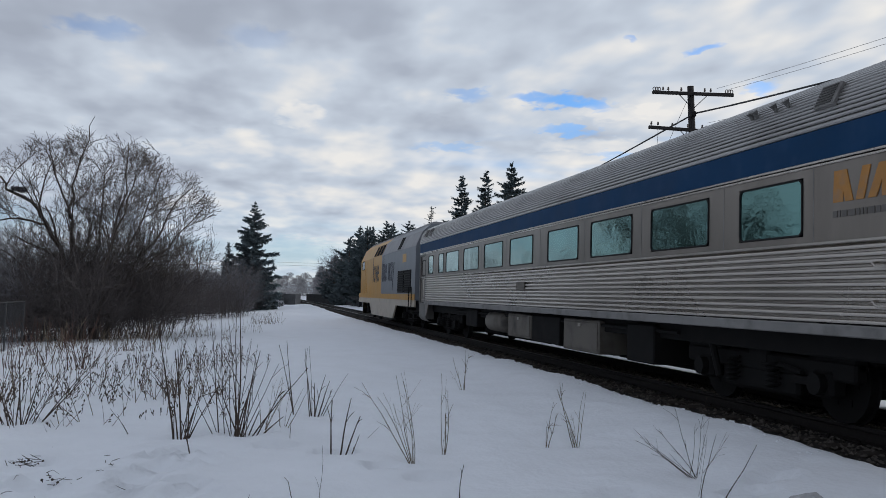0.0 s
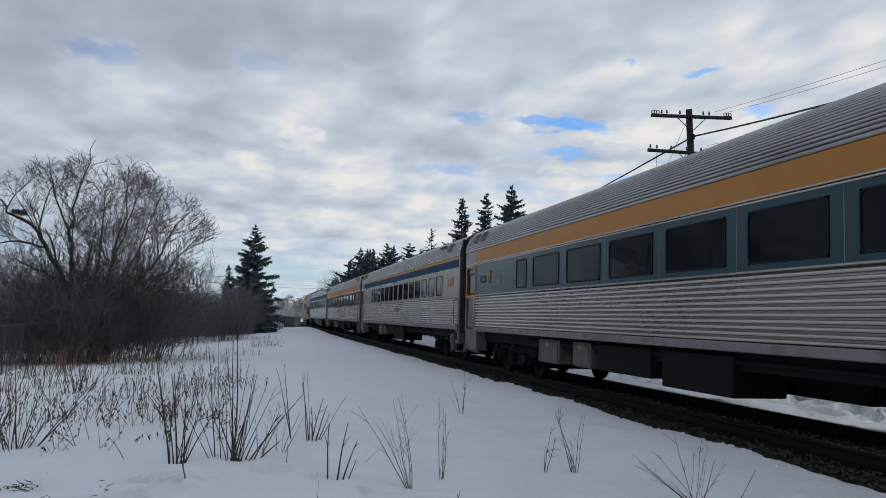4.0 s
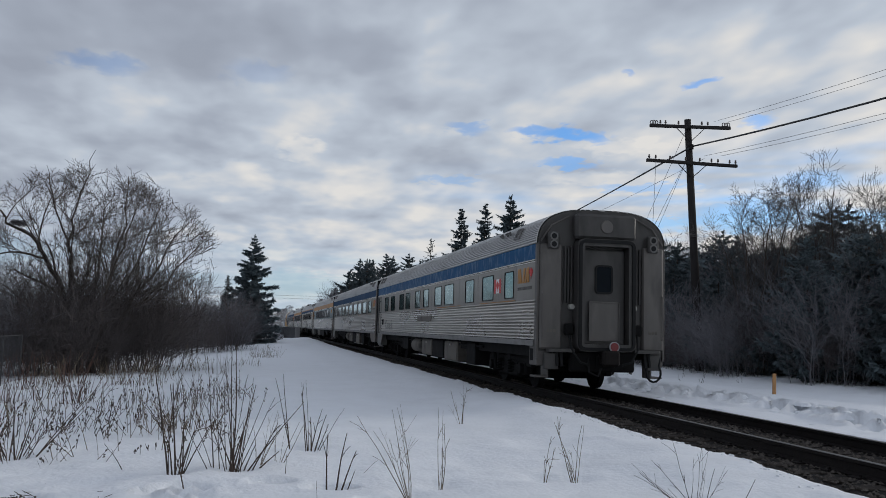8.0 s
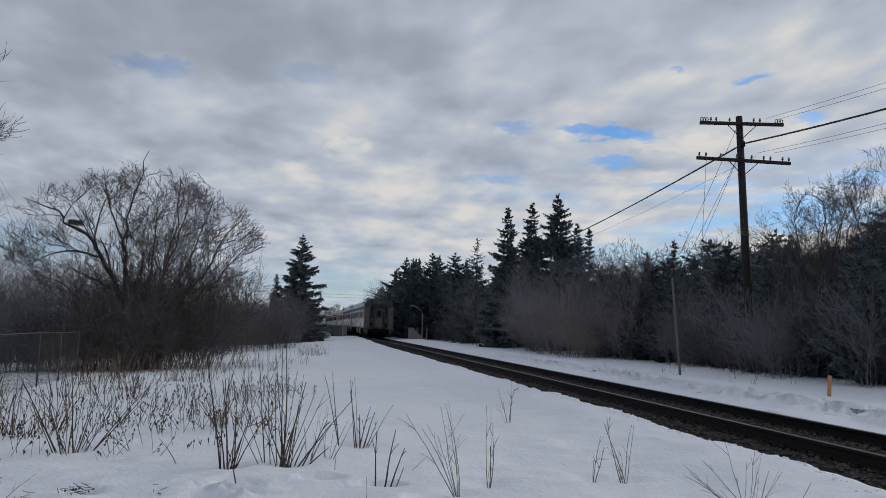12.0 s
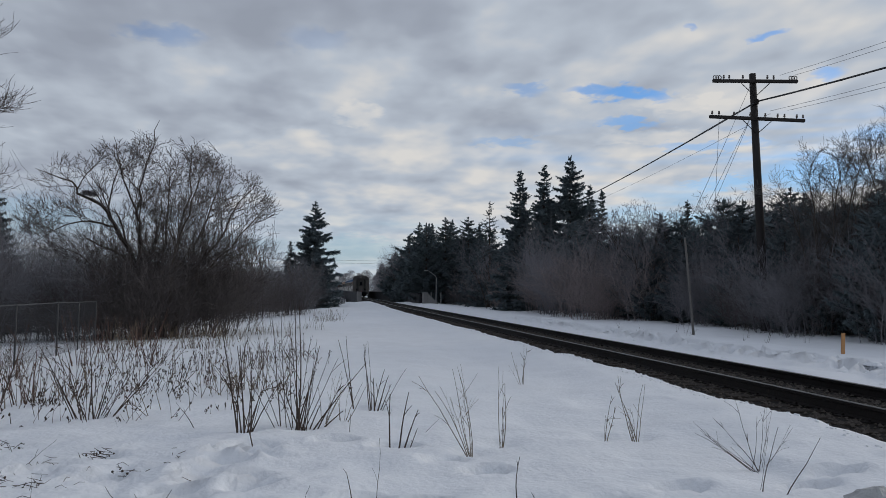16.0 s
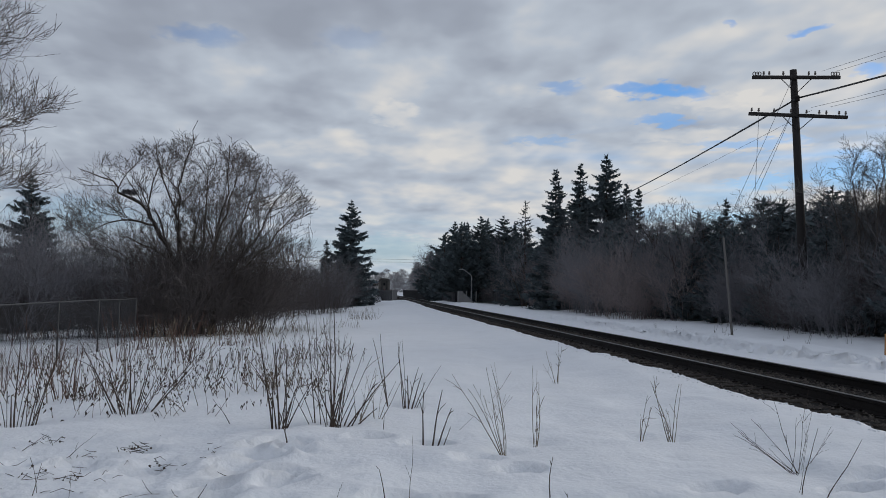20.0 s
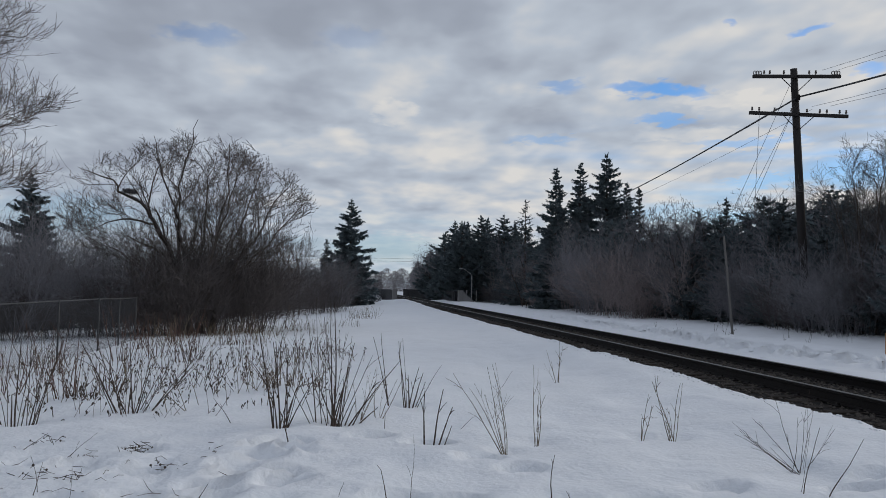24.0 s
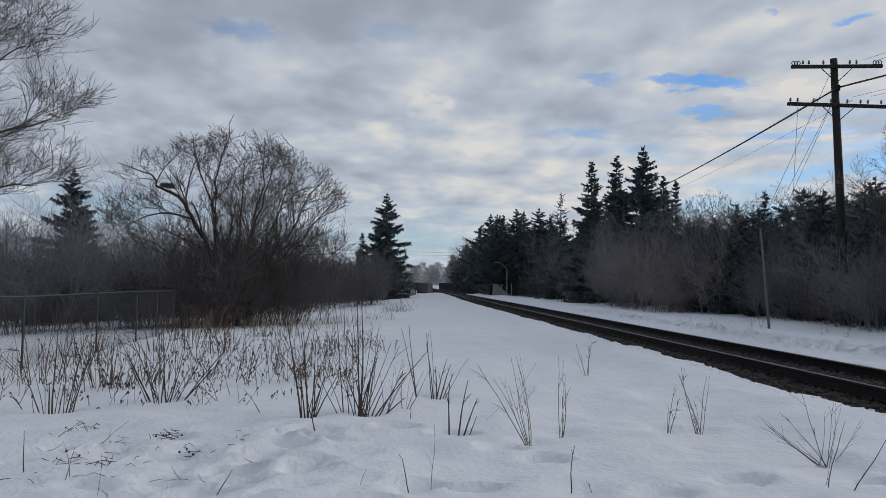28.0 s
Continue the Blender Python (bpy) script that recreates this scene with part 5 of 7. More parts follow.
def grow(rng, wood, twigs, p, d, length, r, level, top, up=0.12, kids=(4, 5, 5, 4), twig_r=0.007, ratio=(0.42, 0.72)):
    """One limb and, from it, its branches; thick ones go into wood, thin ones into twigs."""
    n = 5 if level < 2 else 4 if level < 3 else 3
    pts, q, dd = [p.copy()], p.copy(), d.copy()
    for i in range(n):
        dd = rand_dir(rng, dd, 0.12 + 0.03 * level)
        dd = (dd + Vector((0, 0, up if level < 2 else up * 0.3))).normalized()
        q = q + dd * (length / n)
        pts.append(q.copy())
    r1 = max(twig_r * 0.6, r * (0.35 if level else 0.5))
    rad = [r + (r1 - r) * i / n for i in range(n + 1)]
    (wood if level < 2 else twigs).tube(pts, rad, 6 if level == 0 else 4 if level == 1 else 3, cap=False)
    if level >= top:
        return
    for k in range(kids[min(level, len(kids) - 1)]):
        t = rng.uniform(0.25, 1.0)
        i = min(n - 1, int(t * n))
        b = pts[i].lerp(pts[i + 1], t * n - i)
        base = (pts[i + 1] - pts[i]).normalized()
        bd = fork(rng, base, 24, 58)
        if bd.z < -0.15:
            bd.z *= -0.3
        grow(rng, wood, twigs, b, bd.normalized(), length * rng.uniform(*ratio), max(twig_r, r * (0.62 - 0.2 * t)), level + 1, top, up, kids, twig_r, ratio)


def bare_tree(seed, stems, height, lean, r, top=4, kids=(5, 6, 5, 4), twig_r=0.007, ratio=(0.42, 0.72)):
    """Trunk and twig meshes of a leafless tree with one or several stems from the ground."""
    rng = random.Random(seed)
    wood, twigs = Geo(), Geo()
    for k in range(stems):
        a = 2 * math.pi * (k + rng.random() * 0.6) / max(1, stems)
        d = Vector((math.cos(a) * lean, math.sin(a) * lean, 1)).normalized()
        grow(rng, wood, twigs, Vector((math.cos(a) * 0.25 * (stems > 1), math.sin(a) * 0.25 * (stems > 1), -0.15)), d, height * rng.uniform(0.75, 1.0) * 0.72, r * rng.uniform(0.75, 1.1), 0, top, 0.08, kids, twig_r, ratio)
    return wood, twigs


def place_tree(name, label, meshes, at, mats, group="", size=1.0):
    t = thing(name, label, "tree", group, at)
    for nm, me in zip(("trunk", "crown"), meshes):
        o = new(nm, me)
        o.parent = t
        o.matrix_basis = Matrix.Diagonal((size, size, size, 1))
    return t


def spruce_mesh(seed, h, width, gap=0.30, dens=16, droop=0.35, ragged=0.25, bare_base=0.04, slim=1.0, spray=1.0, shape=0.78):
    """A conifer: tapered trunk, and whorls of drooping boughs set with small needle sprays."""
    rng = random.Random(seed)
    wood, crown = Geo(), Geo()
    wood.tube([(0, 0, -0.2), (0.02, 0, h * 0.5), (0, 0, h)], [0.014 * h + 0.03, 0.009 * h, 0.012], 7, cap=False)
    z = h * bare_base
    while z < h * 0.985:
        f = 1 - z / h
        reach = width * (f ** shape) * slim + 0.05
        nb = max(4, int(5 + 4 * f))
        a0 = rng.random() * 6.28
        for k in range(nb):
            a = a0 + 6.283 * k / nb + rng.uniform(-0.25, 0.25)
            ln = reach * rng.uniform(1 - ragged * 1.6, 1 + ragged)
            out = Vector((math.cos(a), math.sin(a), 0))
            p0 = Vector((0, 0, z + rng.uniform(-0.2, 0.2)))
            rise = rng.uniform(0.05, 0.3) * (1.2 - f) - droop * f
            pts = [p0, p0 + out * ln * 0.5 + Vector((0, 0, rise * ln * 0.5)), p0 + out * ln + Vector((0, 0, rise * ln + 0.10 * ln))]
            wood.tube(pts, [0.022, 0.014, 0.005], 3, cap=False)
            m = max(10, int(dens * 4.6 * (0.3 + ln / max(width, 0.1))))
            side = Vector((-out.y, out.x, 0))
            for j in range(m):
                t = (j + rng.random()) / m
                t = 0.12 + 0.9 * t
                b = pts[0].lerp(pts[1], t * 2) if t < 0.5 else pts[1].lerp(pts[2], t * 2 - 1)
                w = min(0.42, max(0.15, (1.2 - 0.7 * t) * ln * 0.34))
                d = (out * rng.uniform(0.2, 1.0) + side * rng.uniform(-1.1, 1.1) + Vector((0, 0, rng.uniform(-0.9, 0.45)))).normalized()
                s = rng.uniform(0.55, 1.25) * w * spray
                q = d.cross(Vector((rng.uniform(-0.9, 0.9), rng.uniform(-0.9, 0.9), 0.8))).normalized() * s * 0.2
                tip, mid = b + d * s, b + d * s * 0.45
                crown.add([tuple(b), tuple(mid + q), tuple(tip), tuple(mid - q)], [(0, 1, 2, 3)])
        z += gap * (0.55 + 0.6 * f) * rng.uniform(0.8, 1.2)
    for _ in range(10):
        d = Vector((rng.uniform(-0.4, 0.4), rng.uniform(-0.4, 0.4), 1)).normalized()
        b = Vector((0, 0, h * rng.uniform(0.93, 0.99)))
        q = d.orthogonal().normalized() * 0.05
        crown.add([tuple(b), tuple(b + d * 0.15 + q), tuple(b + d * 0.34), tuple(b + d * 0.15 - q)], [(0, 1, 2, 3)])
    return wood.mesh("conifer_trunk", BARK), crown.mesh("conifer_crown", NEEDLE)


SPRUCES = [spruce_mesh(11, 10.0, 2.6, dens=34, gap=0.36, ragged=0.42, droop=0.2), spruce_mesh(12, 10.0, 2.0, dens=26, ragged=0.36, gap=0.36, droop=0.25), spruce_mesh(13, 10.0, 1.4, dens=22, ragged=0.4, gap=0.36, droop=0.2)]
LARCH = spruce_mesh(14, 9.0, 2.1, gap=0.55, dens=7, droop=0.1, ragged=0.5)
PINES = [spruce_mesh(21, 6.0, 1.75, gap=0.32, dens=34, spray=0.7, droop=-0.25, ragged=0.5, shape=0.5), spruce_mesh(22, 6.0, 1.5, gap=0.30, dens=34, spray=0.7, droop=-0.15, ragged=0.55, shape=0.45), spruce_mesh(23, 6.0, 2.0, gap=0.34, dens=34, spray=0.7, droop=-0.3, ragged=0.45, shape=0.5)]


def conifer(kind, x, y, top, label, turn=0, base=None, mesh_h=10.0, group="", lean=0):
    z = ground_z(x, y) if base is None else base
    k = (top - z) / mesh_h
    o = place_tree("conifer", label, kind, pose(x, y, z - 0.05, lean, 0, turn), None, group, k)
    return o


# single conifers that stand out
DARK = "dark green spruce with drooping boughs"
conifer(SPRUCES[0], -0.1, 81.0, 9.7, "tall dark green spruce beside the snowy embankment", 20)
conifer(SPRUCES[1], -2.3, 80.0, 5.75, "small dark spruce beside a taller one", 70)
conifer(SPRUCES[1], -0.9, 83.0, 6.6, "slim dark spruce beside a taller one", 130)
conifer(SPRUCES[0], -15.95, 45.0, 6.8, "dark spruce standing over brush", 200)
for x, y, top, k in ((16.1, 135, 12.3, 0), (18.5, 138, 12.4, 1), (20.6, 130, 12.6, 2), (22.5, 131, 10.8, 0), (24.4, 126, 10.1, 1), (16.0, 142, 10.6, 2)):
    conifer(SPRUCES[k], x, y, top, DARK, x * 77, group="spruces beyond the track")
conifer(LARCH, 15.5, 75, 9.5, "sparse grey larch with thin branches", 10, mesh_h=9.0)
for x, y, top, k in ((15.2, 62, 10.4, 1), (17.05, 62, 10.9, 1), (19.05, 62, 11.7, 0), (19.2, 55, 8.4, 2), (20.3, 61, 9.4, 1), (16.2, 65, 8.4, 2), (18.0, 66, 9.0, 0), (21.5, 64, 8.2, 1)):
    conifer(SPRUCES[k], x, y, top, DARK, x * 53, group="spruces beyond the track")
for x, y, top, k in ((18.2, 40, 5.1, 2), (17.2, 43, 4.8, 0), (19.6, 46, 5.8, 1), (23.0, 34, 5.5, 0), (20.2, 33, 5.0, 0), (18.6, 35, 4.7, 1), (17.6, 48, 5.2, 2), (19.4, 51, 5.8, 0), (17.9, 38, 4.6, 0),
                     (21.0, 30.5, 4.8, 1), (22.6, 30, 5.4, 2), (16.9, 53, 5.4, 1), (18.0, 57, 6.2, 2), (16.9, 84, 7.0, 0), (18.4, 88, 7.4, 1), (16.6, 92, 7.6, 2), (15.8, 78, 6.2, 1), (17.0, 72, 6.8, 0), (18.6, 76, 7.2, 2),
                     (19.8, 84, 7.6, 1), (16.4, 138, 8.8, 0), (15.8, 146, 8.4, 1), (15.4, 152, 8.6, 2), (15.6, 160, 8.9, 0), (15.2, 170, 8.8, 1), (16.0, 178, 9.2, 2), (18.2, 128, 9.6, 1),
                     (17.2, 45.5, 4.7, 0), (18.2, 45.4, 5.0, 1), (18.4, 42.5, 5.1, 2), (19.6, 43, 5.0, 0), (20.9, 42.8, 5.5, 1), (21.4, 42.0, 6.3, 2), (20.2, 37.7, 5.9, 0), (20.8, 37.0, 5.4, 1), (23.1, 41.3, 5.8, 1),
                     (24.2, 41.3, 6.4, 2), (24.6, 41.0, 7.0, 0), (22.3, 35.9, 5.9, 1), (25.2, 39.2, 5.7, 2), (25.6, 38.7, 5.9, 0), (25.2, 34.3, 6.4, 1), (27.3, 36.0, 7.6, 2), (28.1, 35.7, 7.9, 0), (27.0, 33.3, 6.6, 1),
                     (27.3, 32.7, 6.4, 2), (27.1, 31.6, 6.8, 0), (27.0, 30.2, 6.4, 1), (24.0, 31.0, 5.6, 2), (25.5, 29.5, 5.8, 0), (24.4, 27.0, 5.0, 1), (22.0, 26.5, 4.2, 2), (29.5, 33, 7.2, 0)):
    conifer(PINES[k], x, y, top, "dark bushy pine in the dense roadside wood", x * 31 + y * 17, mesh_h=6.0, group="pines beyond the track")

for x, y, top, k in ((11.9, 92, 8.6, 0), (14.6, 96, 9.5, 1), (16.2, 90, 9.4, 0), (17.0, 88, 8.2, 1), (15.4, 98, 9.0, 2), (13.6, 104, 9.4, 0), (12.9, 120, 9.0, 1)):
    conifer(PINES[k], x, y, top, "tall dark pine beside the railway bridge", x * 91, mesh_h=6.0, group="pines beside the bridge")
rp = random.Random(19)
for x, y, top in ((18.0, 45.0, 4.7), (19.2, 44.0, 4.8), (20.4, 43.0, 5.1), (21.3, 42.5, 5.7), (20.5, 38.5, 5.4), (22.6, 41.5, 5.5), (23.7, 41.5, 6.0), (24.9, 41.0, 6.3), (22.7, 36.5, 5.4), (25.4, 40.0, 5.4), (26.4, 38.5, 5.8), (26.2, 35.0, 6.2), (28.0, 36.5, 7.0), (23.6, 33.0, 5.4), (21.8, 33.0, 4.9)):
    for d in (-0.7, 0.5):
        conifer(PINES[rp.randint(0, 2)], x + d + rp.uniform(-0.3, 0.3), y + rp.uniform(-0.6, 1.2), top - rp.uniform(0.0, 0.5), "dark bushy pine in the dense roadside wood", rp.uniform(0, 360), mesh_h=6.0, group="pines beyond the track")
conifer(SPRUCES[2], 20.3, 44.0, 6.6, DARK, 40, group="spruces beyond the track")

# spruces on the field's far side, which the coach windows mirror
for i, (x, y, top) in enumerate(((-17, 6, 8), (-20, 0, 10), (-18, -5, 7), (-22, -11, 11), (-19, -17, 9), (-23, -24, 10), (-26, 9, 11), (-28, -4, 12), (-24, 15, 9), (-30, -16, 12), (-20, -31, 10), (-27, -36, 11))):
    conifer(SPRUCES[i % 3], x, y, top, "dark spruce on the far side of the field", i * 50, group="spruces across the field")

# leafless trees
_g, w, t = random.Random(5), Geo(), Geo()
DOME = ((-0.2, 0.0, 2.8), (5.0, 4.4, 4.6))
for pts, r0, r1, ks, reach in (
        ([(-0.2, 0, -0.2), (-0.7, 0, 2.6), (-1.5, -0.1, 4.2), (-2.45, -0.2, 5.25), (-3.3, -0.2, 5.9), (-4.4, -0.1, 6.3)], 0.13, 0.009, (11, 7, 5, 3), 1.9),
        ([(-0.1, 0.1, -0.2), (-0.55, 0.1, 2.4), (-0.7, 0.1, 4.4), (-0.75, 0.2, 6.2), (-0.1, 0.1, 8.3)], 0.11, 0.02, (11, 7, 5, 3), 1.7),
        ([(-0.75, 0.0, 4.6), (-1.3, 0.0, 6.1), (-1.7, 0, 7.6)], 0.05, 0.015, (7, 6, 4, 3), 1.3),
        ([(-1.5, -0.1, 4.2), (-2.8, 0.0, 4.4), (-4.4, 0.0, 3.6)], 0.05, 0.012, (8, 6, 4, 3), 1.3),
        ([(0.1, 0.2, -0.2), (0.1, 0.4, 2.6), (0.15, 0.5, 4.8), (0.5, 0.5, 7.1)], 0.09, 0.018, (12, 7, 5, 4), 1.7),
        ([(0.3, -0.2, -0.2), (0.6, -0.3, 2.6), (1.0, -0.5, 4.8), (1.2, -0.6, 7.3)], 0.10, 0.018, (13, 7, 5, 4), 1.8),
        ([(0.4, 0.3, -0.2), (0.9, 0.6, 2.6), (1.6, 0.9, 4.6), (2.3, 1.1, 6.9)], 0.09, 0.018, (13, 7, 5, 4), 1.8),
        ([(0.5, 0.0, -0.2), (1.2, 0.0, 2.2), (2.4, 0.1, 4.2), (3.6, 0.0, 6.2)], 0.09, 0.018, (13, 7, 5, 4), 1.8),
        ([(0.6, -0.3, -0.2), (1.5, -0.6, 2.0), (2.7, -0.9, 3.5), (4.2, -1.0, 5.2)], 0.08, 0.015, (12, 7, 5, 4), 1.6),
        ([(0.5, -0.8, -0.2), (0.8, -1.6, 2.6), (1.4, -2.2, 4.6), (1.9, -2.6, 6.0)], 0.07, 0.015, (11, 7, 5, 3), 1.6),
        ([(-0.3, 0.5, -0.2), (-0.6, 1.4, 2.4), (-0.4, 2.2, 4.6), (-0.2, 2.6, 6.3)], 0.07, 0.015, (11, 7, 5, 3), 1.6),
        ([(-0.4, -0.3, -0.2), (-1.2, -0.6, 1.8), (-2.4, -0.8, 3.0), (-3.8, -0.8, 3.6)], 0.06, 0.012, (10, 6, 5, 3), 1.4)):
    limb(_g, w, t, pts, r0, r1 * 0.45, (ks[0], 6, 4, 2), reach * 1.1, 4, 0.0072, DOME)
BIGTREE = (w.mesh("big_trunk", BARK), t.mesh("big_twigs", DARKTWIG))
FORK = Vector((-2.45, -0.2, 5.25))
place_tree("leafless_tree", "large leafless many-stemmed tree with a nest in its fork", BIGTREE, pose(-5.5, 33.0, ground_z(-5.5, 33) - 0.15), None)
nest = Geo()
_r = random.Random(3)
for k in range(150):
    a = _r.uniform(0, 6.28)
    c = Vector((0.26 * math.cos(a), 0.26 * math.sin(a), _r.uniform(-0.12, 0.12)))
    d = Vector((-math.sin(a), math.cos(a), _r.uniform(-0.4, 0.4))) * _r.uniform(0.15, 0.3)
    nest.tube([tuple(c - d), tuple(c * 0.9), tuple(c + d)], 0.012, 3, cap=False)
solid("bird_nest", nest, TWIG, "dark twig nest in the fork of a leafless tree", "nest", at=pose(-5.5 + FORK.x, 33.0 + FORK.y, ground_z(-5.5, 33) + FORK.z + 0.03) @ Matrix.Diagonal((0.75, 0.75, 0.6, 1)))

_g, w, t = random.Random(8), Geo(), Geo()
for pts, r0, r1, ks, reach in (
        ([(0, 0, -0.2), (0.05, 0, 3.0), (-0.1, 0, 5.6), (0.2, 0, 8.6)], 0.16, 0.03, (12, 7, 5, 3), 2.3),
        ([(0, 0, 2.0), (1.1, -0.2, 3.0), (2.4, -0.5, 3.6), (3.6, -0.8, 3.7)], 0.06, 0.012, (9, 6, 5, 3), 1.3),
        ([(0, 0, 2.6), (1.2, -0.3, 4.0), (2.6, -0.6, 4.7), (3.9, -0.9, 5.0)], 0.07, 0.012, (10, 6, 5, 3), 1.4),
        ([(0, 0, 3.4), (1.0, -0.2, 5.0), (2.2, -0.4, 6.0), (3.2, -0.6, 6.5)], 0.06, 0.012, (10, 6, 5, 3), 1.5),
        ([(0, 0, 4.2), (0.8, 0.2, 6.0), (1.6, 0.3, 7.4), (2.2, 0.4, 8.4)], 0.05, 0.012, (10, 6, 5, 3), 1.5),
        ([(0, 0, 3.0), (-1.0, 0.4, 4.6), (-2.0, 0.8, 6.2)], 0.06, 0.015, (9, 6, 4, 3), 1.6)):
    limb(_g, w, t, pts, r0, r1 * 0.6, (ks[0] + 2, 7, 5, 2), reach, 4, 0.005)
LEFTTREE = (w.mesh("tree_trunk", BARK), t.mesh("tree_twigs", DARKTWIG))
place_tree("leafless_tree", "tall leafless tree with spreading branches behind the fence", LEFTTREE, pose(-9.95, 18.0, ground_z(-9.95, 18) - 0.05), None, size=1.0)
_g, w, t = random.Random(9), Geo(), Geo()
for k in range(6):
    a, d = k * 1.05 + _g.uniform(-0.3, 0.3), _g.uniform(0.5, 1.5)
    x, y, z = d * math.cos(a), d * math.sin(a), _g.uniform(4.6, 6.0)
    limb(_g, w, t, [(x * 0.12, y * 0.12, -0.2), (x * 0.35, y * 0.35, z * 0.36), (x * 0.62, y * 0.62, z * 0.7), (x, y, z)], 0.045, 0.008, (10, 5, 4, 2), 1.25, 4, 0.0045)
BARE_B = (w.mesh("tree_trunk", BARK), t.mesh("tree_twigs", BIRCH))
w, t = bare_tree(10, 2, 6.8, 0.08, 0.055, 4, (9, 6, 4, 3), 0.0072, ratio=(0.3, 0.54))
BARE_C = (w.mesh("tree_trunk", BARK), t.mesh("tree_twigs", TWIG))
w, t = bare_tree(17, 3, 5.5, 0.35, 0.05, 3, (6, 6, 5), 0.008)
BARE_D = (w.mesh("tree_trunk", BARK), t.mesh("tree_twigs", TWIG))
place_tree("leafless_tree", "small leafless tree behind the fence", BARE_C, pose(-9.6, 21.0, ground_z(-9.6, 21) - 0.05, 0, 0, 30), None, size=0.62)
for x, y, z, a in ((17.5, 27.0, 1.05, 80), (18.9, 27.6, 1.12, 200), (20.5, 27.0, 1.18, 10), (22.4, 27.4, 1.12, 130), (23.8, 27.0, 1.1, 260)):
    place_tree("leafless_tree", "pale leafless birch at the edge of the wood", BARE_B, pose(x, y, 0, 0, 0, a), None, "birches at the edge of the wood", z)
for x, y, s, a, k in ((17.84, 45, 1.05, 40, 1), (16.6, 40, 0.8, 77, 1), (18.5, 42, 0.95, 130, 2), (20.5, 40, 1.0, 170, 1), (22, 39, 1.0, 220, 2), (19.0, 33.5, 0.8, 300, 2), (21.5, 34.5, 0.95, 12, 1),
                      (16.8, 47, 0.9, 140, 2), (18.2, 50, 0.95, 200, 1), (17.5, 36, 0.75, 260, 2), (14.9, 148, 1.7, 10, 1), (15.1, 158, 1.6, 80, 1), (14.5, 165, 1.5, 150, 2), (16.2, 140, 1.5, 210, 1),
                      (14.6, 70, 1.0, 20, 2), (16.0, 57, 1.0, 66, 2), (17.0, 45.5, 1.05, 15, 1), (17.5, 44.6, 1.12, 95, 1), (18.1, 43.2, 1.06, 200, 1), (19.3, 43.8, 1.0, 310, 1), (23.0, 48.9, 1.2, 60, 1), (22.3, 45.3, 1.22, 190, 1),
                      (23.7, 45.6, 1.26, 270, 1), (22.9, 42.4, 1.18, 5, 1), (23.2, 40.2, 1.1, 120, 1), (25.8, 43.3, 1.22, 240, 1), (25.6, 41.4, 1.15, 30, 1), (29.1, 45.1, 1.32, 160, 1), (24.4, 44.0, 1.2, 350, 1), (27.0, 42.0, 1.2, 75, 1)):
    place_tree("leafless_tree", "slender leafless tree in the wood beyond the track", (BARE_B, BARE_C, BARE_D)[k], pose(x, y, ground_z(x, y) - 0.05, 0, 0, a), None, "leafless trees beyond the track", s)
for x, y, s, a, k in ((-3.5, 60, 1.05, 10, 1), (-5.5, 58, 0.95, 100, 2), (-1.8, 66, 0.8, 200, 1), (-13, 46, 0.85, 50, 2), (-18, 42, 1.0, 90, 1), (-10.5, 48, 0.8, 120, 2), (-21, 47, 1.0, 250, 1), (-8.0, 52, 0.85, 310, 2), (-16.5, 34, 0.8, 15, 2)):
    place_tree("leafless_tree", "small leafless tree standing in brush", (BARE_B, BARE_C, BARE_D)[k], pose(x, y, ground_z(x, y) - 0.05, 0, 0, a), None, "leafless trees in the brush", s)


def shrub_mesh(seed, h, spread, stems, material, r=0.012):
    """Stem and twig meshes of a leafless shrub."""
    rng = random.Random(seed)
    g, tw = Geo(), Geo()
    for _ in range(stems):
        a, d = rng.uniform(0, 6.28), rng.random() ** 0.5 * spread
        p = Vector((d * math.cos(a), d * math.sin(a), -0.1))
        dr = Vector((math.cos(a) * 0.4 * d / spread, math.sin(a) * 0.4 * d / spread, 1)).normalized()
        grow(rng, g, tw, p, rand_dir(rng, dr, 0.2), h * rng.uniform(0.45, 0.85), r, 1, 3, 0.1, (4, 7, 5, 4), 0.006)
    return g.mesh("shrub_stem", material), tw.mesh("shrub_twig", material)


SHRUBS = [shrub_mesh(31, 3.2, 1.2, 26, TWIG), shrub_mesh(32, 2.8, 1.1, 24, TWIGRED), shrub_mesh(33, 3.6, 1.2, 24, TWIG), shrub_mesh(34, 2.6, 1.3, 30, DARKTWIG)]
rs = random.Random(77)


def shrub(x, y, s, k, label, group):
    t = thing("shrub", label, "shrub", group, pose(x, y, ground_z(x, y) - 0.03, 0, 0, rs.uniform(0, 360)))
    size = Matrix.Diagonal((s, s, s * rs.uniform(0.85, 1.15), 1))
    for nm, me in zip(("stem", "twig"), SHRUBS[k]):
        o = new(nm, me)
        o.parent = t
        o.matrix_basis = size
        tagged(o, kind="stuff")


THICK = "tangled leafless shrub with dark twigs"
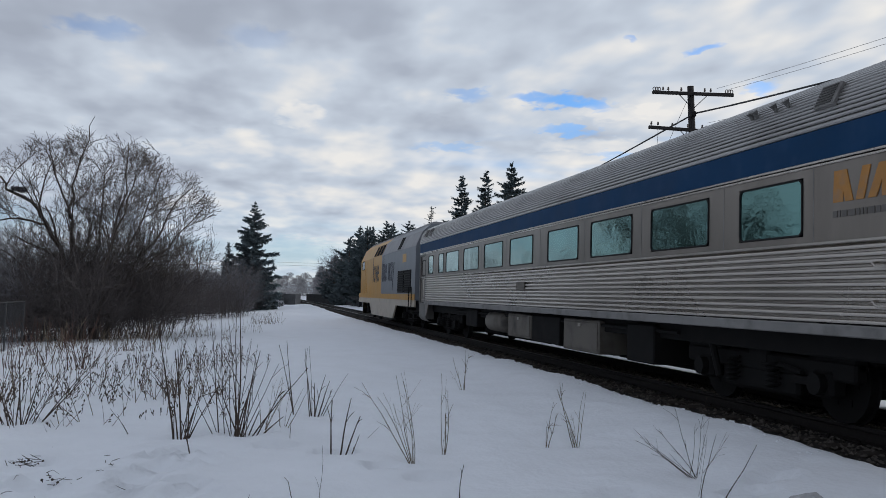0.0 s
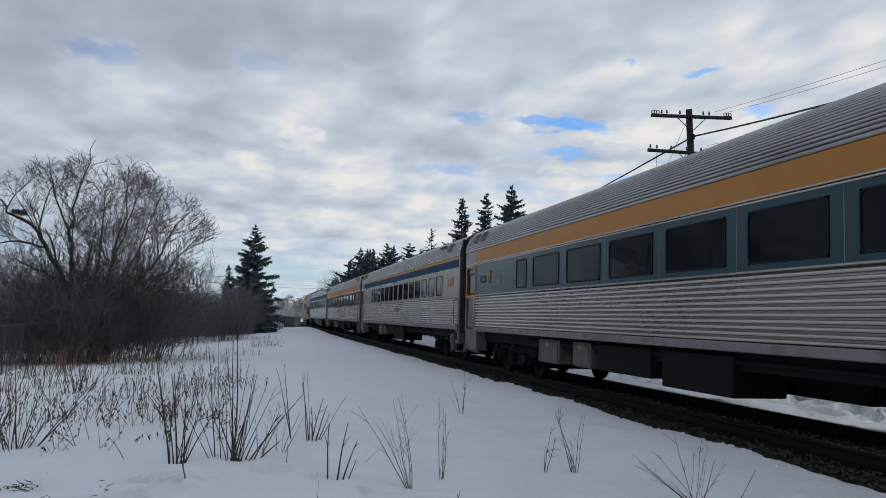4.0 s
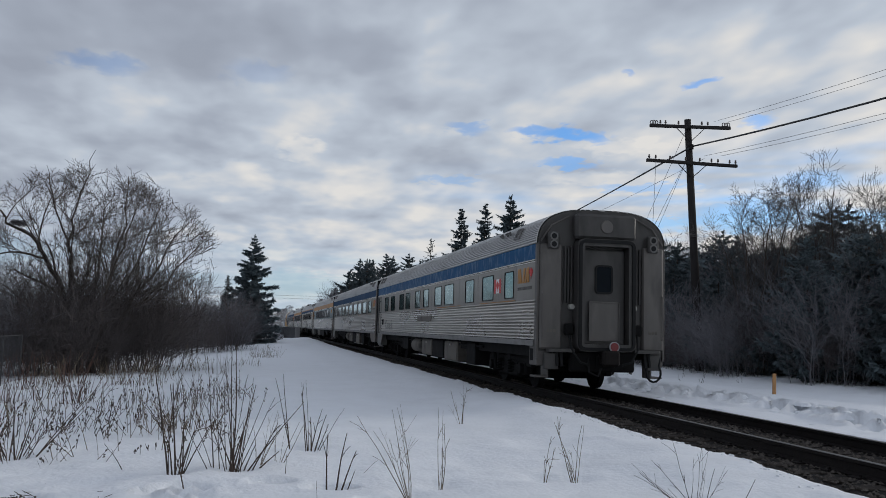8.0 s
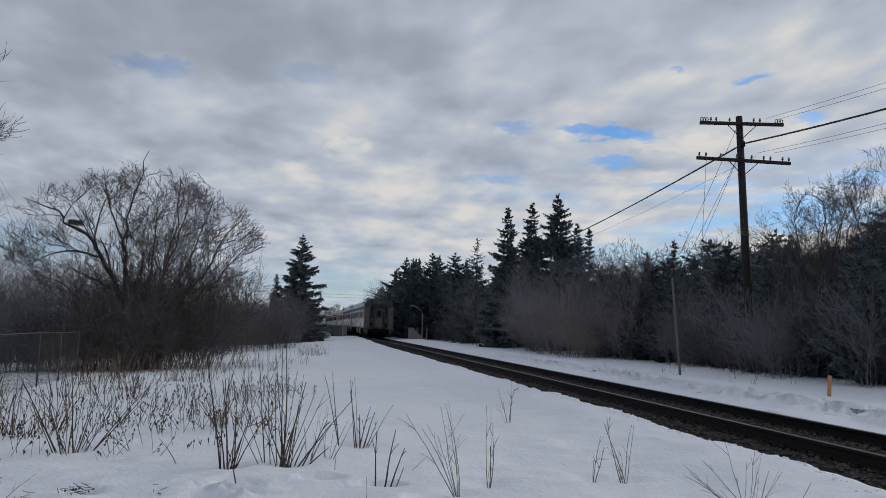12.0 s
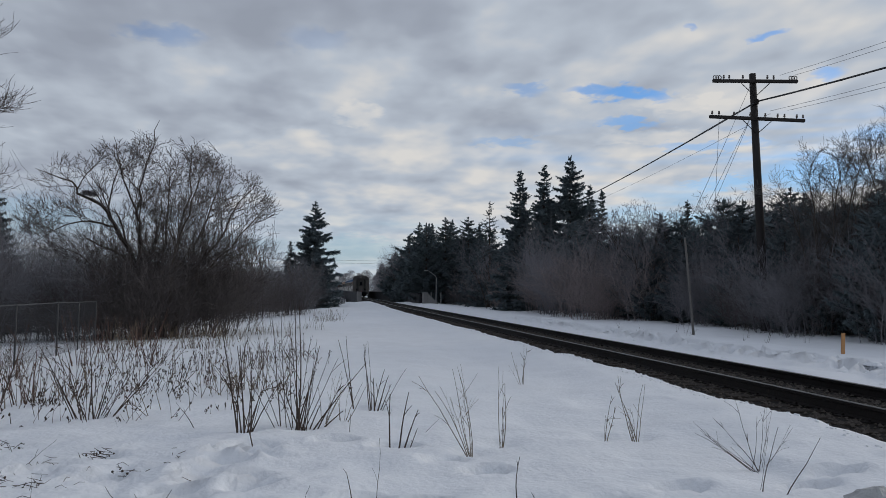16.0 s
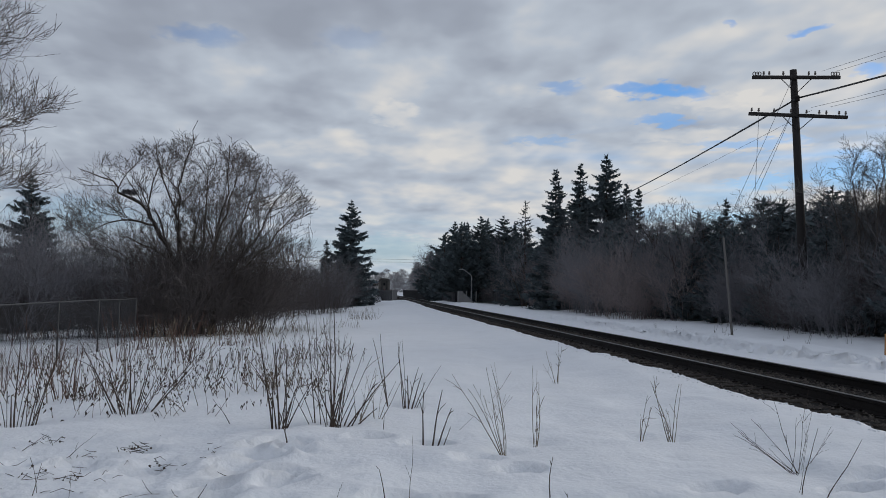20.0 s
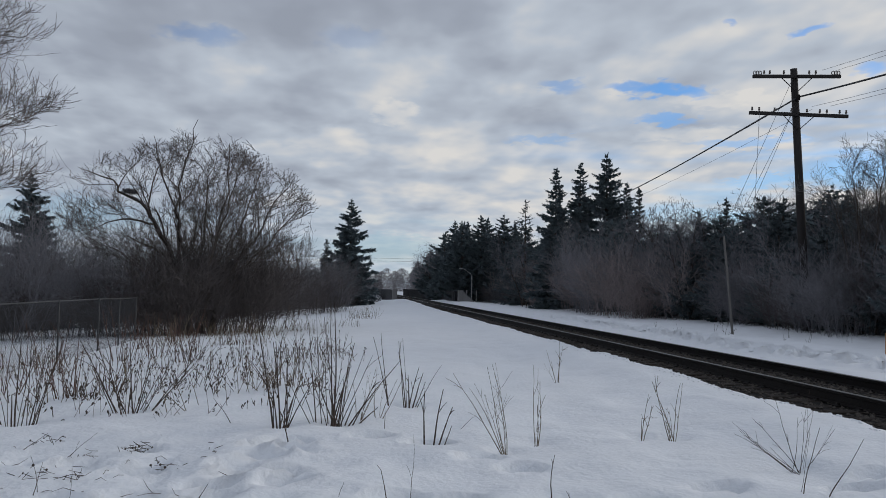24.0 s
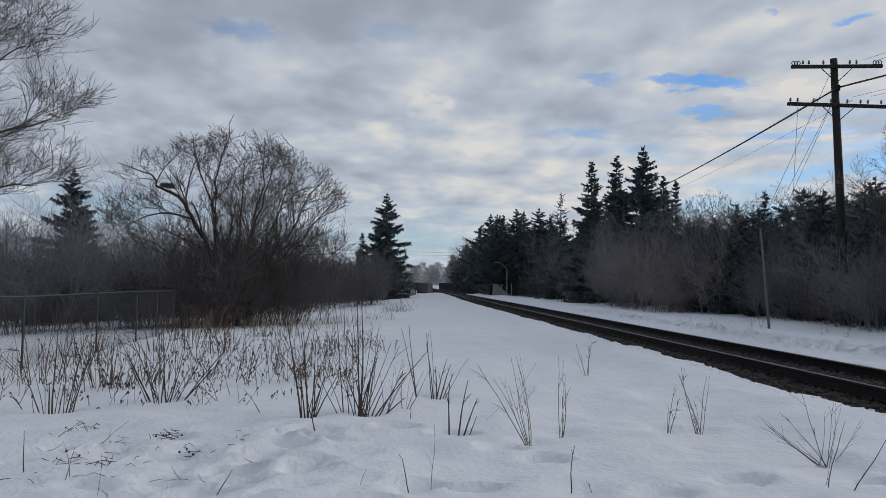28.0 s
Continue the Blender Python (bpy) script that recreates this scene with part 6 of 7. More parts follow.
# under and round the large tree
for x, y, s in ((-6.6, 32, 0.9), (-5.6, 31, 0.8), (-4.6, 32, 1.0), (-3.9, 33, 1.0), (-5.2, 34, 1.2), (-4.2, 35, 1.2), (-3.6, 37, 1.1), (-6.2, 34.5, 1.2), (-7.6, 33, 0.9), (-8.6, 34, 0.9), (-5.0, 30.6, 0.6),
                (-4.6, 38, 1.1), (-5.4, 41, 1.1), (-5.0, 46, 1.1), (-4.4, 52, 1.2), (-6.4, 38, 1.1), (-7.2, 36, 1.0), (-2.6, 59, 0.9), (-3.6, 57, 1.1)):
    shrub(x, y, s * (1.12 if -6.8 < x < -2.8 and y < 38 else 0.75), 3, THICK, "shrubs round the large tree")
# brush behind the fence
for i in range(46):
    x = rs.uniform(-24, -7)
    y = rs.uniform(30, 52) + max(0, -x - 14) * 0.4
    shrub(x, y, rs.uniform(0.8, 1.25), rs.choice((0, 2, 3)), THICK, "brush behind the fence")
for i in range(16):
    x = rs.uniform(-9, 0.5)
    shrub(x, rs.uniform(62, 78), rs.uniform(0.8, 1.1), rs.choice((0, 2, 3)), THICK, "brush behind the fence")
for x, y in ((-9.8, 31.5), (-11.8, 33), (-12.6, 30.5), (-8.4, 32)):
    shrub(x, y, rs.uniform(0.45, 0.65), 3, "low reddish leafless shrub behind a wire fence", "brush behind the fence")
# brown and reddish shrubs beyond the track
for i in range(20):
    y = rs.uniform(41, 68)
    shrub(rs.uniform(14.8, 16.4), y, rs.uniform(0.7, 1.3), rs.choice((1, 1, 2)), "tall reddish-brown leafless shrub before dark wood", "shrubs beyond the track")
# the wood's edge beyond the track
for i in range(64):
    y = 22 + 78 * rs.random()
    edge = 15.6 if y < 30 else 15.4 + 1.6 * smoothstep(34, 52, y) - 2.2 * smoothstep(60, 80, y)
    near = y < 40
    shrub(edge + rs.uniform(0.6, 3.2), y, rs.uniform(0.45, 0.75) if near else rs.uniform(0.75, 1.15), rs.choice((0, 3) if near else (1, 0, 2, 3)), THICK, "shrubs along the wood")
for i in range(13):
    y = 21 + 27 * (i + rs.random()) / 13
    shrub(16.9 + rs.uniform(-0.2, 1.4) + 0.3 * smoothstep(30, 40, y), y, rs.uniform(0.6, 1.0), rs.choice((0, 2, 1)), "tall grey-brown leafless shrub before dark wood", "shrubs beyond the track")
for i in range(44):
    y = 19 + 26 * rs.random()
    x = 16.6 + rs.uniform(0.2, 6.5)
    conifer(PINES[i % 3], x, y, rs.uniform(2.6, 4.6) + max(0, (x - 18)) * 0.25, "dark bushy pine in the dense roadside wood", rs.uniform(0, 360), mesh_h=6.0, group="pines beyond the track")


def far_wood(name, label, spots, seed, dense=26, mesh_mat=NEEDLE, size=1.0):
    """A dense dark belt of distant wood, of many small sprays with an uneven top."""
    rng = random.Random(seed)
    g = Geo()
    for x, y, h, r in spots:
        z0 = ground_z(x, y) - 0.2
        for _ in range(int(dense * h)):
            t = rng.random()
            w = r * (1.0 - 0.75 * t ** 1.5)
            a = rng.uniform(0, 6.28)
            b = Vector((x + math.cos(a) * w * rng.random() ** 0.5, y + math.sin(a) * w * rng.random() ** 0.5, z0 + h * t))
            d = Vector((rng.gauss(0, 1), rng.gauss(0, 1), rng.gauss(0.3, 0.8))).normalized()
            s = rng.uniform(0.2, 0.5) * size
            q = d.orthogonal().normalized() * s * 0.13
            g.add([tuple(b), tuple(b + d * s * 0.45 + q), tuple(b + d * s), tuple(b + d * s * 0.45 - q)], [(0, 1, 2, 3)])
    return solid(name, g, mesh_mat, label, "wood", kind="stuff")


rb = random.Random(5)
spots = []
for i in range(150):
    y = rb.uniform(20, 100)
    x = 17.4 + 2.0 * smoothstep(30, 50, y) - 3.0 * smoothstep(62, 82, y) + rb.uniform(0.8, 9)
    spots.append((x, y, (rb.uniform(3.2, 4.9) + 0.14 * max(0, x - 19)) * (1 + 0.3 * smoothstep(60, 90, y)), rb.uniform(1.0, 1.7)))
far_wood("dense_wood", "dense dark evergreen undergrowth behind the shrubs", spots, 6, 260)
spots = [(rb.uniform(-46, -8), rb.uniform(50, 66), rb.uniform(2.2, 3.4), 1.6) for i in range(90)] + [(rb.uniform(-9, -1), rb.uniform(72, 90), rb.uniform(2.2, 3.6), 1.5) for i in range(26)]
far_wood("brush_belt", "dark belt of brush and low wood beyond the field", spots, 7, 110, TWIG)
spots = [(rb.uniform(-60, 60), rb.uniform(285, 330), rb.uniform(6, 9), 3.5) for i in range(120)]
spots += [(15.2 + rb.uniform(0, 16), rb.uniform(132, 270), rb.uniform(6, 9), 2.0) for i in range(90)] + [(rb.uniform(-40, 2.5), rb.uniform(205, 280), rb.uniform(5, 8), 2.5) for i in range(80)]
far_wood("distant_wood", "hazy distant belt of mixed wood", spots, 8, 110, TWIG, 1.5)


# ---------------------------------------------------------------- pole line
def utility_pole():
    base, top = Vector((16.8, 29.5, -0.1)), Vector((16.31, 29.5, 9.61))
    p = thing("utility_pole", "leaning dark wooden utility pole with two crossarms", "utility pole", at=pose(base.x, base.y, base.z, 0, -2.9, 0))
    H = (top - base).length
    part("pole_shaft", Geo().tube([(0, 0, 0), (0, 0, H * 0.5), (0, 0, H)], [0.17, 0.15, 0.125], 12), POLEWOOD, p, "creosoted wooden shaft", smooth=True)

    def arm(z, half, pins, tilt):
        a = part("crossarm", Geo().box(-half, half, -0.06, 0.06, -0.06, 0.06, 0.012), POLEWOOD, p, "wooden crossarm", at=pose(0, -0.17, z, 0, 2.9 + tilt, -10))
        for x in pins:
            g = Geo().tube([(x, 0, 0.05), (x, 0, 0.13)], 0.012, 6).tube([(x, 0, 0.1), (x, 0, 0.14), (x, 0, 0.17), (x, 0, 0.22)], [0.035, 0.045, 0.03, 0.035], 8)
            part("insulator", g, CERAMIC, a, "dark glass insulator on a pin")
        for s in (-1, 1):
            part("brace", Geo().tube([(s * 0.55, -0.03, -0.05), (s * 0.04, -0.03, -0.55)], 0.016, 5), RAIL, a, "flat iron brace")
        return a
    a1 = arm(H - 0.32, 1.56, (-1.15, -0.95, -0.45, 0.45, 0.68), 0)
    for s in (-1, 1):
        rack = Geo()
        for k in range(3):
            x = s * (1.3 + 0.09 * k)
            rack.tube([(x + 0.06 * math.cos(a), 0, 0.13 + 0.07 * math.sin(a)) for a in [6.283 * j / 8 for j in range(9)]], 0.018, 5)
        part("insulator", rack, CERAMIC, a1, "cluster of ring insulators")
    arm(H - 1.72, 1.75, (-1.65, -1.4, -0.85, -0.25, 0.3, 0.75, 1.0, 1.45, 1.68), 2.0)
    part("bolt", Geo().tube([(0.0, -0.3, H - 0.32), (0, 0.2, H - 0.32)], 0.02, 6).tube([(0.0, -0.3, H - 1.72), (0, 0.2, H - 1.72)], 0.02, 6), RAIL, p)
    part("cable_clamp", Geo().box(-0.06, 0.06, -0.26, -0.14, H - 1.2, H - 1.0, 0.01), RAIL, p)
    return p


utility_pole()


def sag(a, b, drop, n=22):
    a, b = Vector(a), Vector(b)
    return [tuple(a.lerp(b, i / n) - Vector((0, 0, drop * 4 * (i / n) * (1 - i / n)))) for i in range(n + 1)]


def cable(label, a, b, drop, r, m):
    solid("overhead_cable", Geo().tube(sag(a, b, drop), r, 5), m, label, "cable", "cables of the pole line")


cable("thick black sagging cable on the pole line", (16.25, 29.3, 8.45), (22.3, 85, 8.9), 0.35, 0.032, WIRE)
cable("thick black sagging cable on the pole line", (16.45, 29.3, 8.55), (17.2, -22, 8.5), 1.2, 0.032, WIRE)
for x, z in ((17.85, 9.58), (17.3, 9.56), (17.6, 8.25), (16.9, 8.2)):
    cable("thin grey wire on the pole line", (x, 29.3, z), (x + 0.6, -22, z), 1.1, 0.0065, WIREGREY)
for x, z in ((16.9, 8.1), (15.6, 8.1)):
    cable("thin grey wire on the pole line", (x, 29.3, z), (x + 6, 85, z + 0.6), 0.4, 0.007, WIREGREY)
for x, z, x2, y2 in ((16.2, 9.2, 14.9, 33), (16.3, 8.2, 15.6, 33), (16.3, 8.2, 15.3, 33.2), (14.95, 7.9, 15.0, 30.0)):
    cable("thin slack guy wire beside the pole", (x, 29.4, z), (x2, y2, 3.2), 0.05, 0.008, WIREGREY)

for z in (8.2, 8.9):
    cable("faint distant wire across the sky", (-60, 215, z), (70, 215, z + 0.3), 0.3, 0.025, WIREGREY)
solid("thin_post", Geo().tube([(12.82, 26.9, -0.1), (12.66, 26.9, 1.6), (12.5, 26.9, 3.22)], [0.045, 0.04, 0.035], 8), GREYWOOD, "thin leaning grey post standing in snow", "post", smooth=True)
solid("marker_stake", Geo().box(-0.055, 0.055, -0.02, 0.02, -0.1, 0.5, 0.006), ORANGEWOOD, "orange wooden survey stake in the snow", "stake", at=pose(12.95, 19.0, -0.02, 0, 2, 20))


# ---------------------------------------------------------------- fences, bridge, street lamp
def chain_fence(name, label, pts, h, spacing, mesh_px=0.07, mesh_r=0.0035):
    """Posts, a top rail and diamond wire mesh along a line."""
    f = thing(name, label, "fence")
    line = []
    for (x0, y0), (x1, y1) in zip(pts, pts[1:]):
        n = max(1, round(math.hypot(x1 - x0, y1 - y0) / spacing))
        for i in range(n):
            line.append((x0 + (x1 - x0) * i / n, y0 + (y1 - y0) * i / n))
    line.append(pts[-1])
    for x, y in line:
        z = ground_z(x, y)
        part("fence_post", Geo().tube([(x, y, z - 0.2), (x, y, z + h)], 0.022, 8), FENCESTEEL, f, "steel fence post")
    tops = [(x, y, ground_z(x, y) + h - 0.03) for x, y in line]
    part("top_rail", Geo().tube(tops, 0.015, 6), FENCESTEEL, f, "thin top rail")
    g = Geo()
    for (x0, y0, a), (x1, y1, b) in zip(tops, tops[1:]):
        ln = math.hypot(x1 - x0, y1 - y0)
        m = int((ln + h) / mesh_px)
        for k in range(m):
            for s in (1, -1):
                u0, u1 = k * mesh_px - (h if s > 0 else 0), k * mesh_px - (0 if s > 0 else h)
                ends = []
                for u, zz in ((u0, -h + 0.05), (u1, 0.0)):
                    ends.append((u, zz))
                (ua, za), (ub, zb) = ends
                def clip(ua, za, ub, zb):
                    if ua == ub:
                        return None
                    lo, hi = 0.0, 1.0
                    for lim, sg in ((0, 1), (ln, -1)):
                        fa, fb = sg * (ua - lim), sg * (ub - lim)
                        if fa < 0 and fb < 0:
                            return None
                        if fa < 0:
                            lo = max(lo, fa / (fa - fb))
                        elif fb < 0:
                            hi = min(hi, fa / (fa - fb))
                    return (lo, hi) if hi > lo else None
                c = clip(ua, za, ub, zb)
                if c:
                    q = []
                    for t in c:
                        u, zz = ua + (ub - ua) * t, za + (zb - za) * t
                        q.append((x0 + (x1 - x0) * u / ln, y0 + (y1 - y0) * u / ln, a + (b - a) * u / ln + zz))
                    g.tube(q, mesh_r, 3, cap=False)
    part("wire_mesh", g, FENCESTEEL, f, "rusty diamond wire mesh", kind="stuff")
    return f


chain_fence("wire_fence", "rusty chain-link fence standing in snow", [(-8.8, 12.0), (-6.25, 16.6), (-6.05, 20.0), (-6.2, 23.5), (-6.5, 28.5)], 1.4, 2.6, 0.075, 0.0023)
chain_fence("wire_fence", "chain-link fence before the dark wood", [(15.1, 76), (14.4, 84), (13.6, 92)], 1.6, 3.0, 0.14, 0.006)
chain_fence("wire_fence", "long dark wire fence before the brush", [(-9.5, 64), (-5, 70), (-1, 76), (1.8, 84), (3.2, 93)], 1.3, 3.0, 0.14, 0.006)


def bridge():
    b = thing("railway_bridge", "black plate-girder railway bridge with concrete end posts", "bridge")
    for x, y0, y1 in ((10.95, 88, 186), (5.2, 106, 186)):
        g = part("girder", Geo().box(x - 0.2, x + 0.2, y0, y1, -1.1, 1.05, 0.02), GIRDER, b, "black plate girder")
        st = Geo()
        for k in range(int((y1 - y0) / 2.5)):
            for s in (-1, 1):
                st.box(x + s * 0.2 - 0.02, x + s * 0.2 + 0.02, y0 + 1 + k * 2.5, y0 + 1.12 + k * 2.5, -1.05, 1.0)
        part("stiffener", st, GIRDER, g, "vertical stiffeners", kind="stuff")
        part("flange", Geo().box(x - 0.3, x + 0.3, y0, y1, 1.05, 1.1), GIRDER, g)
    part("deck", Geo().box(5.4, 10.75, 106, 186, -1.0, -0.42), GIRDER, b, "dark bridge deck")
    for x0, x1, y, z in ((5.0, 5.55, 104.4, 1.15), (11.0, 11.45, 86.4, 1.2)):
        p = [(x0, -1.5), (x1, -1.5), (x1, z), (x0, z)]
        part("end_post", Geo().prism(p, y, y + 1.2), CONCRETE, b, "pale concrete end post")
    part("wing_wall", Geo().add([(11.45, 86.4, 1.1), (12.6, 85.2, -0.1), (12.6, 85.2, -1.5), (11.45, 86.4, -1.5), (11.45, 86.9, 1.1), (12.6, 85.7, -0.1), (12.6, 85.7, -1.5), (11.45, 86.9, -1.5)],
         [(0, 1, 2, 3), (7, 6, 5, 4), (0, 4, 5, 1), (1, 5, 6, 2), (3, 2, 6, 7), (0, 3, 7, 4)]), CONCRETE, b, "sloping concrete wing wall")
    for y in (105.6, 146, 184):
        part("pier", Geo().box(4.4, 11.6, y, y + 2.0, -6.0, -1.1, 0.05), CONCRETE, b, "concrete pier")
    return b


bridge()


def street_lamp():
    x, y = 12.78, 90.0
    z = ground_z(x, y)
    s = thing("street_lamp", "grey street lamp with a slanting arm", "street lamp", at=pose(x, y, z))
    part("post", Geo().tube([(0, 0, 0), (0, 0, 2.75)], [0.075, 0.055], 8), GALV, s, "grey metal post")
    part("arm", Geo().tube([(0, 0, 2.7), (-0.12, 0, 2.95), (-0.8, 0, 3.45), (-1.0, 0, 3.5)], 0.035, 6), GALV, s, "slanting arm")
    part("lamp_head", Geo().box(-1.35, -0.95, -0.08, 0.08, 3.46, 3.56, 0.03), GALV, s, "flat lamp head")
    for dx in (-0.5, 0.55):
        part("side_post", Geo().tube([(dx, 0.2, 0), (dx, 0.2, 1.2)], 0.06, 6), GALV, s)
    return s


street_lamp()


# ---------------------------------------------------------------- weeds in the snow
def weed(x, y, seed, n, h, spread, twiggy=2, material=None, r=0.009, name="dead_weed", label="clump of dead brown weed stalks in snow", group="weeds in the snow", heads=False, flop=0.0, loose=0.26):
    rng = random.Random(seed)
    z = ground_z(x, y)
    t = thing(name, label, "weed", group, pose(x, y, z))
    for _ in range(n):
        stalk, hd = Geo(), Geo()
        a = rng.uniform(0, 6.283)
        d0 = rng.random() * spread * loose
        p = Vector((d0 * math.cos(a), d0 * math.sin(a), -0.06))
        ln = h * (0.3 + 0.8 * rng.random() ** 1.3)
        k = 0.22 if rng.random() < 0.65 else 0.5
        d = Vector((rng.gauss(0, k) + flop * rng.uniform(-0.6, 1.0), rng.gauss(0, k), 1)).normalized()
        pts = [p]
        for i in range(5):
            d = rand_dir(rng, d, 0.07)
            p = p + d * ln / 5
            pts.append(p.copy())
        rr = r * rng.uniform(0.7, 1.15)
        stalk.tube(pts, [rr * (1 - 0.12 * i) for i in range(6)], 4, cap=False)
        for _k in range(rng.randint(0, twiggy)):
            i = rng.randint(2, 4)
            bd = rand_dir(rng, d, 0.55)
            e = pts[i] + bd * ln * rng.uniform(0.12, 0.32)
            stalk.tube([pts[i], pts[i].lerp(e, 0.5) + Vector((0, 0, 0.01)), e], [rr * 0.6, rr * 0.5, rr * 0.35], 3, cap=False)
            if heads:
                hd.tube([e - bd * 0.016, e, e + bd * 0.016], [0.003, 0.009, 0.004], 5)
        if heads and rng.random() < 0.8:
            hd.tube([pts[-1] - d * 0.022, pts[-1], pts[-1] + d * 0.022], [0.004, 0.011, 0.005], 5)
        o = part("stalk", stalk, material or STALK, t)
        if hd.v:
            part("seed_head", hd, SEED, o, kind="stuff")
    return t


def stalks(x, y, seed, n, h, lo, hi, material, r=0.0085, twiggy=2, label="clump of dead brown weed stalks in snow", width=0.07):
    """A clump of stiff stalks that fan out from one root, leaning by lo to hi of their height; some are snapped."""
    rng = random.Random(seed)
    t = thing("dead_weed", label, "weed", "weeds in the snow", pose(x, y, ground_z(x, y)))
    for k in range(n):
        f = rng.random() ** 1.3 if k % 2 else (k + rng.random()) / n
        lean = lo + (hi - lo) * f
        ln = h * (rng.uniform(0.72, 1.05) if rng.random() < 0.6 else rng.uniform(0.3, 0.75))
        d = Vector((lean + rng.gauss(0, 0.04), rng.gauss(0, 0.16), 1)).normalized()
        p = Vector(((f - 0.5) * width * 2 + rng.gauss(0, width * 0.4), rng.gauss(0, width), -0.06))
        rr, pts = r * rng.uniform(0.5, 1.4), [p]
        snap = rng.randint(3, 4) if rng.random() < 0.14 else 9
        for i in range(5):
            d = (rand_dir(rng, d, 0.05 if r > 0.006 else 0.11) + Vector((lean * 0.03, 0, 0.0))).normalized()
            if i == snap:
                d = fork(rng, d, 45, 80)
            p = p + d * ln / 5
            pts.append(p.copy())
        g = Geo().tube(pts, [rr * (1 - 0.13 * i) for i in range(6)], 5, cap=True)
        for _k in range(rng.randint(0, twiggy)):
            i = rng.randint(2, 4)
            bd = fork(rng, (pts[i + 1] - pts[i]).normalized(), 18, 42)
            e = pts[i] + bd * ln * rng.uniform(0.1, 0.3)
            g.tube([pts[i], pts[i].lerp(e, 0.5) + Vector((0, 0, 0.012)), e], [rr * 0.55, rr * 0.45, rr * 0.3], 4, cap=False)
        part("stalk", g, material, t)
    return t


CLUMPS = [(-3.55, 11.0, 7, 1.1, -0.28, 0.12), (-3.3, 11.05, 6, 1.2, 0.0, 0.45), (-2.95, 11.0, 1, 0.45, 0.8, 0.9), (-2.42, 11.5, 7, 1.15, -0.6, -0.2), (-2.25, 11.5, 7, 1.4, -0.1, 0.35), (-2.1, 11.55, 4, 1.1, 0.45, 0.85), (-2.62, 11.45, 1, 0.28, -0.45, -0.3),
          (-0.26, 9.93, 7, 1.2, -0.1, 0.06), (-0.2, 9.95, 5, 1.2, 0.18, 0.5), (-0.09, 9.08, 1, 0.42, -0.25, -0.15), (0.13, 10.2, 2, 1.1, -0.45, -0.3), (0.22, 10.3, 2, 1.45, -0.1, 0.0), (0.33, 10.17, 9, 1.4, -0.2, 0.1), (0.38, 10.15, 7, 1.15, 0.2, 0.7),
          (0.35, 10.2, 3, 0.75, -0.5, -0.2), (0.5, 10.3, 3, 0.85, 0.3, 0.8), (1.08, 11.97, 4, 1.05, -0.3, 0.1), (1.3, 11.8, 4, 0.9, -0.15, 0.1), (1.38, 11.8, 4, 0.75, 0.2, 0.55), (1.34, 9.15, 2, 0.62, -0.06, 0.04), (1.42, 9.07, 3, 0.62, 0.12, 0.35)]
for i, row in enumerate(CLUMPS):
    stalks(row[0], row[1], 100 + i, *row[2:], STALK)
for i, row in enumerate(((2.08, 8.7, 10, 1.0, -0.5, 0.05), (2.5, 9.18, 5, 0.9, -0.22, 0.3), (3.97, 14.37, 5, 0.85, -0.45, 0.1), (4.08, 9.38, 8, 0.8, -0.38, 0.3), (3.76, 9.45, 3, 0.55, -0.1, 0.3), (0.62, 10.5, 6, 0.7, -0.2, 0.4), (0.85, 10.6, 5, 0.65, -0.1, 0.5))):
    stalks(row[0], row[1], 140 + i, *row[2:], STALKPALE, 0.0044, 4, "sparse pale dead weed in snow", 0.025)
stalks(4.62, 7.71, 160, 7, 0.85, -1.2, 0.0, STALK, 0.0032, 4, "leaning dead weed with thin branching stalks", 0.03)
stalks(4.7, 7.75, 161, 5, 0.65, 0.1, 0.9, STALK, 0.0028, 3, "leaning dead weed with thin branching stalks")
for i, row in enumerate(((0.79, 6.65, 1, 0.58, -0.16, -0.1), (0.9, 6.65, 1, 0.52, -0.06, 0.0), (2.12, 6.62, 1, 0.42, -0.1, 0.0), (2.3, 6.55, 1, 0.2, -0.3, -0.1), (-1.85, 7.0, 2, 0.5, -0.25, 0.5), (-1.5, 6.65, 1, 0.42, 0.15, 0.25), (-1.3, 6.6, 1, 0.36, 0.2, 0.4),
                         (-0.72, 6.55, 1, 0.32, 0.35, 0.6), (-2.35, 7.3, 1, 0.6, -0.16, -0.1), (4.1, 6.6, 3, 0.6, 0.0, 0.4), (0.5, 6.7, 1, 0.3, 0.1, 0.3), (-2.2, 8.7, 1, 0.5, 0.6, 1.0), (-2.7, 9.0, 1, 0.35, 0.9, 1.4), (-1.35, 9.6, 1, 0.35, -0.9, -0.5),
                         (-0.8, 10.3, 1, 0.4, -0.6, -0.4), (-1.75, 10.6, 1, 0.45, -1.0, -0.7), (1.75, 10.0, 1, 0.35, 0.7, 1.0), (0.95, 9.9, 1, 0.3, -0.1, 0.1))):
    stalks(row[0], row[1], 170 + i, *row[2:], STALK, 0.004, 1, "single dead stalk in snow")
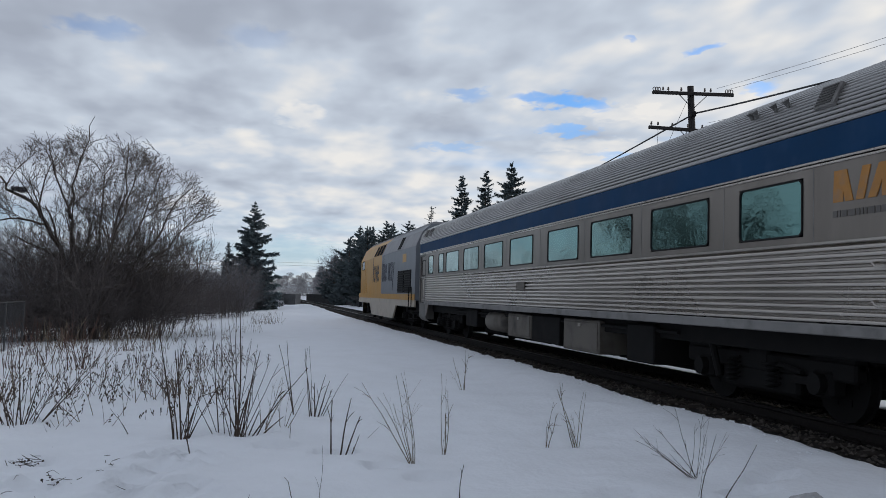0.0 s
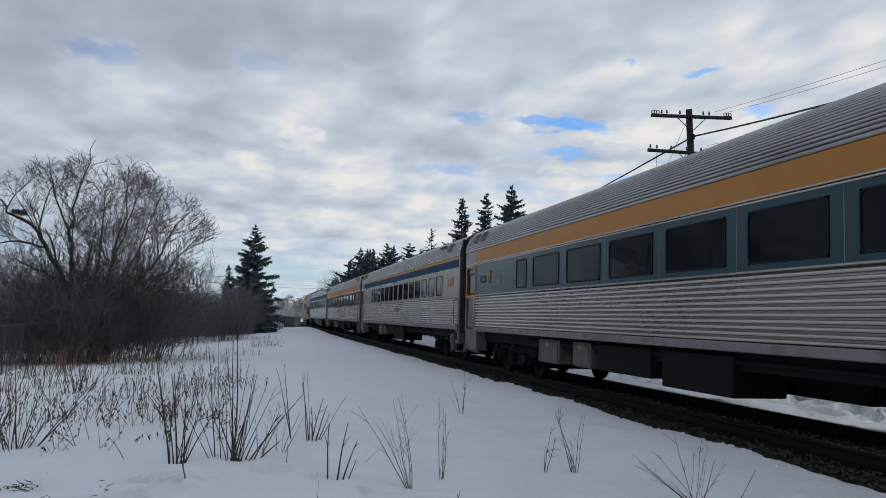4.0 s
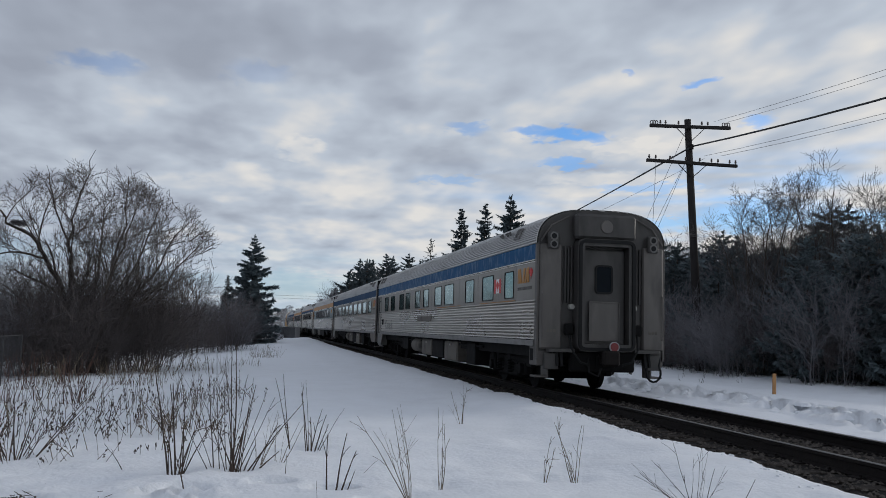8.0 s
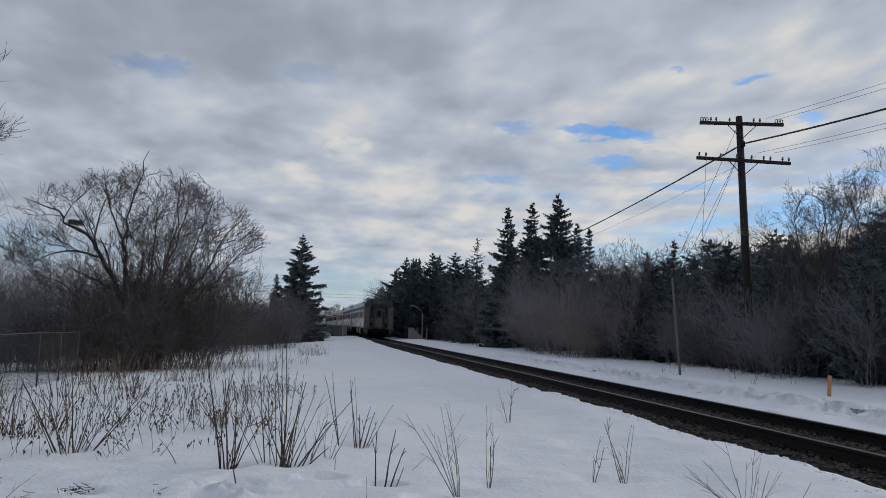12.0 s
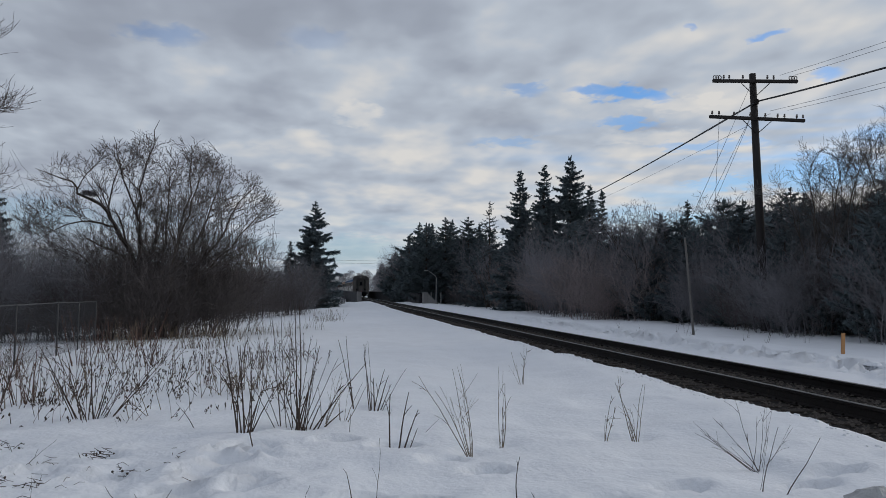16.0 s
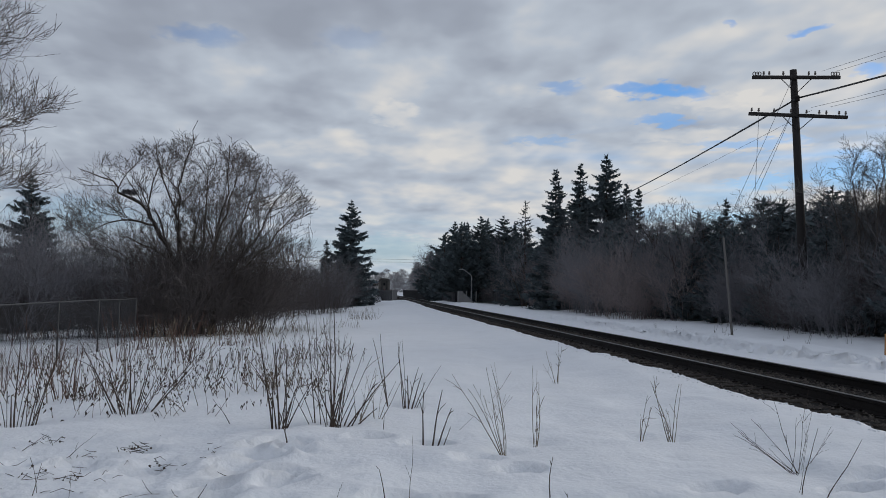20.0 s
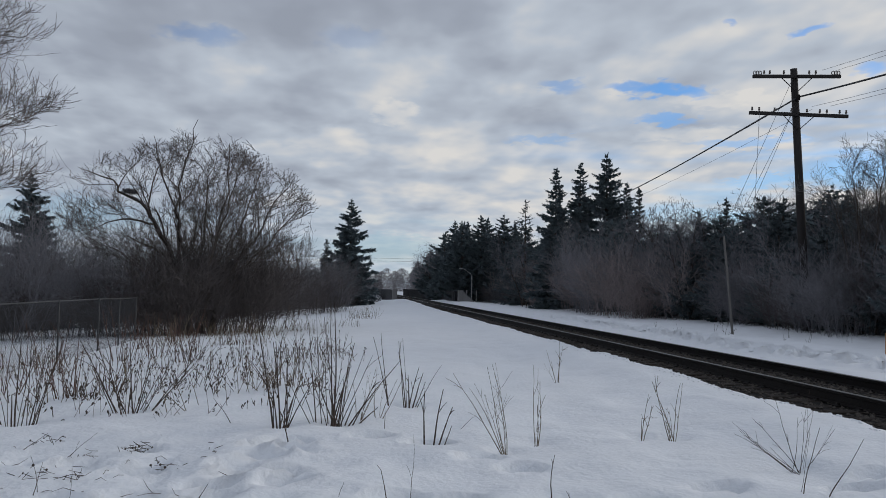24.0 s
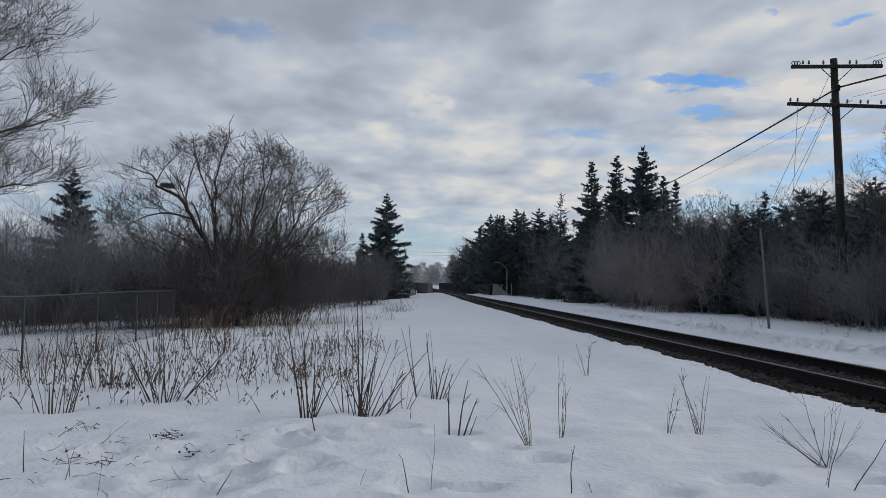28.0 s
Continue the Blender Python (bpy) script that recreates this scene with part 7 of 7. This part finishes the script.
# knots of dead seed heads fallen on the snow
for k, (x, y, m) in enumerate(((-1.51, 8.83, 26), (-2.5, 9.3, 12), (-1.77, 7.55, 10), (-2.1, 7.75, 7), (-1.1, 7.9, 9), (-0.75, 8.4, 6))):
    rg, g = random.Random(600 + k), Geo()
    for _ in range(m):
        c = Vector((rg.gauss(0, 0.08), rg.gauss(0, 0.08), abs(rg.gauss(0, 0.035))))
        d = Vector((rg.gauss(0, 1), rg.gauss(0, 1), rg.gauss(0, 0.35))).normalized() * rg.uniform(0.02, 0.07)
        g.tube([tuple(c - d), tuple(c), tuple(c + d)], [0.003, 0.0035, 0.002], 3)
        if rg.random() < 0.4:
            g.tube([tuple(c + d * 0.9), tuple(c + d), tuple(c + d * 1.15)], [0.004, 0.013, 0.005], 5)
    solid("seed_head_litter", g, SEED, "tangled dead seed heads lying on snow", "twigs", "fallen seed heads", kind="", at=pose(x, y, ground_z(x, y) + 0.012))
# reddish upright thickets beside the wire fence
for i, (x, y, n, h, a) in enumerate(((-3.6, 13.4, 14, 0.9, 0.3), (-3.2, 13.8, 12, 0.8, 0.4), (-4.6, 20.0, 16, 1.3, 0.3), (-4.1, 20.5, 14, 1.1, 0.35), (-3.0, 19.0, 12, 1.0, 0.4), (-5.2, 17.0, 12, 1.2, 0.3), (-4.9, 14.2, 10, 1.2, 0.35), (-3.4, 22.0, 12, 1.0, 0.3),
                                     (-5.3, 24.0, 14, 1.3, 0.3), (-4.5, 26.0, 14, 1.2, 0.4), (-2.6, 24.5, 12, 0.9, 0.4))):
    stalks(x, y, 700 + i, n, h, -a, a, STALKRED, 0.0075, 3, "reddish upright weed thicket beside a fence", 0.22)
# seed-headed weeds between the taller clumps
for i in range(24):
    weed(rs.uniform(-4.3, -0.3), rs.uniform(11.2, 15.5), 420 + i, rs.randint(3, 7), rs.uniform(0.3, 0.6), rs.uniform(0.5, 1.0), 4, rs.choice((STALK, STALK, STALKPALE)), 0.0066, heads=True, flop=0.5, loose=0.9, group="dry growth before the bushes", label="dry branching weeds with seed heads in snow")
for i in range(6):
    weed(-0.9 + 0.16 * i, rs.uniform(13.2, 14.2), 460 + i, 12, rs.uniform(0.6, 0.8), 0.6, 2, STALKPALE, 0.006, loose=0.7, group="dry growth before the bushes", label="dense pale brown weed clump in snow")
for i in range(46):
    x = rs.uniform(-3.6, 0.2)
    weed(x, rs.uniform(10.8, 18.0), 800 + i, rs.randint(2, 4), rs.uniform(0.25, 0.55), 0.3, 3, rs.choice((STALK, STALKRED)), 0.0046, heads=True, flop=rs.choice((-0.6, 0.6)), loose=0.8, group="dry growth before the bushes", label="dry branching weeds with seed heads in snow")
# taller dry growth before the bushes
for i in range(60):
    x = rs.uniform(-6.0, 0.6)
    y = rs.uniform(12.5, 20) if x < -1.2 else rs.uniform(14.5, 22)
    weed(x, y, 230 + i, rs.randint(4, 11), rs.uniform(0.4, 0.95), rs.uniform(0.4, 1.1), 3, rs.choice((STALK, STALKRED, STALKPALE)), 0.0064, heads=i % 2 == 0, loose=0.9, group="dry growth before the bushes", label="dry weeds with seed heads in snow")
for i in range(30):
    x = rs.uniform(-5.5, 1.8)
    y = rs.uniform(23, 34) + max(0, x + 2) * 5
    weed(x, y, 330 + i, rs.randint(10, 16), rs.uniform(0.6, 1.1), 0.9, 2, STALKPALE, 0.008, group="dry growth before the bushes", loose=0.8, label="tuft of pale dead grass in snow")
for i in range(9):
    weed(rs.uniform(10.6, 15), rs.uniform(20, 30), 380 + i, 3, 0.5, 0.4, 1, STALK, 0.005, label="single dead stalk in snow")


# ---------------------------------------------------------------- clods, litter and a stone
def lump(rng, g, x, y, z, a, b, h):
    ring = [(x + a * math.cos(t) * rng.uniform(0.75, 1.2), y + b * math.sin(t) * rng.uniform(0.75, 1.2)) for t in [k * 1.0472 for k in range(6)]]
    v = [(p, q, z - 0.04) for p, q in ring] + [(x + (p - x) * 0.62, y + (q - y) * 0.62, z + h * rng.uniform(0.7, 1.0)) for p, q in ring] + [(x, y, z + h)]
    g.add(v, [(k, (k + 1) % 6, (k + 1) % 6 + 6, k + 6) for k in range(6)] + [(k + 6, (k + 1) % 6 + 6, 12) for k in range(6)])


def snow_clods():
    rng = random.Random(61)
    g = Geo()
    for i in range(170):
        y = 13 + 34 * rng.random() ** 1.3
        x = 10.5 + 0.2 * math.sin(y * 0.5) + rng.gauss(0, 0.35)
        w = rng.uniform(0.06, 0.2)
        lump(rng, g, x, y, ground_z(x, y), w, w * rng.uniform(0.8, 1.6), rng.uniform(0.012, 0.035))
    for i in range(500):
        y = rng.uniform(8, 34)
        x = 6.3 + rng.gauss(0, 0.12)
        w = rng.uniform(0.012, 0.035)
        lump(rng, g, x, y, ground_z(x, y), w, w * 1.4, w * rng.uniform(0.3, 0.6))
    solid("snow_clods", g, SNOW, "broken clods of trodden crusted snow", "snow", kind="stuff", smooth=True)
    t = Geo()
    for i in range(46):
        x, y = rng.gauss(-1.9, 0.7), rng.gauss(7.6, 0.9)
        a, ln, z = rng.uniform(0, 6.28), rng.uniform(0.05, 0.28), ground_z(x, y) + 0.008
        t.tube([(x, y, z), (x + math.cos(a) * ln * 0.5, y + math.sin(a) * ln * 0.5, z + rng.uniform(0, 0.03)), (x + math.cos(a) * ln, y + math.sin(a) * ln, z + rng.uniform(-0.01, 0.07))], [0.003, 0.0025, 0.0015], 3)
    solid("twig_litter", t, STALK, "broken dead stalks lying on the snow", "twigs", kind="stuff")


snow_clods()
stone = Geo()
for j in range(9):
    for i in range(16):
        a, b = 6.2832 * i / 16, math.pi * (j / 8 - 0.5)
        d = Vector((math.cos(a) * math.cos(b), math.sin(a) * math.cos(b), math.sin(b)))
        d *= 1 + 0.35 * noise.noise(d * 1.7) + 0.15 * noise.noise(d * 5.0)
        stone.v.append((d.x * 0.2, d.y * 0.16, d.z * 0.17))
stone.f = [(j * 16 + i, j * 16 + (i + 1) % 16, j * 16 + 16 + (i + 1) % 16, j * 16 + 16 + i) for j in range(8) for i in range(16)]
solid("ice_lump", stone, DIRTYSNOW, "rough lump of dirty ice and snow", "ice", at=pose(4.55, 5.93, ground_z(4.55, 5.93) + 0.02))


# ---------------------------------------------------------------- loose ballast stones
def stones():
    rng = random.Random(9)
    g = Geo()
    for i in range(9000):
        y = 7 + 45 * rng.random() ** 1.7
        x = rng.uniform(6.2, 9.0)
        s = rng.uniform(0.018, 0.04)
        z = -0.155 - 0.03 * abs(x - 8) - 0.2 * smoothstep(6.75, 5.9, x)
        v = [(x + s * rng.uniform(0.6, 1.2) * a, y + s * rng.uniform(0.6, 1.2) * b, z + s * rng.uniform(0.4, 0.9) * c) for a, b, c in ((1, 0, 0), (-1, 0, 0), (0, 1, 0), (0, -1, 0), (0, 0, 1), (0, 0, -1))]
        g.add(v, [(0, 2, 4), (2, 1, 4), (1, 3, 4), (3, 0, 4), (2, 0, 5), (1, 2, 5), (3, 1, 5), (0, 3, 5)])
    solid("ballast_stones", g, STONE, "loose crushed stones between the rails", "ballast", kind="stuff")


stones()


# ---------------------------------------------------------------- what moves
def motions():
    """The train runs away along the straight track at a steady speed."""
    speed, tail0, pitch = 17.65, 9.17 - 17.65 * 7.5, 26.0
    times = [0, 1 / 30, 1, 2, 3, 4, 6, 8, 10, 12, 14, 16, 18, 20, 22, 24, 26, 28 - 1 / 30, 28]
    for k, car in enumerate(COACHES):
        start = tail0 + pitch * (5 - k)
        walk(car, [(t, pose(TRACK_X, start + speed * t, 0)) for t in times])
    start = tail0 + pitch * 6 + 0.2
    walk(loco, [(t, pose(TRACK_X, start + speed * t, 0)) for t in times])
    # the wheels roll without slipping
    step = 1 / 30
    turn = math.degrees(speed * step / 0.458)
    rows = [(i * step, pose(0, 0, 0, -turn * i, 0, 0)) for i in range(28 * 30 + 1)]
    first = WHEELSETS[0]
    walk(first, rows)
    for w in WHEELSETS[1:]:
        w.rotation_mode = "QUATERNION"
        w.animation_data_create()
        w.animation_data.action = first.animation_data.action
        w.animation_data.action_slot = first.animation_data.action_slot


motions()
